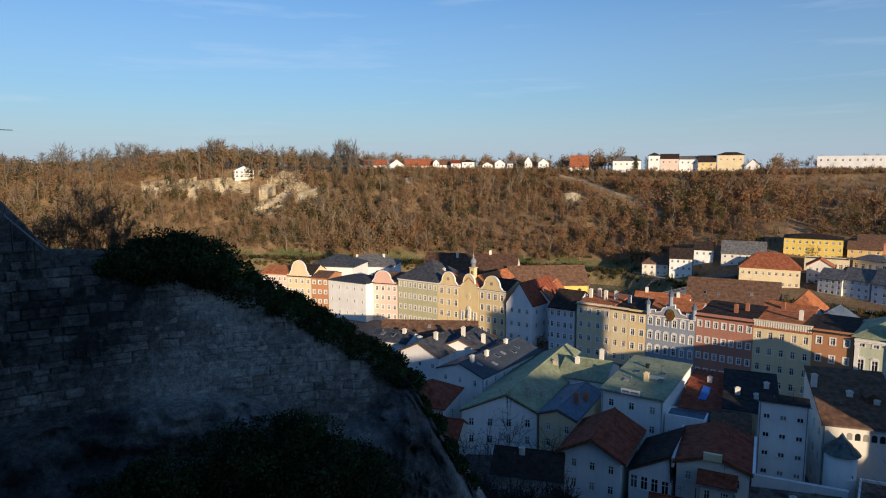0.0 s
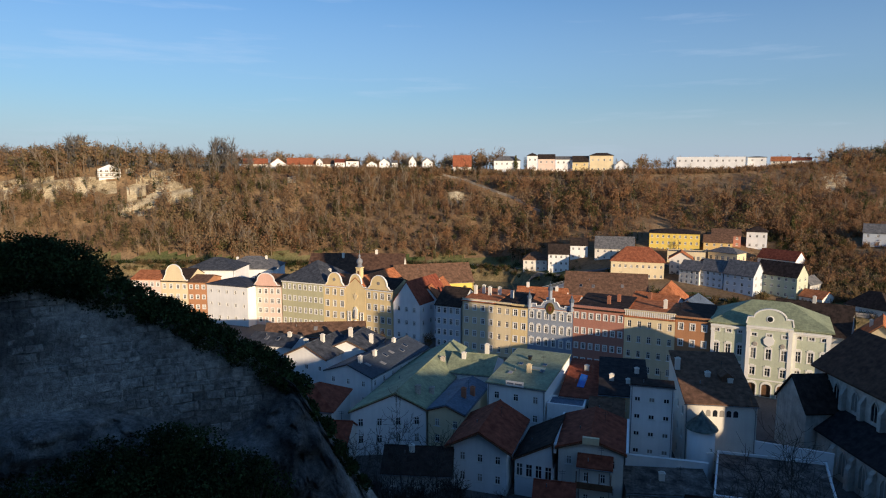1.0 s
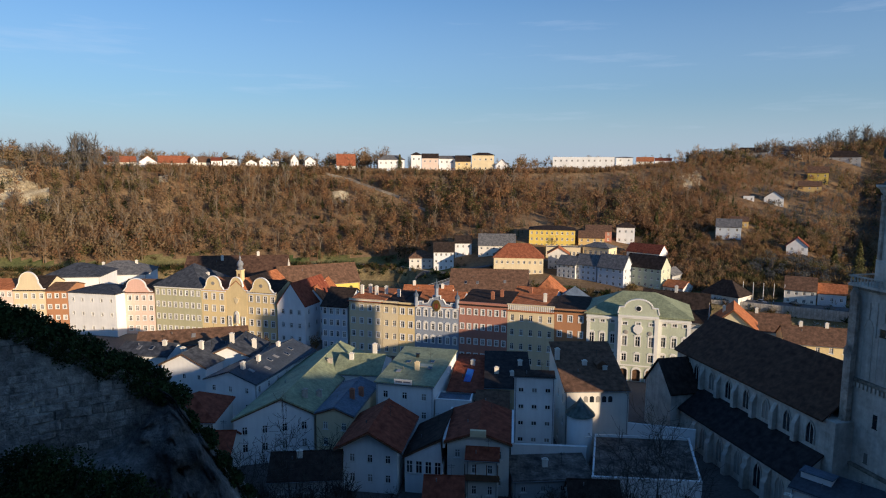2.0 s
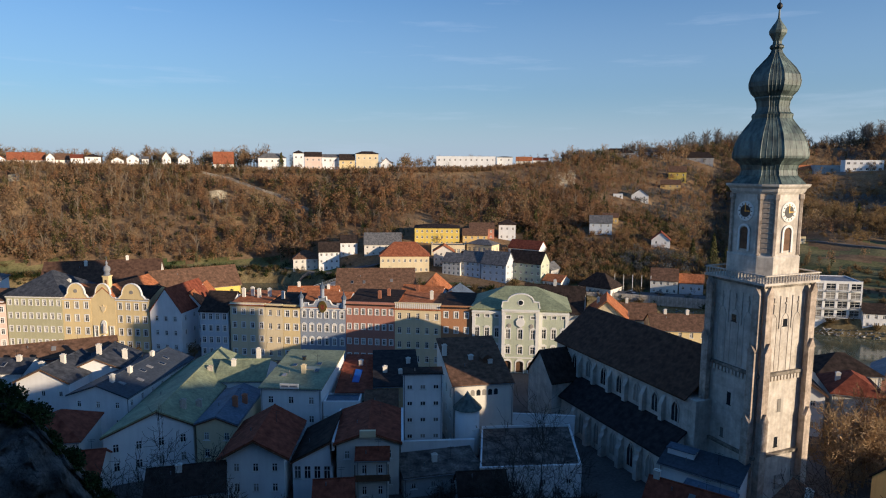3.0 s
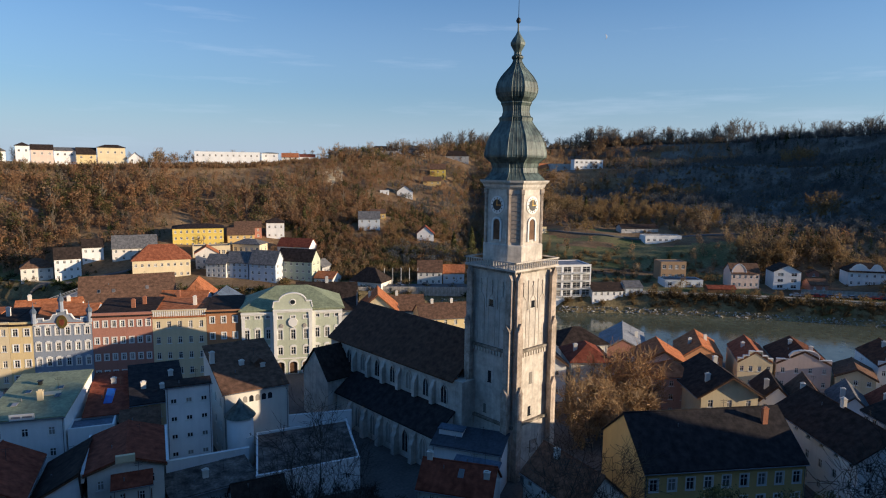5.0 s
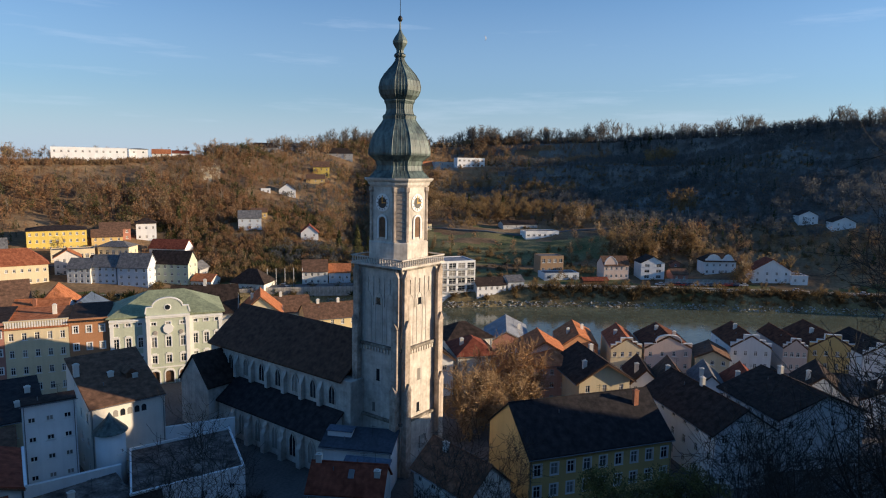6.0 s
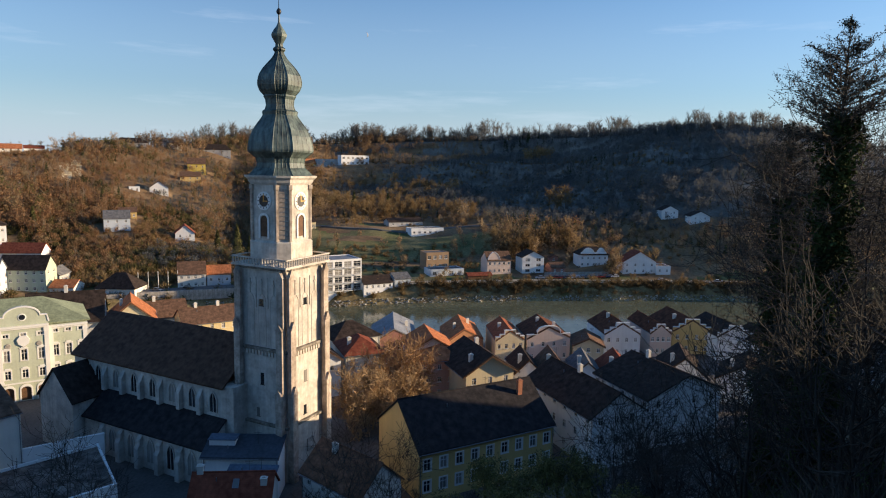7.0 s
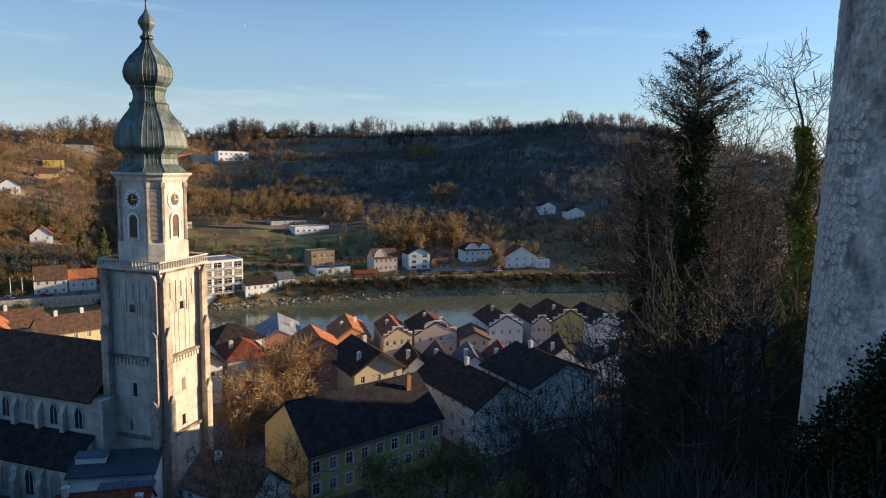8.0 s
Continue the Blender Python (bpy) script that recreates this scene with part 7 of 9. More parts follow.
def fuzz_template(rng, tufts=54, wide=0.24):
    """A winter crown of height 1: a few rounded lobes, each a loose skin of small twig tufts that face outwards, with fine tips on top."""
    v, f = [], []
    blade(v, f, np.zeros(3), (rng.normal(0, 0.05), rng.normal(0, 0.05), 1), 0.7, 0.03, rng)
    lobes = []
    for i in range(5):
        t = 2.4 * i + rng.uniform(-0.4, 0.4)
        h = rng.uniform(0.34, 0.60) if i else 0.68
        r = wide * (0.55 if i else 0.12)
        lobes.append((np.array([math.cos(t) * r, math.sin(t) * r, h]), wide * rng.uniform(0.52, 0.80), rng.uniform(0.17, 0.26)))
    for i in range(tufts):
        c, rx, rz = lobes[rng.integers(len(lobes))]
        d = rng.normal(size=3)
        d /= np.linalg.norm(d)
        p = c + d * np.array([rx, rx, rz]) * rng.uniform(0.7, 1.08)
        nrm = d + rng.normal(0, 0.45, 3) + np.array([0, 0, 0.2])
        u = np.cross(nrm, rng.normal(size=3))
        u /= np.linalg.norm(u)
        w = np.cross(nrm, u)
        w /= np.linalg.norm(w)
        k = rng.uniform(0.032, 0.066)
        o = len(v)
        v += [p + u * k, p - u * k * 0.5 + w * k * rng.uniform(0.5, 0.9), p - u * k * 0.5 - w * k * rng.uniform(0.5, 0.9)]
        f.append((o, o + 1, o + 2))
    for i in range(14):
        t, r = rng.uniform(0, 2 * math.pi), wide * rng.uniform(0.1, 0.9)
        blade(v, f, np.array([math.cos(t) * r, math.sin(t) * r, rng.uniform(0.3, 0.86) - 0.3 * r / wide]), np.array([math.cos(t) * 0.35, math.sin(t) * 0.35, 1.0]), rng.uniform(0.14, 0.28), 0.016, rng)
    return np.array(v), f


def trunk_template(rng):
    """A tall bare trunk of height 1 that forks into a few long upright limbs."""
    v, f = [], []
    lean = np.array([rng.normal(0, 0.04), rng.normal(0, 0.04), 1])
    blade(v, f, np.zeros(3), lean, 1.0, 0.042, rng)
    blade(v, f, np.zeros(3), lean, 1.0, 0.042, rng)
    for i in range(9):
        h = rng.uniform(0.35, 0.75)
        t = rng.uniform(0, 2 * math.pi)
        d = np.array([math.cos(t) * 0.45, math.sin(t) * 0.45, 1.0])
        blade(v, f, lean * h, d, rng.uniform(0.22, 0.42), 0.022, rng)
        for j in range(2):
            blade(v, f, lean * h + d * rng.uniform(0.08, 0.25), d + rng.normal(0, 0.35, 3), rng.uniform(0.12, 0.24), 0.014, rng)
    return np.array(v), f


def fir_template(rng, sprays=64):
    """A narrow evergreen of height 1."""
    v, f = [], []
    blade(v, f, np.zeros(3), (0, 0, 1), 0.95, 0.03, rng)
    for i in range(sprays):
        h = rng.uniform(0.1, 0.97) ** 0.8
        t = rng.uniform(0, 2 * math.pi)
        r = 0.19 * (1 - h) + 0.015
        p = np.array([math.cos(t) * r * 0.2, math.sin(t) * r * 0.2, h])
        blade(v, f, p, (math.cos(t), math.sin(t), rng.uniform(-0.5, 0.1)), r, 0.075 * (1.15 - h), rng)
    return np.array(v), f


def bush_template(rng, sprays=46):
    v, f = [], []
    for i in range(sprays):
        t = rng.uniform(0, 2 * math.pi)
        e = rng.uniform(0.2, 1.4)
        d = np.array([math.cos(t) * math.cos(e), math.sin(t) * math.cos(e), math.sin(e)])
        blade(v, f, d * rng.uniform(0, 0.55) * np.array([0.7, 0.7, 0.8]), d + rng.normal(0, 0.35, 3), rng.uniform(0.25, 0.5), rng.uniform(0.05, 0.10), rng)
    return np.array(v), f


def plant(name, templates, spots, material, label, category):
    """Many plants joined into one mesh: spots are (x, y, z, height, turn)."""
    rng = np.random.default_rng(11)
    spots = np.asarray(spots, float)
    pick = rng.integers(len(templates), size=len(spots))
    vs, fs, o = [], [], 0
    for t, (tv, tf) in enumerate(templates):
        s = spots[pick == t]
        if not len(s):
            continue
        c, n = np.cos(s[:, 4]), np.sin(s[:, 4])
        fat = rng.uniform(0.85, 1.25, len(s))
        x = (tv[None, :, 0] * c[:, None] - tv[None, :, 1] * n[:, None]) * (s[:, 3] * fat)[:, None] + s[:, 0][:, None]
        y = (tv[None, :, 0] * n[:, None] + tv[None, :, 1] * c[:, None]) * (s[:, 3] * fat)[:, None] + s[:, 1][:, None]
        z = tv[None, :, 2] * s[:, 3][:, None] + s[:, 2][:, None]
        vs.append(np.stack([x, y, z], -1).reshape(-1, 3))
        f = np.array(tf)[None] + (np.arange(len(s)) * len(tv))[:, None, None] + o
        fs.append(f.reshape(-1, 3))
        o += len(s) * len(tv)
    v, f = np.concatenate(vs), np.concatenate(fs)
    me = bpy.data.meshes.new(name)
    me.vertices.add(len(v))
    me.vertices.foreach_set("co", v.astype(np.float32).ravel())
    me.loops.add(len(f) * 3)
    me.loops.foreach_set("vertex_index", f.astype(np.int32).ravel())
    me.polygons.add(len(f))
    me.polygons.foreach_set("loop_start", np.arange(0, len(f) * 3, 3, dtype=np.int32))
    me.update(calc_edges=True)
    me.materials.append(material)
    return tagged(new(name, me), label, category, kind="stuff")


def grow_woods():
    rng = np.random.default_rng(3)
    n = 23000
    a = np.where(rng.random(n) < 0.3, rng.uniform(38, 100, n), rng.uniform(-42, 110, n))
    bank, crest, flat = (np.interp(a, AZ, row) for row in (FAR_BANK, CREST, FLAT))
    u = rng.uniform(0, 1, n)
    lo, hi = bank + flat + 2, crest + 45
    d = np.sqrt(lo ** 2 + u * (hi ** 2 - lo ** 2))
    x, y = d * np.sin(np.radians(a)), d * np.cos(np.radians(a))
    z = land(x, y)
    s = (d - bank) / (crest - bank)
    keep = (cliffs(a, d) < 0.40) | (rng.random(n) < 0.20)
    # village, meadows and gardens stay open
    keep &= ~((a > 19) & (a < 40.5) & (d < bank + 48))
    keep &= ~((a > 6) & (a < 19.5) & (d < bank + 12))
    keep &= ~((a > 41) & (a < 54) & (d < bank + 20))
    open_field = (a > 57) & (a < 76) & (d < 400)
    keep &= ~(open_field & (rng.random(n) < 0.9))
    keep &= ~((a > 76) & (a < 92) & (d < bank + 46) & (rng.random(n) < 0.85))
    # the plateau behind the edge carries gardens and houses
    keep &= ~((a > -5) & (a < 41) & (d > crest - 3) & (rng.random(n) < 0.88))
    keep &= ~((d > crest + 8) & (rng.random(n) < 0.35))
    keep &= ~((a > 59) & (a < 72) & (s > 0.52) & (s < 0.72) & (rng.random(n) < 0.55))
    for cx, cy, cr in CLEARINGS:
        keep &= (x - cx) ** 2 + (y - cy) ** 2 > cr * cr
    x, y, z, a, s, d, bank = (q[keep] for q in (x, y, z, a, s, d, bank))
    n = len(x)
    tall = rng.uniform(6.0, 11.5, n) * np.where(s < 0.12, 0.6, 1.0) * np.where((a > 38) & (a < 50), 0.72, 1.0) * np.where((s > 0.84) & (s < 1.02) & (a > -4) & (a < 40), np.where(a < 28, 0.85, 0.75), 1.0)
    tall *= np.where((a < -6) & (s > 0.8), rng.uniform(1.0, 1.75, n), 1.0) * np.where((a < 40) & (s > 0.1) & (s < 0.8), rng.uniform(0.95, 1.35, n), 1.0) * np.where((a > 41) & (s > 0.93), 1.2, 1.0)
    tall *= 0.85 + 0.3 * np.sin(x * 0.03) * np.cos(y * 0.04)
    patch = np.sin(x * 0.031 + 2) * np.cos(y * 0.043 + a * 0.2) + 0.5 * np.sin(x * 0.09)
    ever = rng.random(n) < np.where(patch > 0.75, 0.34, 0.05)
    ever |= (a > 45) & (a < 50) & (s < 0.3) & (rng.random(n) < 0.3)
    spots = np.stack([x, y, z - 0.3, tall, rng.uniform(0, 6.283, n)], -1)
    bare = [fuzz_template(np.random.default_rng(i), 72, 0.18 + 0.015 * i) for i in range(10)] + [bare_template(np.random.default_rng(i), sprays=60) for i in range(2)]
    firs = [fir_template(np.random.default_rng(40 + i)) for i in range(4)]
    # far hill trees that take the tone for shade and haze
    set_apart = ~ever & (a > 68 + 8 * np.sin(d * 0.02)) & (d > 400)
    plant("beech_wood", bare, spots[set_apart], WOOD_SHADE, "leafless wood on the far hill, coloured for shade and haze", "woods")
    dun = ~ever & ~set_apart & (rng.random(n) < np.where(np.sin(x * 0.05 + 1) * np.sin(y * 0.037) + 0.4 * np.sin(x * 0.13) > 0.35, 0.42, 0.10)) & (a < 58)
    set_apart |= dun
    plant("woodland", bare, spots[dun], WOOD_OLIVE, "dun and olive brown winter wood on the valley slopes", "woods")
    trunks = (a < 42) & (s > 0.06) & (s < 0.92) & (rng.random(n) < np.where(a < 8, 0.22, 0.07))
    tall_spots = spots[trunks] * np.array([1, 1, 1, 1.25, 1]) + np.array([1.5, -1.5, 0, 0, 0])
    plant("bare_trunks", [trunk_template(np.random.default_rng(300 + i)) for i in range(8)], tall_spots, WOOD_PALE, "tall pale bare trunks standing in the winter wood", "trees")
    rust = rng.random(n) < np.interp(a + 4 * np.sin(s * 9), [-30, -8, 6, 14, 40, 46, 60], [0.02, 0.12, 0.40, 0.82, 0.82, 0.5, 0.12])
    plant("woodland", bare, spots[~ever & ~set_apart & ~rust], WOOD_BROWN, "leafless brown winter wood on the valley slopes", "woods")
    plant("woodland", bare, spots[~ever & ~set_apart & rust], WOOD_RUST, "rust brown winter wood on the sunlit slope", "woods")
    plant("evergreens", firs, spots[ever], WOOD_GREEN, "scattered dark green conifers in the winter wood", "conifers")
    # a dense fringe of taller trees along the wooded crest
    m = 1500
    a = np.concatenate([rng.uniform(41, 112, m), rng.uniform(-42, -6, m // 3)])
    crest = np.interp(a, AZ, CREST)
    d = crest + rng.uniform(-14, 26, len(a))
    x, y = d * np.sin(np.radians(a)), d * np.cos(np.radians(a))
    keep = np.ones(len(a), bool)
    for cx, cy, cr in CLEARINGS:
        keep &= (x - cx) ** 2 + (y - cy) ** 2 > cr * cr
    x, y, a = x[keep], y[keep], a[keep]
    tall = rng.uniform(9, 20, len(x)) * np.where((a > 40) & (a < 50), 0.62, 1.0) * (1 + 0.30 * np.sin(a * 0.9) * np.sin(a * 0.23)) * np.where(np.sin(a * 2.3) + np.sin(a * 5.1 + 1) > 0.9, 0.55, 1.0)
    tall *= np.where((a > 50) & (a < 80), 1.15, 1.0)
    fringe = np.stack([x, y, land(x, y) - 1.5, tall, rng.uniform(0, 6.283, len(x))], -1)
    broad = [bare_template(np.random.default_rng(20 + i), sprays=85, low=0.3) for i in range(5)]
    plant("crest_trees", broad + [trunk_template(np.random.default_rng(320 + i)) for i in range(4)], fringe, WOOD_GREY, "fringe of leafless trees along the valley crest", "trees")
    # brushwood under the crest trees
    m = 900
    a = np.concatenate([rng.uniform(41, 104, m), rng.uniform(-42, -4, m // 3)])
    d = np.interp(a, AZ, CREST) + rng.uniform(-8, 14, len(a))
    x, y = d * np.sin(np.radians(a)), d * np.cos(np.radians(a))
    keep = np.ones(len(a), bool)
    for cx, cy, cr in CLEARINGS:
        keep &= (x - cx) ** 2 + (y - cy) ** 2 > cr * cr
    x, y = x[keep], y[keep]
    spots = np.stack([x, y, land(x, y) - 1.0, rng.uniform(3.0, 8.0, len(x)), rng.uniform(0, 6.28, len(x))], -1)
    plant("crest_brush", [bush_template(np.random.default_rng(60 + i), 70) for i in range(5)], spots, WOOD_SHADE, "brushwood under the trees of the valley crest", "bushes")
    # shrubs before the houses on the edge of the plateau
    m = 620
    a = np.concatenate([rng.uniform(-4, 10.5, m), rng.uniform(10.5, 40, m)])
    d = np.interp(a, AZ, CREST) + rng.uniform(-7, 0, len(a))
    x, y = d * np.sin(np.radians(a)), d * np.cos(np.radians(a))
    spots = np.stack([x, y, land(x, y) - 0.5, np.where(a < 10.5, rng.uniform(4.0, 6.8, len(a)), rng.uniform(3.2, 5.4, len(a))), rng.uniform(0, 6.28, len(a))], -1)
    plant("edge_shrubs", [bush_template(np.random.default_rng(90 + i), 60) for i in range(5)], spots, WOOD_BROWN, "brown shrubs along the edge of the plateau", "bushes")
    # clumps of garden trees behind the edge of the plateau
    spots = []
    for a0, a1, count, dist, top in ((-9, -3.8, 60, 502, 68.5), (-4, -1.2, 30, 502, 66.5), (-0.9, 2.1, 34, 500, 66.0), (-1, 11, 70, 520, 64.0), (3.4, 4.8, 18, 500, 67.5), (5.4, 6.2, 8, 494, 68.5), (5.8, 8.4, 30, 496, 67.0), (10.2, 12.8, 24, 505, 67.5), (12.4, 15.4, 36, 498, 70.5),
                                     (23.4, 24.4, 6, 520, 66.5), (27.0, 29.0, 16, 480, 65.5), (30.8, 36.7, 30, 530, 64.5), (38.1, 39.2, 8, 530, 65.5), (40.6, 43.8, 14, 540, 65.0), (43.8, 45.6, 10, 560, 72.0), (46.2, 51.2, 36, 600, 80.0)):
        for k in range(count):
            q, r = rng.uniform(a0, a1), dist + rng.uniform(-6, 14)
            px, py = r * math.sin(math.radians(q)), r * math.cos(math.radians(q))
            pz = float(land(px, py))
            spots.append((px, py, pz - 0.5, (top - pz) * rng.uniform(0.6, 1.05), rng.uniform(0, 6.28)))
    for k in range(230):
        q = rng.uniform(-9, 43)
        r = float(np.interp(q, AZ, CREST)) + rng.uniform(14, 60)
        px, py = r * math.sin(math.radians(q)), r * math.cos(math.radians(q))
        if all((px - cx) ** 2 + (py - cy) ** 2 > cr * cr for cx, cy, cr in CLEARINGS):
            spots.append((px, py, float(land(px, py)) - 0.5, rng.uniform(6, 13.5) * (1.15 if q < 12 else 0.85), rng.uniform(0, 6.28)))
    plant("garden_trees", broad + bare[:4], spots, WOOD_BROWN, "leafless garden trees behind the edge of the plateau", "trees")
    # round shrubs and small trees in front of the houses on the edge
    spots = []
    for k in range(300):
        q = rng.uniform(-8, 41)
        r = float(np.interp(q, AZ, CREST)) + rng.uniform(-9, -1)
        px, py = r * math.sin(math.radians(q)), r * math.cos(math.radians(q))
        spots.append((px, py, float(land(px, py)) - 0.6, rng.uniform(3.0, 8.5) * (1.1 if q < 13 else 0.62), rng.uniform(0, 6.28)))
    plant("edge_trees", bare[:8], spots, WOOD_BROWN, "small brown trees along the edge of the plateau", "trees")
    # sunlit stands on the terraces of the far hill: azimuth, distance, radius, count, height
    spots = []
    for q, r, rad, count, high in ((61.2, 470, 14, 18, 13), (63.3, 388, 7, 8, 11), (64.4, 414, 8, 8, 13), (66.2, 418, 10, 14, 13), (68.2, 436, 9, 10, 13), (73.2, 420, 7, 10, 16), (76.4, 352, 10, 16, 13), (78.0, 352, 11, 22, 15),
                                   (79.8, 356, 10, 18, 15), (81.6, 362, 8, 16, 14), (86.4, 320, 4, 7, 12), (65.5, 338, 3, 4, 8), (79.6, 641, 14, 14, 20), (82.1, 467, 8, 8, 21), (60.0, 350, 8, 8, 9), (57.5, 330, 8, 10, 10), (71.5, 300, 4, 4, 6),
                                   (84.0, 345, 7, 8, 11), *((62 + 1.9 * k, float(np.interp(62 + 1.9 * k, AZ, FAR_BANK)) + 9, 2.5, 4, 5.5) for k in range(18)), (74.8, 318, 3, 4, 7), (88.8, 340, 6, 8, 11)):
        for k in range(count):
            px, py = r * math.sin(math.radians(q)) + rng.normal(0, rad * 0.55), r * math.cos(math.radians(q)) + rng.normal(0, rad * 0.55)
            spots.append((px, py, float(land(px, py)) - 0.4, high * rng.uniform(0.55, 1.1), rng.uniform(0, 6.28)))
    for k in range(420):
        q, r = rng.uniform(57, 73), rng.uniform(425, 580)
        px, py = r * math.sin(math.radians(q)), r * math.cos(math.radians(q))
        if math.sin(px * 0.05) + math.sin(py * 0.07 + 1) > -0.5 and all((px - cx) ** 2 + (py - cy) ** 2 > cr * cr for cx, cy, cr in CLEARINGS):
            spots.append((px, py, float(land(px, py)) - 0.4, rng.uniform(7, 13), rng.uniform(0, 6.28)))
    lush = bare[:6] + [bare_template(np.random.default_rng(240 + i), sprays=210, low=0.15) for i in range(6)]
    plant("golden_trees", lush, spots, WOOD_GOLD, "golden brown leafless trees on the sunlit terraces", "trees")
    # dense low growth on the terrace slopes
    m = 2400
    a = rng.uniform(58, 92, m)
    d = rng.uniform(330, 640, m)
    x, y = d * np.sin(np.radians(a)), d * np.cos(np.radians(a))
    band = np.sin(d * 0.055 + a * 0.05) + 0.5 * np.sin(a * 0.8 + d * 0.02)
    keep = (band > -0.1) | (d > 460)
    for cx, cy, cr in CLEARINGS:
        keep &= (x - cx) ** 2 + (y - cy) ** 2 > (cr - 1) ** 2
    x, y = x[keep], y[keep]
    spots = np.stack([x, y, land(x, y) - 0.2, rng.uniform(1.5, 4.5, len(x)), rng.uniform(0, 6.28, len(x))], -1)
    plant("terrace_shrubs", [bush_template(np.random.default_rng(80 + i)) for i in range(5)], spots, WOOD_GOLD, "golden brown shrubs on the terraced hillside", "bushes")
    # thick brush on the slopes above the river road
    m = 2600
    a = rng.uniform(37, 58, m)
    d = np.interp(a, AZ, FAR_BANK) + rng.uniform(10, 150, m)
    x, y = d * np.sin(np.radians(a)), d * np.cos(np.radians(a))
    keep = np.ones(m, bool)
    for cx, cy, cr in CLEARINGS:
        keep &= (x - cx) ** 2 + (y - cy) ** 2 > (cr - 1.5) ** 2
    x, y = x[keep], y[keep]
    spots = np.stack([x, y, land(x, y) - 0.3, rng.uniform(2.0, 6.0, len(x)), rng.uniform(0, 6.28, len(x))], -1)
    thick = [bush_template(np.random.default_rng(100 + i), 60) for i in range(5)]
    olive = (np.sin(x * 0.09) + np.cos(y * 0.11 + x * 0.03) > 0.5)
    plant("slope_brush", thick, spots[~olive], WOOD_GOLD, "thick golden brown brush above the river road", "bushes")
    plant("slope_brush", thick, spots[olive], WOOD_OLIVE, "olive green brush above the river road", "bushes")
    # low brush that covers the spur and the gully round the scattered houses
    m = 3400
    a = rng.uniform(38, 59, m)
    d = np.interp(a, AZ, FAR_BANK) + rng.uniform(40, 330, m)
    x, y = d * np.sin(np.radians(a)), d * np.cos(np.radians(a))
    keep = d < np.interp(a, AZ, CREST) - 4
    for cx, cy, cr in CLEARINGS:
        keep &= (x - cx) ** 2 + (y - cy) ** 2 > (cr * 0.45) ** 2
    x, y, a = x[keep], y[keep], a[keep]
    spots = np.stack([x, y, land(x, y) - 0.3, rng.uniform(1.6, 4.2, len(x)), rng.uniform(0, 6.28, len(x))], -1)
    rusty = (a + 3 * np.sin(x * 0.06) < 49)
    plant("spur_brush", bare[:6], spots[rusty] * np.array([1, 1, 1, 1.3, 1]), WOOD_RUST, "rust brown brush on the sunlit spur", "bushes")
    # the gully's shade is put into the brush by the same darker tone
    plant("gully_brush", bare[:6], spots[~rusty] * np.array([1, 1, 1, 1.6, 1]), WOOD_SHADE, "dark leafless brush in the gully", "bushes")
    # scrub along the far bank and in the open gardens
    m = 3600
    a = rng.uniform(-30, 100, m)
    bank = np.interp(a, AZ, FAR_BANK)
    d = bank + np.where(rng.random(m) < 0.62, rng.uniform(3.5, 10, m), rng.uniform(14, 90, m))
    x, y = d * np.sin(np.radians(a)), d * np.cos(np.radians(a))
    keep = np.ones(m, bool)
    for cx, cy, cr in CLEARINGS:
        keep &= (x - cx) ** 2 + (y - cy) ** 2 > (cr - 2) ** 2
    x, y = x[keep], y[keep]
    spots = np.stack([x, y, land(x, y) - 0.2, rng.uniform(1.6, 4.6, len(x)), rng.uniform(0, 6.28, len(x))], -1)
    bushes = [bush_template(np.random.default_rng(70 + i)) for i in range(5)]
    aa = np.degrees(np.arctan2(spots[:, 0], spots[:, 1]))
    green = (rng.random(len(spots)) < 0.5) & (aa < 57)
    plant("scrub", bushes, spots[~green], WOOD_AUTUMN, "yellow brown scrub on the river bank and gardens", "bushes")
    plant("hedges", bushes, spots[green], WOOD_GREEN, "dark green bushes in gardens across the river", "bushes")


grow_woods()
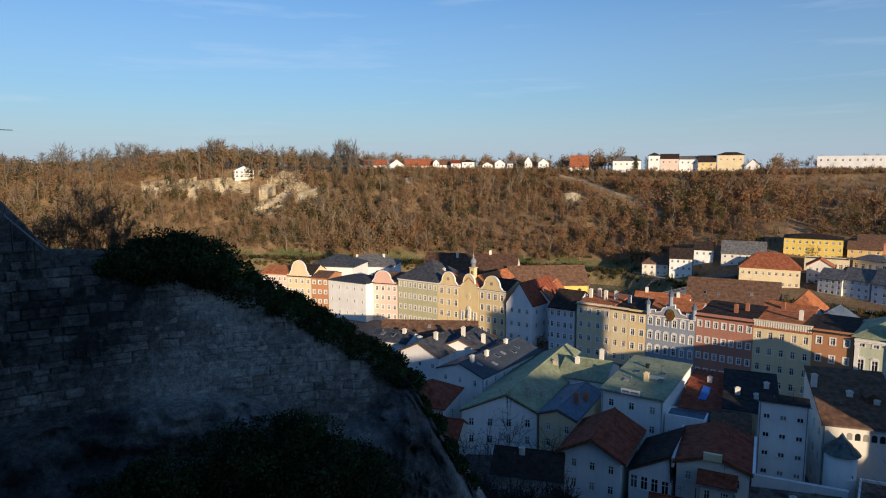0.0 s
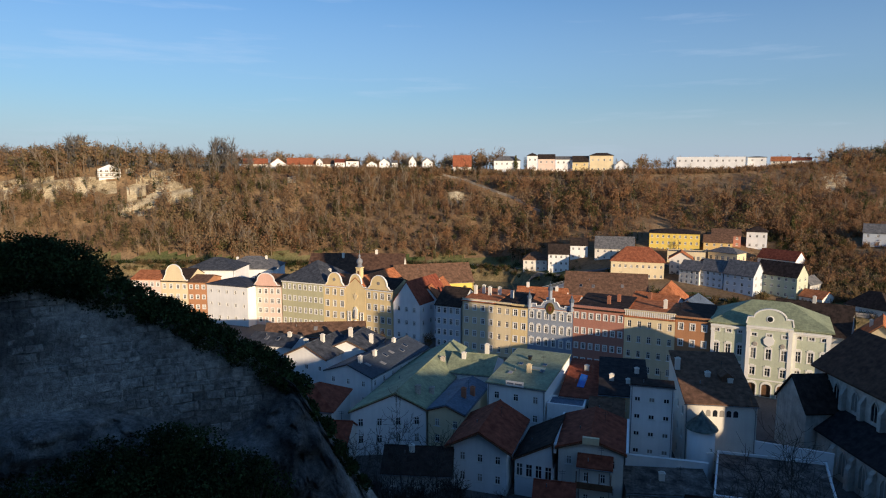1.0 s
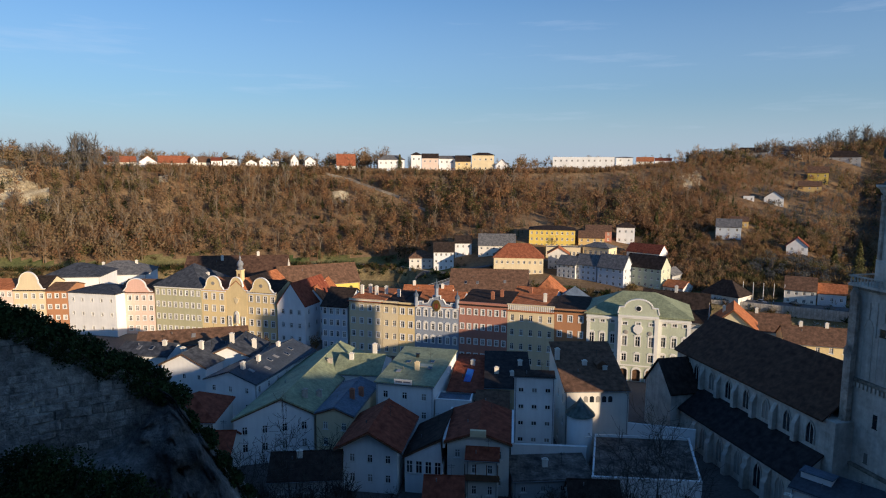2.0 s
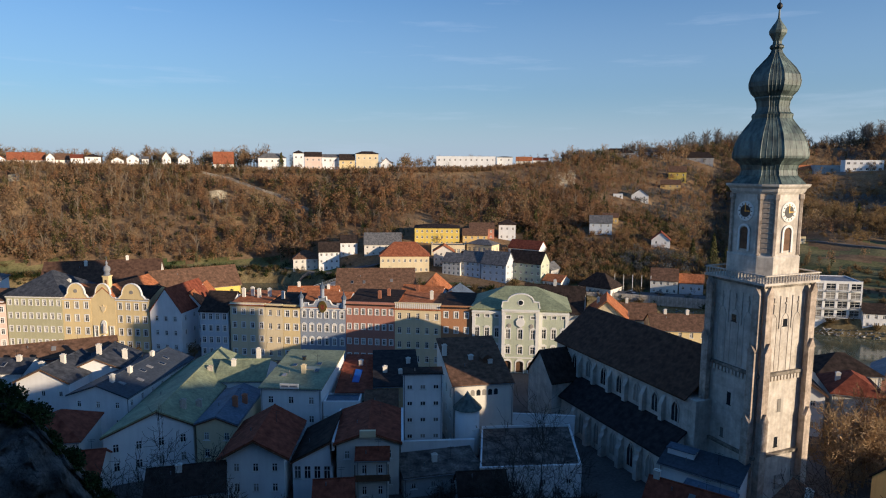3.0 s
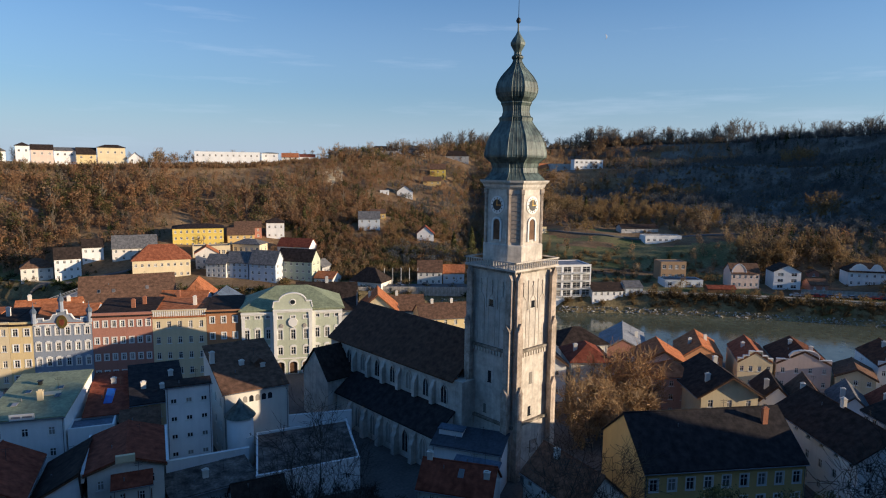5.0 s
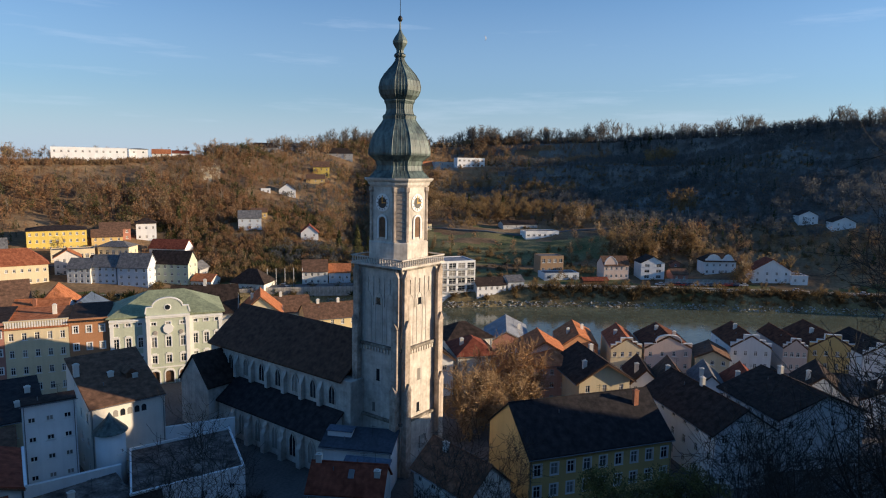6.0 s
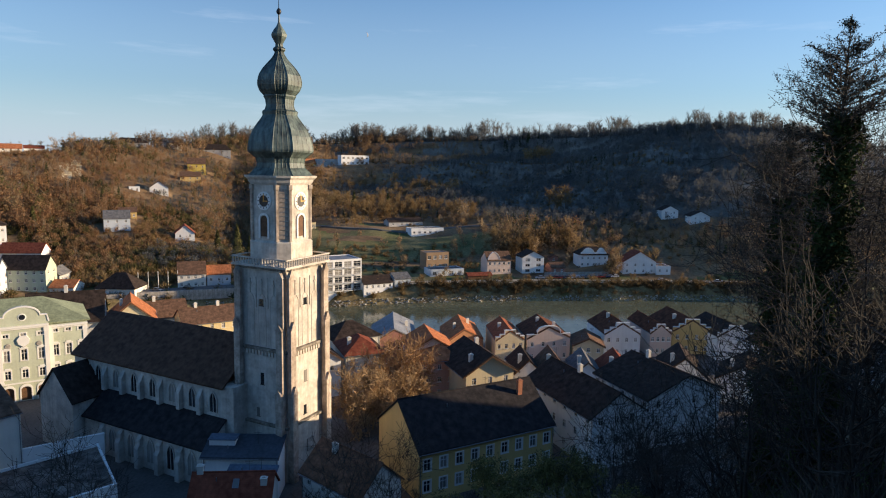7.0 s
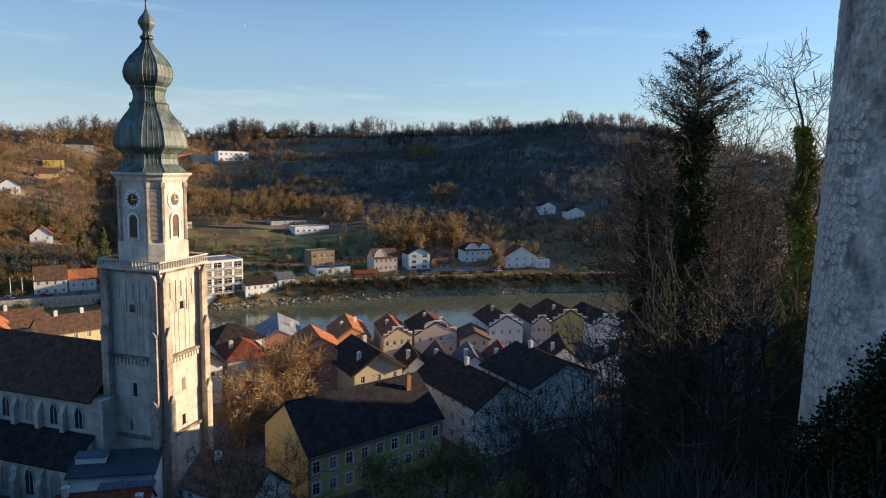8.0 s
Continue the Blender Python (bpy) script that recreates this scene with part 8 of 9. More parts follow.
# ---- castle ridge: rock bastion, unseen shade blocks, round tower ----
def old_stone_material():
    """Weathered wall stones: each its own grey, with damp dark stains and a broad lime bloom."""
    m = bpy.data.materials.new("old_wall_stone")
    m.use_nodes = True
    n, k = m.node_tree.nodes, m.node_tree.links
    b = n["Principled BSDF"]
    b.inputs["Roughness"].default_value = 0.95
    b.inputs["Specular IOR Level"].default_value = 0.15
    ge = n.new("ShaderNodeNewGeometry")
    oi = n.new("ShaderNodeObjectInfo")
    both = n.new("ShaderNodeMath")
    k.new(ge.outputs["Random Per Island"], both.inputs[0])
    k.new(oi.outputs["Random"], both.inputs[1])
    fr = n.new("ShaderNodeMath")
    fr.operation = "FRACT"
    k.new(both.outputs[0], fr.inputs[0])
    broad = n.new("ShaderNodeTexNoise")
    broad.inputs["Scale"].default_value, broad.inputs["Detail"].default_value, broad.inputs["Roughness"].default_value = 0.20, 7, 0.62
    fine = n.new("ShaderNodeTexNoise")
    fine.inputs["Scale"].default_value, fine.inputs["Detail"].default_value, fine.inputs["Roughness"].default_value = 3.5, 8, 0.7
    for t in (broad, fine):
        k.new(ge.outputs["Position"], t.inputs["Vector"])
    # the lime bloom spreads from one seep in the wall
    away = n.new("ShaderNodeVectorMath")
    away.operation = "DISTANCE"
    away.inputs[1].default_value = BLOOM
    k.new(ge.outputs["Position"], away.inputs[0])
    near = n.new("ShaderNodeMapRange")
    near.inputs["From Min"].default_value, near.inputs["From Max"].default_value = 1.5, 8.0
    near.inputs["To Min"].default_value, near.inputs["To Max"].default_value = 0.17, -0.06
    k.new(away.outputs["Value"], near.inputs["Value"])
    s1 = n.new("ShaderNodeMath")
    s1.operation = "MULTIPLY_ADD"
    s1.inputs[1].default_value = 0.15
    k.new(fr.outputs[0], s1.inputs[0])
    k.new(broad.outputs["Fac"], s1.inputs[2])
    s2 = n.new("ShaderNodeMath")
    k.new(s1.outputs[0], s2.inputs[0])
    k.new(near.outputs["Result"], s2.inputs[1])
    r1 = n.new("ShaderNodeValToRGB")
    e = r1.color_ramp.elements
    e.new(0.5)
    e.new(0.6)
    for q, (p, c) in zip(e, ((0.34, (0.060, 0.058, 0.055)), (0.50, (0.20, 0.188, 0.172)), (0.64, (0.42, 0.395, 0.355)), (0.80, (0.62, 0.59, 0.53)))):
        q.position, q.color = p, (*c, 1)
    k.new(s2.outputs[0], r1.inputs["Fac"])
    r2 = n.new("ShaderNodeValToRGB")
    r2.color_ramp.elements[0].position, r2.color_ramp.elements[0].color = 0.32, (0.45, 0.45, 0.45, 1)
    r2.color_ramp.elements[1].position, r2.color_ramp.elements[1].color = 0.64, (1.2, 1.2, 1.2, 1)
    k.new(fine.outputs["Fac"], r2.inputs["Fac"])
    mu = n.new("ShaderNodeMix")
    mu.data_type, mu.blend_type = "RGBA", "MULTIPLY"
    mu.inputs[0].default_value = 1.0
    k.new(r1.outputs["Color"], mu.inputs[6])
    k.new(r2.outputs["Color"], mu.inputs[7])
    # pebbles and small cracks of the conglomerate
    peb = n.new("ShaderNodeTexVoronoi")
    peb.feature = "DISTANCE_TO_EDGE"
    peb.inputs["Scale"].default_value = 3.2
    wob = n.new("ShaderNodeVectorMath")
    wob.operation = "MULTIPLY_ADD"
    wob.inputs[1].default_value = (0.35, 0.35, 0.2)
    k.new(fine.outputs["Color"], wob.inputs[0])
    k.new(ge.outputs["Position"], wob.inputs[2])
    k.new(wob.outputs["Vector"], peb.inputs["Vector"])
    crack = n.new("ShaderNodeMapRange")
    crack.inputs["From Max"].default_value = 0.10
    crack.inputs["To Min"].default_value, crack.inputs["To Max"].default_value = 0.87, 1.02
    k.new(peb.outputs["Distance"], crack.inputs["Value"])
    mu2 = n.new("ShaderNodeMix")
    mu2.data_type, mu2.blend_type = "RGBA", "MULTIPLY"
    mu2.inputs[0].default_value = 1.0
    k.new(mu.outputs[2], mu2.inputs[6])
    k.new(crack.outputs["Result"], mu2.inputs[7])
    k.new(mu2.outputs[2], b.inputs["Base Color"])
    ht = n.new("ShaderNodeMath")
    k.new(fine.outputs["Fac"], ht.inputs[0])
    k.new(crack.outputs["Result"], ht.inputs[1])
    bp = n.new("ShaderNodeBump")
    bp.inputs["Strength"].default_value, bp.inputs["Distance"].default_value = 1.0, 0.14
    k.new(ht.outputs[0], bp.inputs["Height"])
    k.new(bp.outputs["Normal"], b.inputs["Normal"])
    return m


WALL_R = 33.0
BLOOM = (*polar(-15.5, WALL_R), EYE + WALL_R * math.tan(radians(-15.2)))
OLD_STONE = old_stone_material()
ROCK_TOP = ([-60, -44, -36, -34.5, -33, -31.8, -28, -23.5, -21, -18.8, -17.4, -11.3, -7.4, -3.3, -2.0, 0.3, 3.5, 7],
            [-1, -1.0, -1.6, -2.2, -4.2, -6.0, -6.4, -6.4, -7.2, -8.4, -9.6, -13.2, -15.6, -18.4, -20.4, -24.2, -28.6, -34])
WALL_FOOT = ([-60, -36, -29, -24.2, -19.3, -14.5, -9.6, -7.5, -5.4, -3.5, 8], [-18.6, -18.7, -19.0, -18.5, -18.8, -20.4, -22.4, -22.0, -20.4, -19.2, -30])


def level_at(a, keys, d=WALL_R):
    return EYE + d * math.tan(math.radians(float(np.interp(a, *keys))))


def build_rock():
    """The bastion: layered bedrock that steps out below the wall's foot, a wall core above it, a top that falls away behind."""
    n, m = 250, 130
    v = []
    for i in range(n):
        a = -60 + 67 * i / (n - 1)
        zt = level_at(a, ROCK_TOP)
        zf = min(level_at(a, WALL_FOOT), zt - 0.4)
        flank = float(smooth((a + 5.5) / 3.0))
        for j in range(m):
            s = j / (m - 1)
            rough = 1.0
            if s < 0.45:
                k = 1 - s / 0.45
                z = zf - (zf - 14) * k ** 1.6
                d = WALL_R - 0.5 - 4.5 * k ** 0.7 - 0.45 * math.floor(k * 9 + math.sin(a * 0.5)) * 0.6
            elif s < 0.78:
                z = zf + (zt - zf) * (s - 0.45) / 0.33
                d = WALL_R
                rough = 0.10 + 0.9 * flank
            else:
                k = (s - 0.78) / 0.22
                z = zt - 22 * k ** 2.0
                d = WALL_R + 17 * k
                rough = 0.3
            x, y = polar(a, d)
            w = noise.fractal(Vector((x * 0.25, y * 0.25, z * 0.5)), 0.8, 2.1, 5) * 1.2 + 0.35 * abs(math.sin(z * 2.3 + 0.5 * math.sin(x * 0.5))) + noise.fractal(Vector((x * 1.1, y * 1.1, z * 1.9)), 0.8, 2.2, 4) * 0.34
            ux, uy = polar(a, 1.0)
            w = w * rough
            v.append((x - ux * w, y - uy * w, z + w * 0.15))
    f = [(i * m + j, (i + 1) * m + j, (i + 1) * m + j + 1, i * m + j + 1) for i in range(n - 1) for j in range(m - 1)]
    return single("rock_bastion", Geo().add(v, f), OLD_STONE, "weathered castle bastion of old masonry on layered damp rock", "rock", kind="structure", flat=False)


def lay_stones(core):
    """Uneven courses of squared rubble on the bastion's wall; the upper stretch stone by stone."""
    rng = np.random.default_rng(17)
    shapes = []
    for i in range(8):
        b = rng.uniform(0.06, 0.14)
        j = lambda s: float(rng.normal(0, s))
        front = [(-0.5 + b + j(.03), -0.5, -0.5 + b + j(.04)), (0.5 - b + j(.03), -0.5, -0.5 + b + j(.04)), (0.5 - b + j(.03), -0.5, 0.5 - b + j(.04)), (-0.5 + b + j(.03), -0.5, 0.5 - b + j(.04))]
        mid = [(-0.5 + j(.02), -0.25, -0.5 + j(.03)), (0.5 + j(.02), -0.25, -0.5 + j(.03)), (0.5 + j(.02), -0.25, 0.5 + j(.03)), (-0.5 + j(.02), -0.25, 0.5 + j(.03))]
        back = [(x, 0.5, z) for x, y, z in mid]
        fc = [(0, 1, 2, 3)] + [(q + o, q + o + 4, (q + 1) % 4 + o + 4, (q + 1) % 4 + o) for o in (0, 4) for q in range(4)]
        shapes.append((front + mid + back, fc))
    meshes = [Geo().add(*s).mesh("stone", OLD_STONE) for s in shapes]
    rest, made = Geo(), 0
    z = EYE + WALL_R * math.tan(radians(-23.0))
    while z < EYE - 3.2:
        high = rng.uniform(0.26, 0.52)
        a = -37.0 + rng.uniform(0, 1)
        while a < -5.0:
            wide = rng.uniform(0.4, 1.25)
            am = a + math.degrees(wide / 2 / WALL_R)
            a += math.degrees(wide / WALL_R)
            if z + high > level_at(am, ROCK_TOP) + 0.05 or z < level_at(am, WALL_FOOT) + rng.uniform(-0.3, 0.5) or rng.random() < 0.10:
                continue
            d = WALL_R + 0.16 - rng.uniform(0.0, 0.06)
            x, y = polar(am, d)
            size = (wide - rng.uniform(0.005, 0.04), 0.4, high - rng.uniform(0.005, 0.035))
            mt = pose(x, y, z + high / 2, 0, float(rng.normal(0, 2.0)), -am) @ Matrix.Diagonal((*size, 1))
            q = int(rng.integers(8))
            if made < 300 and z > level_at(-30, ROCK_TOP) - 5.2 and -36 < am < -19:
                ob = new("stone", meshes[q])
                ob.parent = core
                ob.matrix_basis = mt
                made += 1
            else:
                rest.add([mt @ Vector(p) for p in shapes[q][0]], shapes[q][1])
        z += high
    tagged(part("stonework", rest, OLD_STONE, core, "worn courses of old wall stones"), kind="stuff")


lay_stones(build_rock())


def shade_block(label, along0, along1, q0, q1, z0, z1, rise, roofed=True):
    """An unseen wing added on the ridge to cast shade: lengths along the ridge and across it."""
    c, s = math.sin(RIDGE_AZ), math.cos(RIDGE_AZ)
    turn = math.degrees(math.atan2(s, c))
    ob = thing("castle_wing", pose(along0 * c, along0 * s, z0, 0, 0, turn), label, "castle")
    g = Geo().box(0, q0, 0, along1 - along0, q1, z1 - z0)
    part("wall", g, WARM_WHITE, ob)
    if roofed:
        mid = (q0 + q1) / 2
        part("roof", Geo().extrude([(q0 - 0.5, z1 - z0), (q1 + 0.5, z1 - z0), (mid, z1 - z0 + rise)], "x", -0.4, along1 - along0 + 0.4), T_BROWN, ob)
    return ob


# blocks out of view, placed to keep the sun off bastion and roofs
shade_block("unseen pale wing with a brown tiled roof, added to shade the bastion", -30, 52, -24, -15, 44, 66, 6)
shade_block("unseen pale wing with a brown roof, added along the ridge to shade the near roofs", 152, 178, -8, 0, 20, 44, 4)
shade_block("unseen low pale block with a flat top, added to shade the arcade house", 178.1, 185, -8, 0, 20, 45.4, 0, False)
tw = thing("castle_tower", pose(*polar(125.5, 24), 30), "round castle tower of rough pale plaster over rubble stone", "tower")
ROUGH = surface("rubble_plaster", (0.26, 0.25, 0.23), rough=0.95, vary=0.4, scale=0.9, fine=5.0, bump=1.0, tint=(0.38, 0.365, 0.34))
part("wall", Geo().ring([(5.68, -4), (5.66, 8), (5.64, 20), (5.64, 32), (5.64, 44)], 64), ROUGH, tw, flat=False)
part("cone_roof", Geo().ring([(6.0, 44), (0.1, 54)], 48), T_BROWN, tw)


def face_tower():
    """Smeared rubble on the tower's near side, stone by stone where it passes closest."""
    rng = np.random.default_rng(29)
    me, shapes = [], []
    for i in range(8):
        b = rng.uniform(0.12, 0.3)
        j = lambda s: float(rng.normal(0, s))
        ring = [(math.cos(t) * (0.5 + j(.06)), math.sin(t) * (0.5 + j(.06))) for t in (math.pi / 4 + math.pi / 3 * q for q in range(6))]
        v = [(x * (1 - b), -0.5, z * (1 - b)) for x, z in ring] + [(x, -0.42, z) for x, z in ring] + [(x, 0.5, z) for x, z in ring]
        f = [(0, 1, 2, 3, 4, 5)] + [(q + o, q + o + 6, (q + 1) % 6 + o + 6, (q + 1) % 6 + o) for o in (0, 6) for q in range(6)]
        shapes.append((v, f))
        me.append(Geo().add(v, f).mesh("stone", TOWER_STONE))
    rest, made, z = Geo(), 0, 12.0
    facing = math.degrees(math.atan2(-tw.matrix_basis.translation.y, -tw.matrix_basis.translation.x))
    while z < 31:
        high = rng.uniform(0.22, 0.34)
        t = -100.0
        while t < 20:
            wide = rng.uniform(0.26, 0.55)
            t += math.degrees(wide / 5.64)
            g = facing + t
            if rng.random() < 0.14:
                continue
            r = 5.64 - 0.098 + rng.uniform(0, 0.022)
            mt = pose(r * math.cos(radians(g)), r * math.sin(radians(g)), z + float(rng.normal(0, 0.03)), 0, float(rng.normal(0, 5)), g + 90) @ Matrix.Diagonal((wide * 1.2, 0.2, high * 1.12, 1))
            q = int(rng.integers(8))
            if made < 300 and 17.5 < z < 28 and -90 < t < -44:
                ob = new("stone", me[q])
                ob.parent = tw
                ob.matrix_basis = mt
                made += 1
            else:
                rest.add([mt @ Vector(p) for p in shapes[q][0]], shapes[q][1])
        z += high
    tagged(part("stonework", rest, TOWER_STONE, tw, "rubble stones smeared with pale plaster"), kind="stuff")


TOWER_STONE = surface("smeared_stone", (0.25, 0.24, 0.22), rough=0.95, vary=0.4, scale=0.9, fine=5.0, bump=1.0, tint=(0.38, 0.365, 0.34), random_hue=0.08)
face_tower()
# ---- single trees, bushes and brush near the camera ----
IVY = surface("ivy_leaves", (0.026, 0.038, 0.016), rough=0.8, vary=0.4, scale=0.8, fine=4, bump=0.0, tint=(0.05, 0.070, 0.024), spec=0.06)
# yellow green ivy, its colour brightened in place of sun on the leaves
SUNNY_IVY = surface("sunlit_ivy", (0.15, 0.155, 0.032), rough=0.8, spec=0.08, vary=0.4, scale=0.6, fine=4, bump=0.0, tint=(0.27, 0.25, 0.055))
NEEDLES = surface("larch_needles", (0.022, 0.030, 0.030), rough=0.8, vary=0.4, scale=0.5, fine=4, bump=0.0, tint=(0.045, 0.055, 0.045), spec=0.05)


def bough(g, rng, p, d, length, r, level, twigs, bend=0.35, split=3, thin=0.62, min_r=0.012, up=0.12):
    """A limb of four bent segments that forks into smaller ones."""
    q, e = Vector(p), Vector(d).normalized()
    n = 4 if level > 0 else 3
    for i in range(n):
        e = (e + Vector(rng.normal(0, bend * 0.35, 3)) + Vector((0, 0, up))).normalized()
        t = q + e * length / n
        r1 = max(r * (1 - 0.5 * (i + 1) / n), min_r)
        g.tube(q, t, max(r * (1 - 0.5 * i / n), min_r), r1, 6 if r > 0.12 else (4 if r > 0.04 else 3))
        if level > 0 and i >= (1 if level > 1 else 0):
            for k in range(split if i == n - 1 else max(1, split - 1)):
                f = (e * rng.uniform(0.5, 1.0) + Vector(rng.normal(0, 0.75, 3))).normalized()
                bough(g, rng, t, f, length * rng.uniform(0.5, 0.72), r1 * thin, level - 1, twigs, bend, split, thin, min_r, up)
        q = t
    if level == 0:
        twigs.append(q)


def bare_tree(name, label, x, y, z, height, seed, level=3, split=3, trunk_r=0.22, group="", spread=0.5, fork=0.35, material=None, min_r=0.012, crown=1.0):
    rng = np.random.default_rng(seed)
    t = thing(name, pose(x, y, z), label, "tree", group)
    g, limbs, ends = Geo(), Geo(), []
    p = Vector((0, 0, -0.5))
    e = Vector((0, 0, 1))
    steps = 7
    for i in range(steps):
        e = (e + Vector((*rng.normal(0, 0.07, 2), 0.05))).normalized()
        q = p + e * (height * 0.72 / steps)
        r0, r1 = trunk_r * (1 - 0.11 * i), trunk_r * (1 - 0.11 * (i + 1))
        g.tube(p, q, r0, r1, 8)
        p = q
        if (i + 1) / steps > fork:
            for k in range(2):
                a = rng.uniform(0, 2 * math.pi)
                d = Vector((math.cos(a) * spread * 1.5, math.sin(a) * spread * 1.5, rng.uniform(0.5, 1.1)))
                bough(limbs, rng, p, d, height * crown * rng.uniform(0.20, 0.32), r1 * 0.55, level - 1, ends, split=split, min_r=min_r)
    bough(limbs, rng, p, e, height * crown * 0.26, trunk_r * 0.25, level - 1, ends, split=split, min_r=min_r)
    part("trunk", g, material or BARK, t)
    part("crown", limbs, material or BARK, t)
    return t, ends


def ground_at(a, d):
    x, y = polar(a, d)
    return x, y, float(land(x, y))
def leaf_mesh(name, spots, size, material, rng):
    """Many small bent leaves round the given points, in one mesh."""
    p = np.asarray(spots, float)
    n = len(p)
    d = rng.normal(size=(n, 3))
    d /= np.linalg.norm(d, axis=1)[:, None]
    s = np.cross(d, rng.normal(size=(n, 3)))
    s /= np.linalg.norm(s, axis=1)[:, None] + 1e-9
    u = np.cross(d, s)
    k = (size * rng.uniform(0.7, 1.3, n))[:, None]
    v = np.stack([p, p + d * k * 0.5 + s * k * 0.32 + u * k * 0.12, p + d * k, p + d * k * 0.5 - s * k * 0.32 + u * k * 0.12], 1).reshape(-1, 3)
    b = np.arange(n)[:, None] * 4
    f = np.concatenate([b + [0, 1, 2], b + [0, 2, 3]], 1).reshape(-1, 3)
    me = bpy.data.meshes.new(name)
    me.vertices.add(len(v))
    me.vertices.foreach_set("co", v.astype(np.float32).ravel())
    me.loops.add(len(f) * 3)
    me.loops.foreach_set("vertex_index", f.astype(np.int32).ravel())
    me.polygons.add(len(f))
    me.polygons.foreach_set("loop_start", np.arange(0, len(f) * 3, 3, dtype=np.int32))
    me.update(calc_edges=True)
    me.materials.append(material)
    return me


def lumpy(rng, n, radii, lumps_n=9):
    """Points over the outside of a lumpy mound."""
    c = rng.normal(size=(lumps_n, 3))
    c /= np.linalg.norm(c, axis=1)[:, None]
    c = c * np.array(radii) * 0.55
    pick = rng.integers(lumps_n, size=n)
    d = rng.normal(size=(n, 3))
    d /= np.linalg.norm(d, axis=1)[:, None]
    r = rng.uniform(0.72, 1.05, n)[:, None]
    return c[pick] + d * r * np.array(radii) * rng.uniform(0.42, 0.62, lumps_n)[pick][:, None]


def bush(label, x, y, z, radii, n, size, material, seed, name="bush", group=""):
    rng = np.random.default_rng(seed)
    t = thing(name, pose(x, y, z), label, "bush", group)
    o = new("foliage", leaf_mesh("foliage", lumpy(rng, n, radii), size, material, rng))
    o.parent = t
    g = Geo()
    for i in range(7):
        a = rng.uniform(0, 6.28)
        g.tube((0, 0, -radii[2]), (math.cos(a) * radii[0] * 0.5, math.sin(a) * radii[1] * 0.5, radii[2] * 0.4), 0.05, 0.015, 5)
    part("stem", g, BARK, t)
    return t


# evergreen growth on the bastion rock
HG = "evergreen bushes on the bastion"
HEDGE = ([-28.5, -27.0, -23.5, -20.5, -18.8, -17.5, -11.3, -3.3, -2.0, 0.4, 3.0], [-6.5, -6.1, -5.0, -5.6, -6.9, -8.4, -11.8, -16.9, -19.6, -23.4, -27.4])
for i in range(30):
    a = -28.2 + 30.6 * i / 29
    fat = float(np.interp(a, [-28.5, -26, -23, -19, -16, -4, -1, 3], [0.6, 1.15, 1.5, 1.25, 0.9, 0.9, 0.7, 0.55])) * (0.9 + 0.2 * ((i * 7) % 5) / 4)
    x, y = polar(a, WALL_R + 0.35)
    z = EYE + (WALL_R + 0.35) * math.tan(math.radians(float(np.interp(a, *HEDGE)))) - fat * 0.92
    bush("dense dark green evergreen bush on the wall's edge", x, y, z, (fat, fat, fat), int(3000 * fat), 0.14, IVY, 200 + i, group=HG)
LB = "bushes at the foot of the bastion"
for i, (a, top_el, fat) in enumerate(((-27.6, -22.6, 1.5), (-24.8, -21.9, 1.9), (-21.6, -21.8, 2.0), (-18.2, -21.3, 2.0), (-15.4, -21.2, 1.6), (-13.2, -20.6, 1.2), (-11.6, -21.5, 1.4), (-9.6, -23.0, 1.6), (-7.0, -24.2, 1.6), (-31.5, -25.6, 1.5))):
    d = 28.6
    x, y = polar(a, d)
    z = EYE + d * math.tan(math.radians(top_el)) - fat
    bush("dark evergreen thicket below the rock face", x, y, z, (fat * 1.1, fat * 0.9, fat), int(2500 * fat), 0.135, IVY, 300 + i, group=LB)
    bush("dark evergreen thicket lower on the slope", x * 0.97, y * 0.97, z - fat * 1.4, (fat * 1.3, fat * 0.9, fat * 1.2), int(1900 * fat), 0.145, IVY, 330 + i, group=LB)
for i, (a, d, h) in enumerate(((-30.2, 40, 3.6), (-28.6, 41, 4.4), (-27.0, 40, 3.4), (-32.0, 39, 2.8))):
    x, y = polar(a, d)
    bare_tree("shrub", "leafless brown shrub on the bastion", x, y, EYE + d * math.tan(math.radians(-6.9)) - 0.6, h, 400 + i, level=3, trunk_r=0.07, group="bare shrubs", spread=0.7, fork=0.1, material=TWIG)
x, y = polar(-45.5, 24)
bare_tree("bare_tree", "leafless tree beside the bastion", x, y, 45.0, 15, 423, level=3, trunk_r=0.2, spread=0.6, fork=0.3)

# iron handrail on the bastion steps
r = thing("handrail", pose(0, 0, 0), "thin grey iron handrail on the bastion steps", "handrail")
p0, p1 = Vector((*polar(-36.5, 31), EYE + 31 * math.tan(math.radians(-0.9)))), Vector((*polar(-31.9, 31), EYE + 31 * math.tan(math.radians(-6.1))))
part("rail", Geo().tube(p0, p1, 0.045, 0.045, 8), M_GREY, r)
for k in (0.25, 0.55, 0.85):
    q = p0.lerp(p1, k)
    part("post", Geo().tube(q, q - Vector((0, 0, 1.3)), 0.03, 0.03, 6), IRON, r)

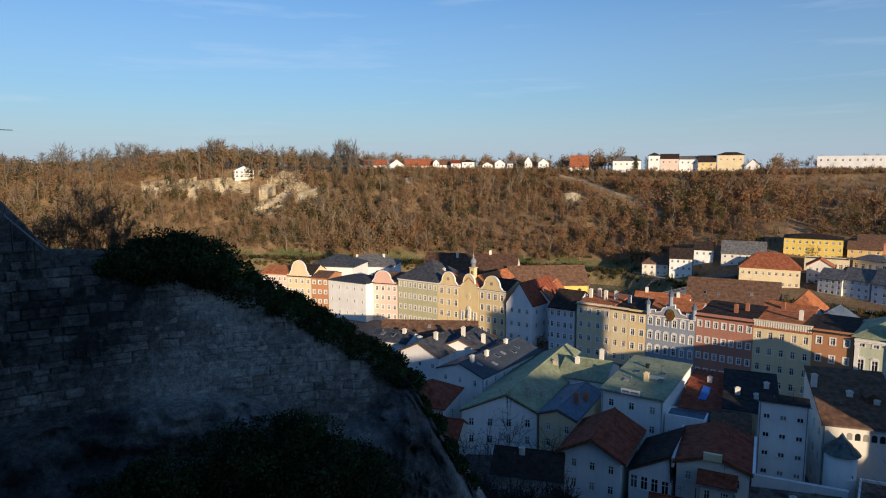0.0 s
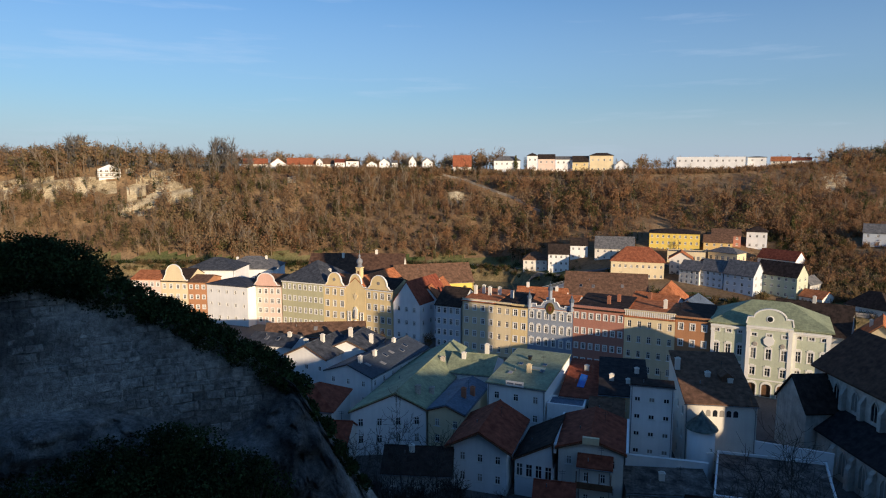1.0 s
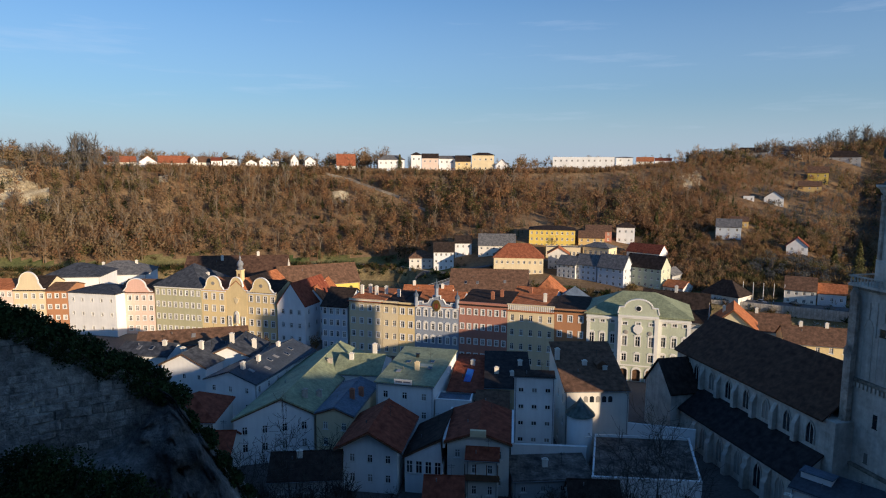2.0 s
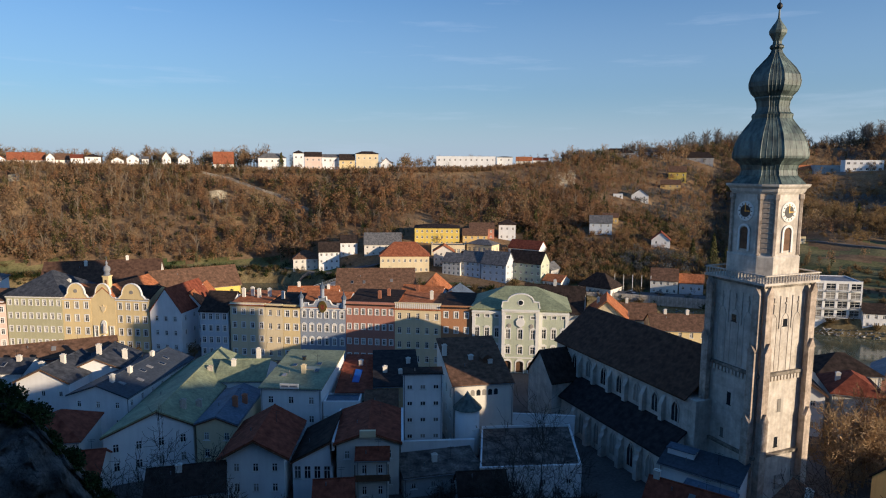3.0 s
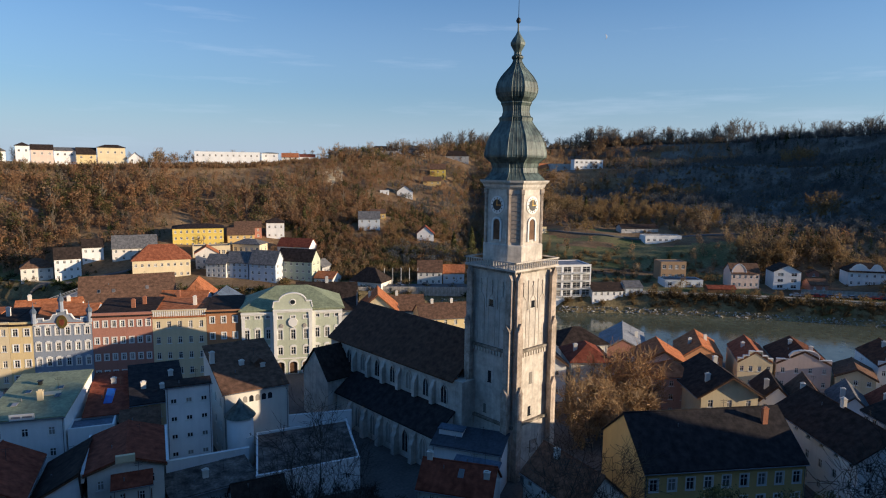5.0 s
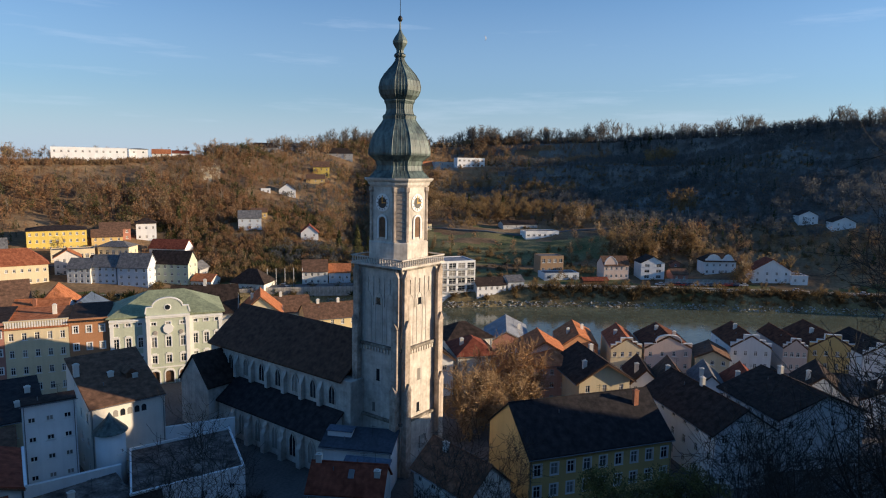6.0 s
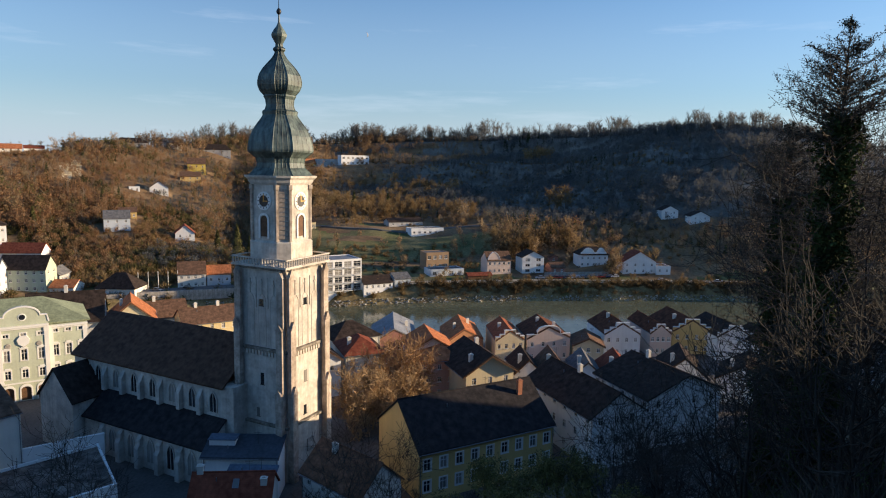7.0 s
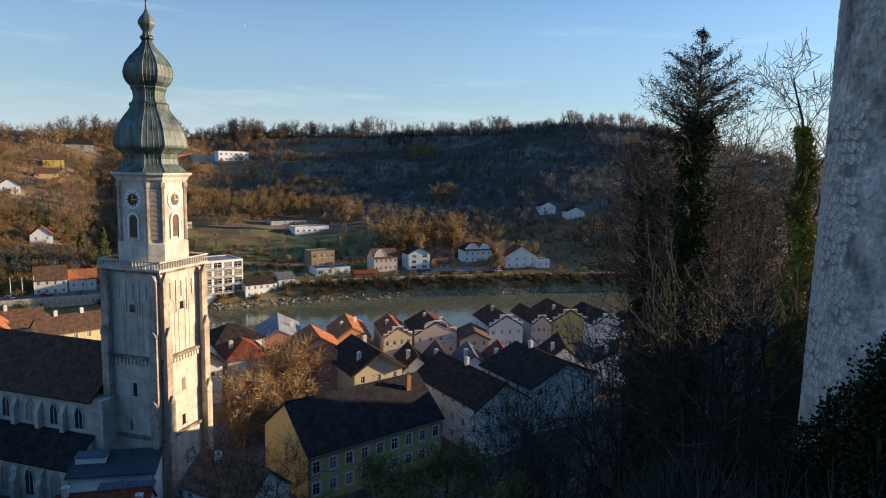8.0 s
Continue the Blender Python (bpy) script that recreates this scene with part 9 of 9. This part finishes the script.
# the slope under the castle tower: a tall larch, an ivy-clad tree and bare thicket
def larch(label, x, y, z, height, seed):
    rng = np.random.default_rng(seed)
    t = thing("larch", pose(x, y, z), label, "conifer")
    g = Geo().ring([(0.34 * (1 - k / 10.5), height * k / 10) for k in range(11)], 8)
    part("trunk", g, BARK, t)
    b, tips = Geo(), []
    for i in range(380):
        below = 0.1 + 5.6 * rng.uniform(0, 1) ** 0.55 if i < 190 else rng.uniform(4.5, height * 0.8)
        h, k = height - below, below / height
        ln = (0.1 + 0.8 * below if below < 3.4 else 3.1 if below < 6 else 4.2) * rng.uniform(0.55, 1.08)
        a = rng.uniform(0, 6.283)
        p = Vector((0, 0, h))
        e = Vector((math.cos(a), math.sin(a), rng.uniform(0.1, 0.55) if below < 5.5 else rng.uniform(-0.15, 0.2)))
        for j in range(5):
            q = p + e.normalized() * ln / 5
            b.tube(p, q, 0.045 * (1 - j / 6) * (0.5 + k), 0.045 * (1 - (j + 1) / 6) * (0.5 + k), 4)
            for s in range(3 if j else 1):
                w = (e.normalized() * 0.6 + Vector(rng.normal(0, 0.5, 3)) + Vector((0, 0, 0.12))).normalized()
                m = q + w * ln * rng.uniform(0.10, 0.22)
                b.tube(q, m, 0.014, 0.006, 3)
                tips += [q.lerp(m, u) for u in rng.uniform(0.0, 1.0, 4 if below < 6 else 2)]
            e += Vector((*rng.normal(0, 0.10, 2), 0.07))
            p = q
    part("branchwork", b, BARK, t)
    o = new("needles", leaf_mesh("needles", np.array([tuple(p) for p in tips]) + rng.normal(0, 0.07, (len(tips), 3)), 0.085, NEEDLES, rng))
    o.parent = t
    n = 20000
    hh = rng.uniform(0, height - 4.6, n)
    a = rng.uniform(0, 6.283, n)
    rr = rng.uniform(0.3, 1.25, n) * (1.15 - 0.35 * hh / height) * (0.8 + 0.3 * np.sin(hh * 2.1 + a * 2))
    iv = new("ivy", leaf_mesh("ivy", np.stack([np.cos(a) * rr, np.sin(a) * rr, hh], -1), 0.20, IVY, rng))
    iv.parent = t
    iv["label"] = "dark ivy wrapped round the trunk"
    return t


x, y, z = ground_at(102.6, 36)
larch("tall sparse larch with an ivy-covered trunk", x, y, z - 0.3, EYE + 36 * math.tan(math.radians(11.9)) - z, 51)
x, y, z = ground_at(99.4, 44)
larch("smaller larch beside the ivy-covered tree", x, y, z - 0.3, EYE + 44 * math.tan(math.radians(4.3)) - z, 52)
x, y, z = ground_at(109.2, 31)
hgt = (EYE + 31 * math.tan(math.radians(5.0)) - z) / 0.72
t, ends = bare_tree("ivy_tree", "tall leafless tree with yellow green ivy brightened as if sunlit", x, y, z - 0.3, hgt, 55, level=3, trunk_r=0.26, spread=0.42, fork=0.7, crown=0.42)
rng = np.random.default_rng(56)
n = 12000
stem = next(c for c in t.children if c.name.startswith("trunk")).data.vertices
stem = np.array([v.co for v in stem])
levels = np.sort(np.unique(np.round(stem[:, 2], 0)))
middle = np.array([stem[np.abs(stem[:, 2] - q) < 1.0].mean(0) for q in levels])
hh = rng.uniform(hgt * 0.2, hgt * 0.70, n)
a = rng.uniform(0, 6.283, n)
rr = rng.uniform(0.25, 0.8, n) * (0.8 + 0.4 * np.sin(hh * 1.7 + a)) * (1.55 - 1.5 * hh / hgt)
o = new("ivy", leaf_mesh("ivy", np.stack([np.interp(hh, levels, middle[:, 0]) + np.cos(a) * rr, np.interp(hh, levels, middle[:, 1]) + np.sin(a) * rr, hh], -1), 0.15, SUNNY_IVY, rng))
o.parent = t

# darkened copy of the twig colour stands in for shade below the castle
TWIG_SHADED = surface("shaded_twigs", (0.030, 0.028, 0.025), rough=0.95, vary=0.4, scale=0.3, fine=2.0, bump=0.0, tint=(0.052, 0.046, 0.038))
TH = "bare thicket on the castle slope"
rng = np.random.default_rng(77)
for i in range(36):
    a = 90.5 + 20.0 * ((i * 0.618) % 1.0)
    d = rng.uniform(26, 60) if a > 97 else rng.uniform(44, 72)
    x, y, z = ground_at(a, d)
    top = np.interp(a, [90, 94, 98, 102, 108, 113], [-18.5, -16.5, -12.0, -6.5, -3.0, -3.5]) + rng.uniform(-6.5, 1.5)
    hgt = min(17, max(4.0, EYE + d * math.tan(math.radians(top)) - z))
    bare_tree("bare_tree", "slender leafless tree in the shaded thicket", x, y, z - 0.3, hgt, 500 + i, level=2, split=3, trunk_r=0.05 + hgt * 0.008, group=TH, spread=0.7, fork=0.15, min_r=0.016, material=TWIG_SHADED)
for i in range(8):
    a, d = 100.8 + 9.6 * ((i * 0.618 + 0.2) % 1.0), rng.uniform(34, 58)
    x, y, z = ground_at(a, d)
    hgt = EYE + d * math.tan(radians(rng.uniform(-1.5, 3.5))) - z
    bare_tree("bare_tree", "tall leafless tree in the shaded thicket", x, y, z - 0.3, hgt, 570 + i, level=3, split=3, trunk_r=0.2, group=TH, spread=0.6, fork=0.3, min_r=0.016, material=TWIG_SHADED)
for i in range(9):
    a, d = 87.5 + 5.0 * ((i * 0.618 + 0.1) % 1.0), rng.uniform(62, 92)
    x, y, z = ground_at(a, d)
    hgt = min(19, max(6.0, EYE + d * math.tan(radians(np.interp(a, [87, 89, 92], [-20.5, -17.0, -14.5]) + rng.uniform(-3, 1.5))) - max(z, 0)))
    bare_tree("bare_tree", "slender leafless tree before the white house", x, y, max(z, 0) - 0.3, hgt, 590 + i, level=3, split=2, trunk_r=0.06 + hgt * 0.008, group=TH, spread=0.8, fork=0.12, min_r=0.022, material=TWIG_SHADED)
# darker ivy copy: the deep shade at the tower's foot is in its colour
SHADED_IVY = surface("shaded_ivy", (0.012, 0.017, 0.008), rough=0.8, vary=0.4, scale=0.8, fine=4, bump=0.0, tint=(0.028, 0.036, 0.014), spec=0.1)
BR = "dark brush on the castle slope"
for i in range(40):
    a = 90 + 21 * ((i * 0.618 + 0.3) % 1.0)
    d = rng.uniform(22, 50)
    x, y, z = ground_at(a, d)
    f = rng.uniform(0.9, 1.7)
    bush("dark tangled undergrowth on the shaded slope", x, y, z + f * 0.2, (f * 1.3, f * 1.3, f * 0.9), int(1000 * f), 0.11, IVY, 600 + i, group=BR)
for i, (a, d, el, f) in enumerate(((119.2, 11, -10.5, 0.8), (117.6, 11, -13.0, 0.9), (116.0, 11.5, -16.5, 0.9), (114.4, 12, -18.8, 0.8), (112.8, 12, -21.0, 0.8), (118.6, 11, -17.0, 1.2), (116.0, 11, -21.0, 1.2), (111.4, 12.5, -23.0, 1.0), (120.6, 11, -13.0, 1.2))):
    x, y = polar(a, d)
    bush("ivy and brush darkened in colour at the castle tower's foot", x, y, EYE + d * math.tan(radians(el)) - f, (f, f, f * 1.3), int(3000 * f), 0.085, SHADED_IVY, 660 + i, group=BR)


def undergrowth():
    """Leafless bramble and saplings that cover the slope below the castle."""
    rg = np.random.default_rng(91)
    m = 3600
    a = rg.uniform(80, 122, m)
    d = 5 + 60 * rg.uniform(0, 1, m) ** 0.9
    x, y = d * np.sin(np.radians(a)), d * np.cos(np.radians(a))
    z = land(x, y)
    k = z > 1.5
    spots = np.stack([x[k], y[k], z[k] - 0.1, rg.uniform(1.0, 3.6, k.sum()) * np.where(d[k] < 16, 0.4, 1.0) * np.where((a[k] > 108) & (d[k] > 12), 0.5, 1.0), rg.uniform(0, 6.28, k.sum())], -1)
    thin = []
    for i in range(5):
        r = np.random.default_rng(120 + i)
        v, f = [], []
        for j in range(60):
            t, e = r.uniform(0, 6.28), r.uniform(0.35, 1.45)
            dr = np.array([math.cos(t) * math.cos(e), math.sin(t) * math.cos(e), math.sin(e)])
            blade(v, f, dr * r.uniform(0, 0.6) * 0.8, dr + r.normal(0, 0.4, 3), r.uniform(0.25, 0.6), r.uniform(0.012, 0.03), r)
        thin.append((np.array(v), f))
    plant("undergrowth", thin, spots, TWIG_SHADED, "leafless dark bramble covering the castle slope", "undergrowth")


undergrowth()

# trees among the roofs
GOLD_TWIG = surface("golden_twigs", (0.30, 0.195, 0.095), rough=0.9, vary=0.3, scale=0.3, fine=2.0, bump=0.0, tint=(0.40, 0.28, 0.15))
ORANGE_TWIG = surface("orange_brown_twigs", (0.25, 0.135, 0.060), rough=0.9, vary=0.3, scale=0.3, fine=2.0, bump=0.0, tint=(0.34, 0.21, 0.10))
OLIVE_LEAF = surface("olive_leaves", (0.105, 0.110, 0.032), rough=0.7, vary=0.4, scale=0.6, fine=4, bump=0.0, tint=(0.18, 0.165, 0.05))
TG = "trees in the town gardens"
for i, (a, d, base, h, r, mn) in enumerate(((6.5, 92, 0, 17, 0.12, 0.022), (4.0, 90, 0, 15, 0.11, 0.022), (9.5, 94, 0, 14, 0.1, 0.022), (1.8, 90, 0, 14, 0.1, 0.022), (37.5, 86, 0, 19, 0.11, 0.02), (39.5, 88, 0, 21, 0.12, 0.02), (41.3, 86, 0, 17, 0.1, 0.02), (36.0, 88, 0, 14, 0.1, 0.02),
                                             (63.0, 84, 0, 20, 0.13, 0.02), (65.4, 82, 0, 18, 0.12, 0.02), (61.2, 86, 0, 16, 0.1, 0.02), (66.8, 86, 0, 17, 0.1, 0.02))):
    x, y = polar(a, d)
    bare_tree("bare_tree", "slender leafless tree between the houses", x, y, max(base, float(land(x, y))) - 0.3, h, 700 + i, level=3, split=2, trunk_r=r * 1.3, group=TG, spread=0.5, fork=0.2, min_r=mn * 1.1, material=TWIG_SHADED)
for i, (x, y, h) in enumerate(((112, 56, 12.5), (115, 53, 12.5), (118, 51, 12.5), (121, 48, 12), (124, 46, 11.5), (117, 57, 13), (114, 49, 10), (123, 53, 16), (126, 51, 16), (121, 56, 15), (128, 48, 14), (109, 53, 9))):
    t, ends = bare_tree("bare_tree", "broad leafless tree with sunlit golden brown twigs", x, y, -0.3, h, 740 + i, level=3, split=3, trunk_r=0.22, group=TG, spread=0.75, fork=0.12, min_r=0.04, material=ORANGE_TWIG if h > 13.5 else GOLD_TWIG)
for i, (a, d, top) in enumerate(((75.9, 70, -24.6), (77.6, 68, -25.6), (79.4, 72, -25.4), (81.2, 70, -24.6), (82.6, 72, -24.2), (84.4, 74, -23.6), (85.4, 71, -24.6), (72.6, 66, -27.6), (77.6, 64, -27.6), (80.6, 63, -27.4), (83.8, 64, -26.6), (86.8, 62, -27.5), (89.5, 60, -26.5))):
    x, y, z = ground_at(a, d)
    zt = EYE + d * math.tan(math.radians(top))
    lt = bush("olive green leafy tree below the castle", x, y, zt - 2.6, (2.4, 2.4, 2.8), 2600, 0.22, OLIVE_LEAF, 760 + i, name="leafy_tree", group=TG)
    part("trunk", Geo().tube((0, 0, z - 0.5 - zt + 2.6), (0, 0, -0.4), 0.2, 0.12, 8), BARK, lt)
bush("small orange autumn tree on the square", 29.6, 187.0, 2.6, (1.6, 1.6, 2.2), 900, 0.28, WOOD_AUTUMN, 790, name="street_tree")
for i in range(7):
    u = 0.1 + i * 0.13
    bush("clipped bare tree in front of the convent", 2 + 16 * u, 208.5 - 14 * u, 2.0, (0.9, 0.9, 1.7), 300, 0.25, WOOD_AUTUMN, 800 + i, name="street_tree", group="trees before the convent")

# leafless scrub at the foot of the castle hill, before the houses
def foot_scrub():
    rg = np.random.default_rng(95)
    m = 2600
    a = rg.uniform(-3, 84, m)
    d = rg.uniform(62, 95, m)
    near_gap = np.sin(a * 0.55) + 0.6 * np.sin(a * 1.7 + 1)
    k = (near_gap > -0.1) | (a < 14)
    px, py = d * np.sin(np.radians(a)), d * np.cos(np.radians(a))
    for cx, cy in ((33, 90), (55, 81), (52, 88), (13.5, 102), (67, 86), (40, 93), (48, 88)):
        k &= (px - cx) ** 2 + (py - cy) ** 2 > 49
    a, d = a[k], d[k]
    x, y = d * np.sin(np.radians(a)), d * np.cos(np.radians(a))
    spots = np.stack([x, y, np.maximum(land(x, y), 0) - 0.2, rg.uniform(2.0, 5.5, len(x)) + np.where(a < 12, 4.0, 0.0), rg.uniform(0, 6.28, len(x))], -1)
    tpl = [bare_template(np.random.default_rng(150 + i), sprays=90, low=0.1) for i in range(6)]
    pa, pd = np.concatenate([rg.uniform(30, 46, 170), rg.uniform(47, 66, 150)]), np.concatenate([rg.uniform(86, 98, 170), rg.uniform(72, 84, 150)])
    extra = [(q * math.sin(math.radians(p)), q * math.cos(math.radians(p)), -0.2, rg.uniform(3.5, 6.5), rg.uniform(0, 6.28)) for p, q in zip(pa, pd)]
    spots = np.concatenate([spots, np.array(extra)])
    plant("foot_scrub", tpl, spots, TWIG_SHADED, "leafless scrub at the foot of the castle hill", "scrub")


foot_scrub()

# one broad evergreen by the winding road, and single trees in the far gardens
def big_fir(x, y, z, h, seed, label):
    r = np.random.default_rng(seed)
    t = thing("fir", pose(x, y, z), label, "conifer", "single far conifers")
    part("trunk", Geo().tube((0, 0, -0.5), (0, 0, h * 0.95), 0.3, 0.04, 7), BARK, t)
    n = 2600
    u = r.uniform(0.05, 1, n) ** 0.7
    a = r.uniform(0, 6.283, n)
    rr = (1 - u) * h * 0.27 * r.uniform(0.35, 1.05, n) * (0.85 + 0.25 * np.sin(u * 34)) + 0.1
    o = new("foliage", leaf_mesh("foliage", np.stack([np.cos(a) * rr, np.sin(a) * rr, u * h - rr * 0.25], -1), 0.55, FIR_GREEN, r))
    o.parent = t


FIR_GREEN = surface("fir_green", (0.055, 0.062, 0.022), rough=0.9, vary=0.4, scale=0.3, fine=2, bump=0.0, tint=(0.13, 0.12, 0.04))
for i, (a, d, h) in enumerate(((53.6, 318, 19), (54.6, 330, 13), (52.0, 345, 12), (66.5, 425, 15), (56.0, 360, 12), (16.6, 474, 12), (38.8, 372, 10), (70.6, 330, 9), (63.5, 440, 14))):
    x, y, z = ground_at(a, d)
    big_fir(x, y, z, h, 900 + i, "broad sunlit fir beside the hillside road" if i == 0 else "single green fir among bare trees")
for i, (a, d, h) in enumerate(((68.0, 312, 8), (73.2, 405, 15), (72.4, 350, 8), (86.8, 318, 12), (82.5, 330, 8), (79.8, 345, 10), (58.2, 372, 9), (76.8, 345, 10), (75.0, 372, 11), (61.0, 420, 12), (9.0, 484, 9), (12.0, 488, 10), (17.6, 490, 11), (22.6, 488, 11), (24.0, 492, 10), (40.5, 520, 11), (2.0, 492, 11), (-1.5, 492, 12), (41.6, 548, 13), (44.6, 560, 12), (7.2, 492, 9), (34.9, 512, 8))):
    x, y, z = ground_at(a, d)
    bare_tree("bare_tree", "single leafless garden tree across the river", x, y, z - 0.3, h, 930 + i, level=2, split=4, trunk_r=0.16, group="far garden trees", spread=0.8, fork=0.2, min_r=0.06, material=GOLD_TWIG)


# the pale moon in the daylight sky: its lit part
def half_moon(radius=15.5, far=4200.0):
    aim = Vector((math.sin(radians(MOON_AZ)) * math.cos(radians(MOON_EL)), math.cos(radians(MOON_AZ)) * math.cos(radians(MOON_EL)), math.sin(radians(MOON_EL))))
    side = (sun_to - aim * sun_to.dot(aim)).normalized()
    up = aim.cross(side)
    v, f, n, m = [], [], 14, 10
    for i in range(n + 1):
        t = math.pi * i / n
        for j in range(m + 1):
            p = math.pi / 3 * j / m
            v.append((side * math.sin(t) * math.cos(p) - aim * math.sin(t) * math.sin(p) + up * math.cos(t)) * radius)
    for i in range(n):
        for j in range(m):
            k = i * (m + 1) + j
            f.append((k, k + 1, k + m + 2, k + m + 1))
    single("moon", Geo().add(v, f), surface("moon_dust", (0.30, 0.35, 0.44), rough=1.0, vary=0.25, scale=0.08, fine=0.3, bump=0.0, spec=0.0), "pale half moon low in the blue daylight sky", "moon", m=Matrix.Translation(Vector((0, 0, EYE)) + aim * far))


half_moon()
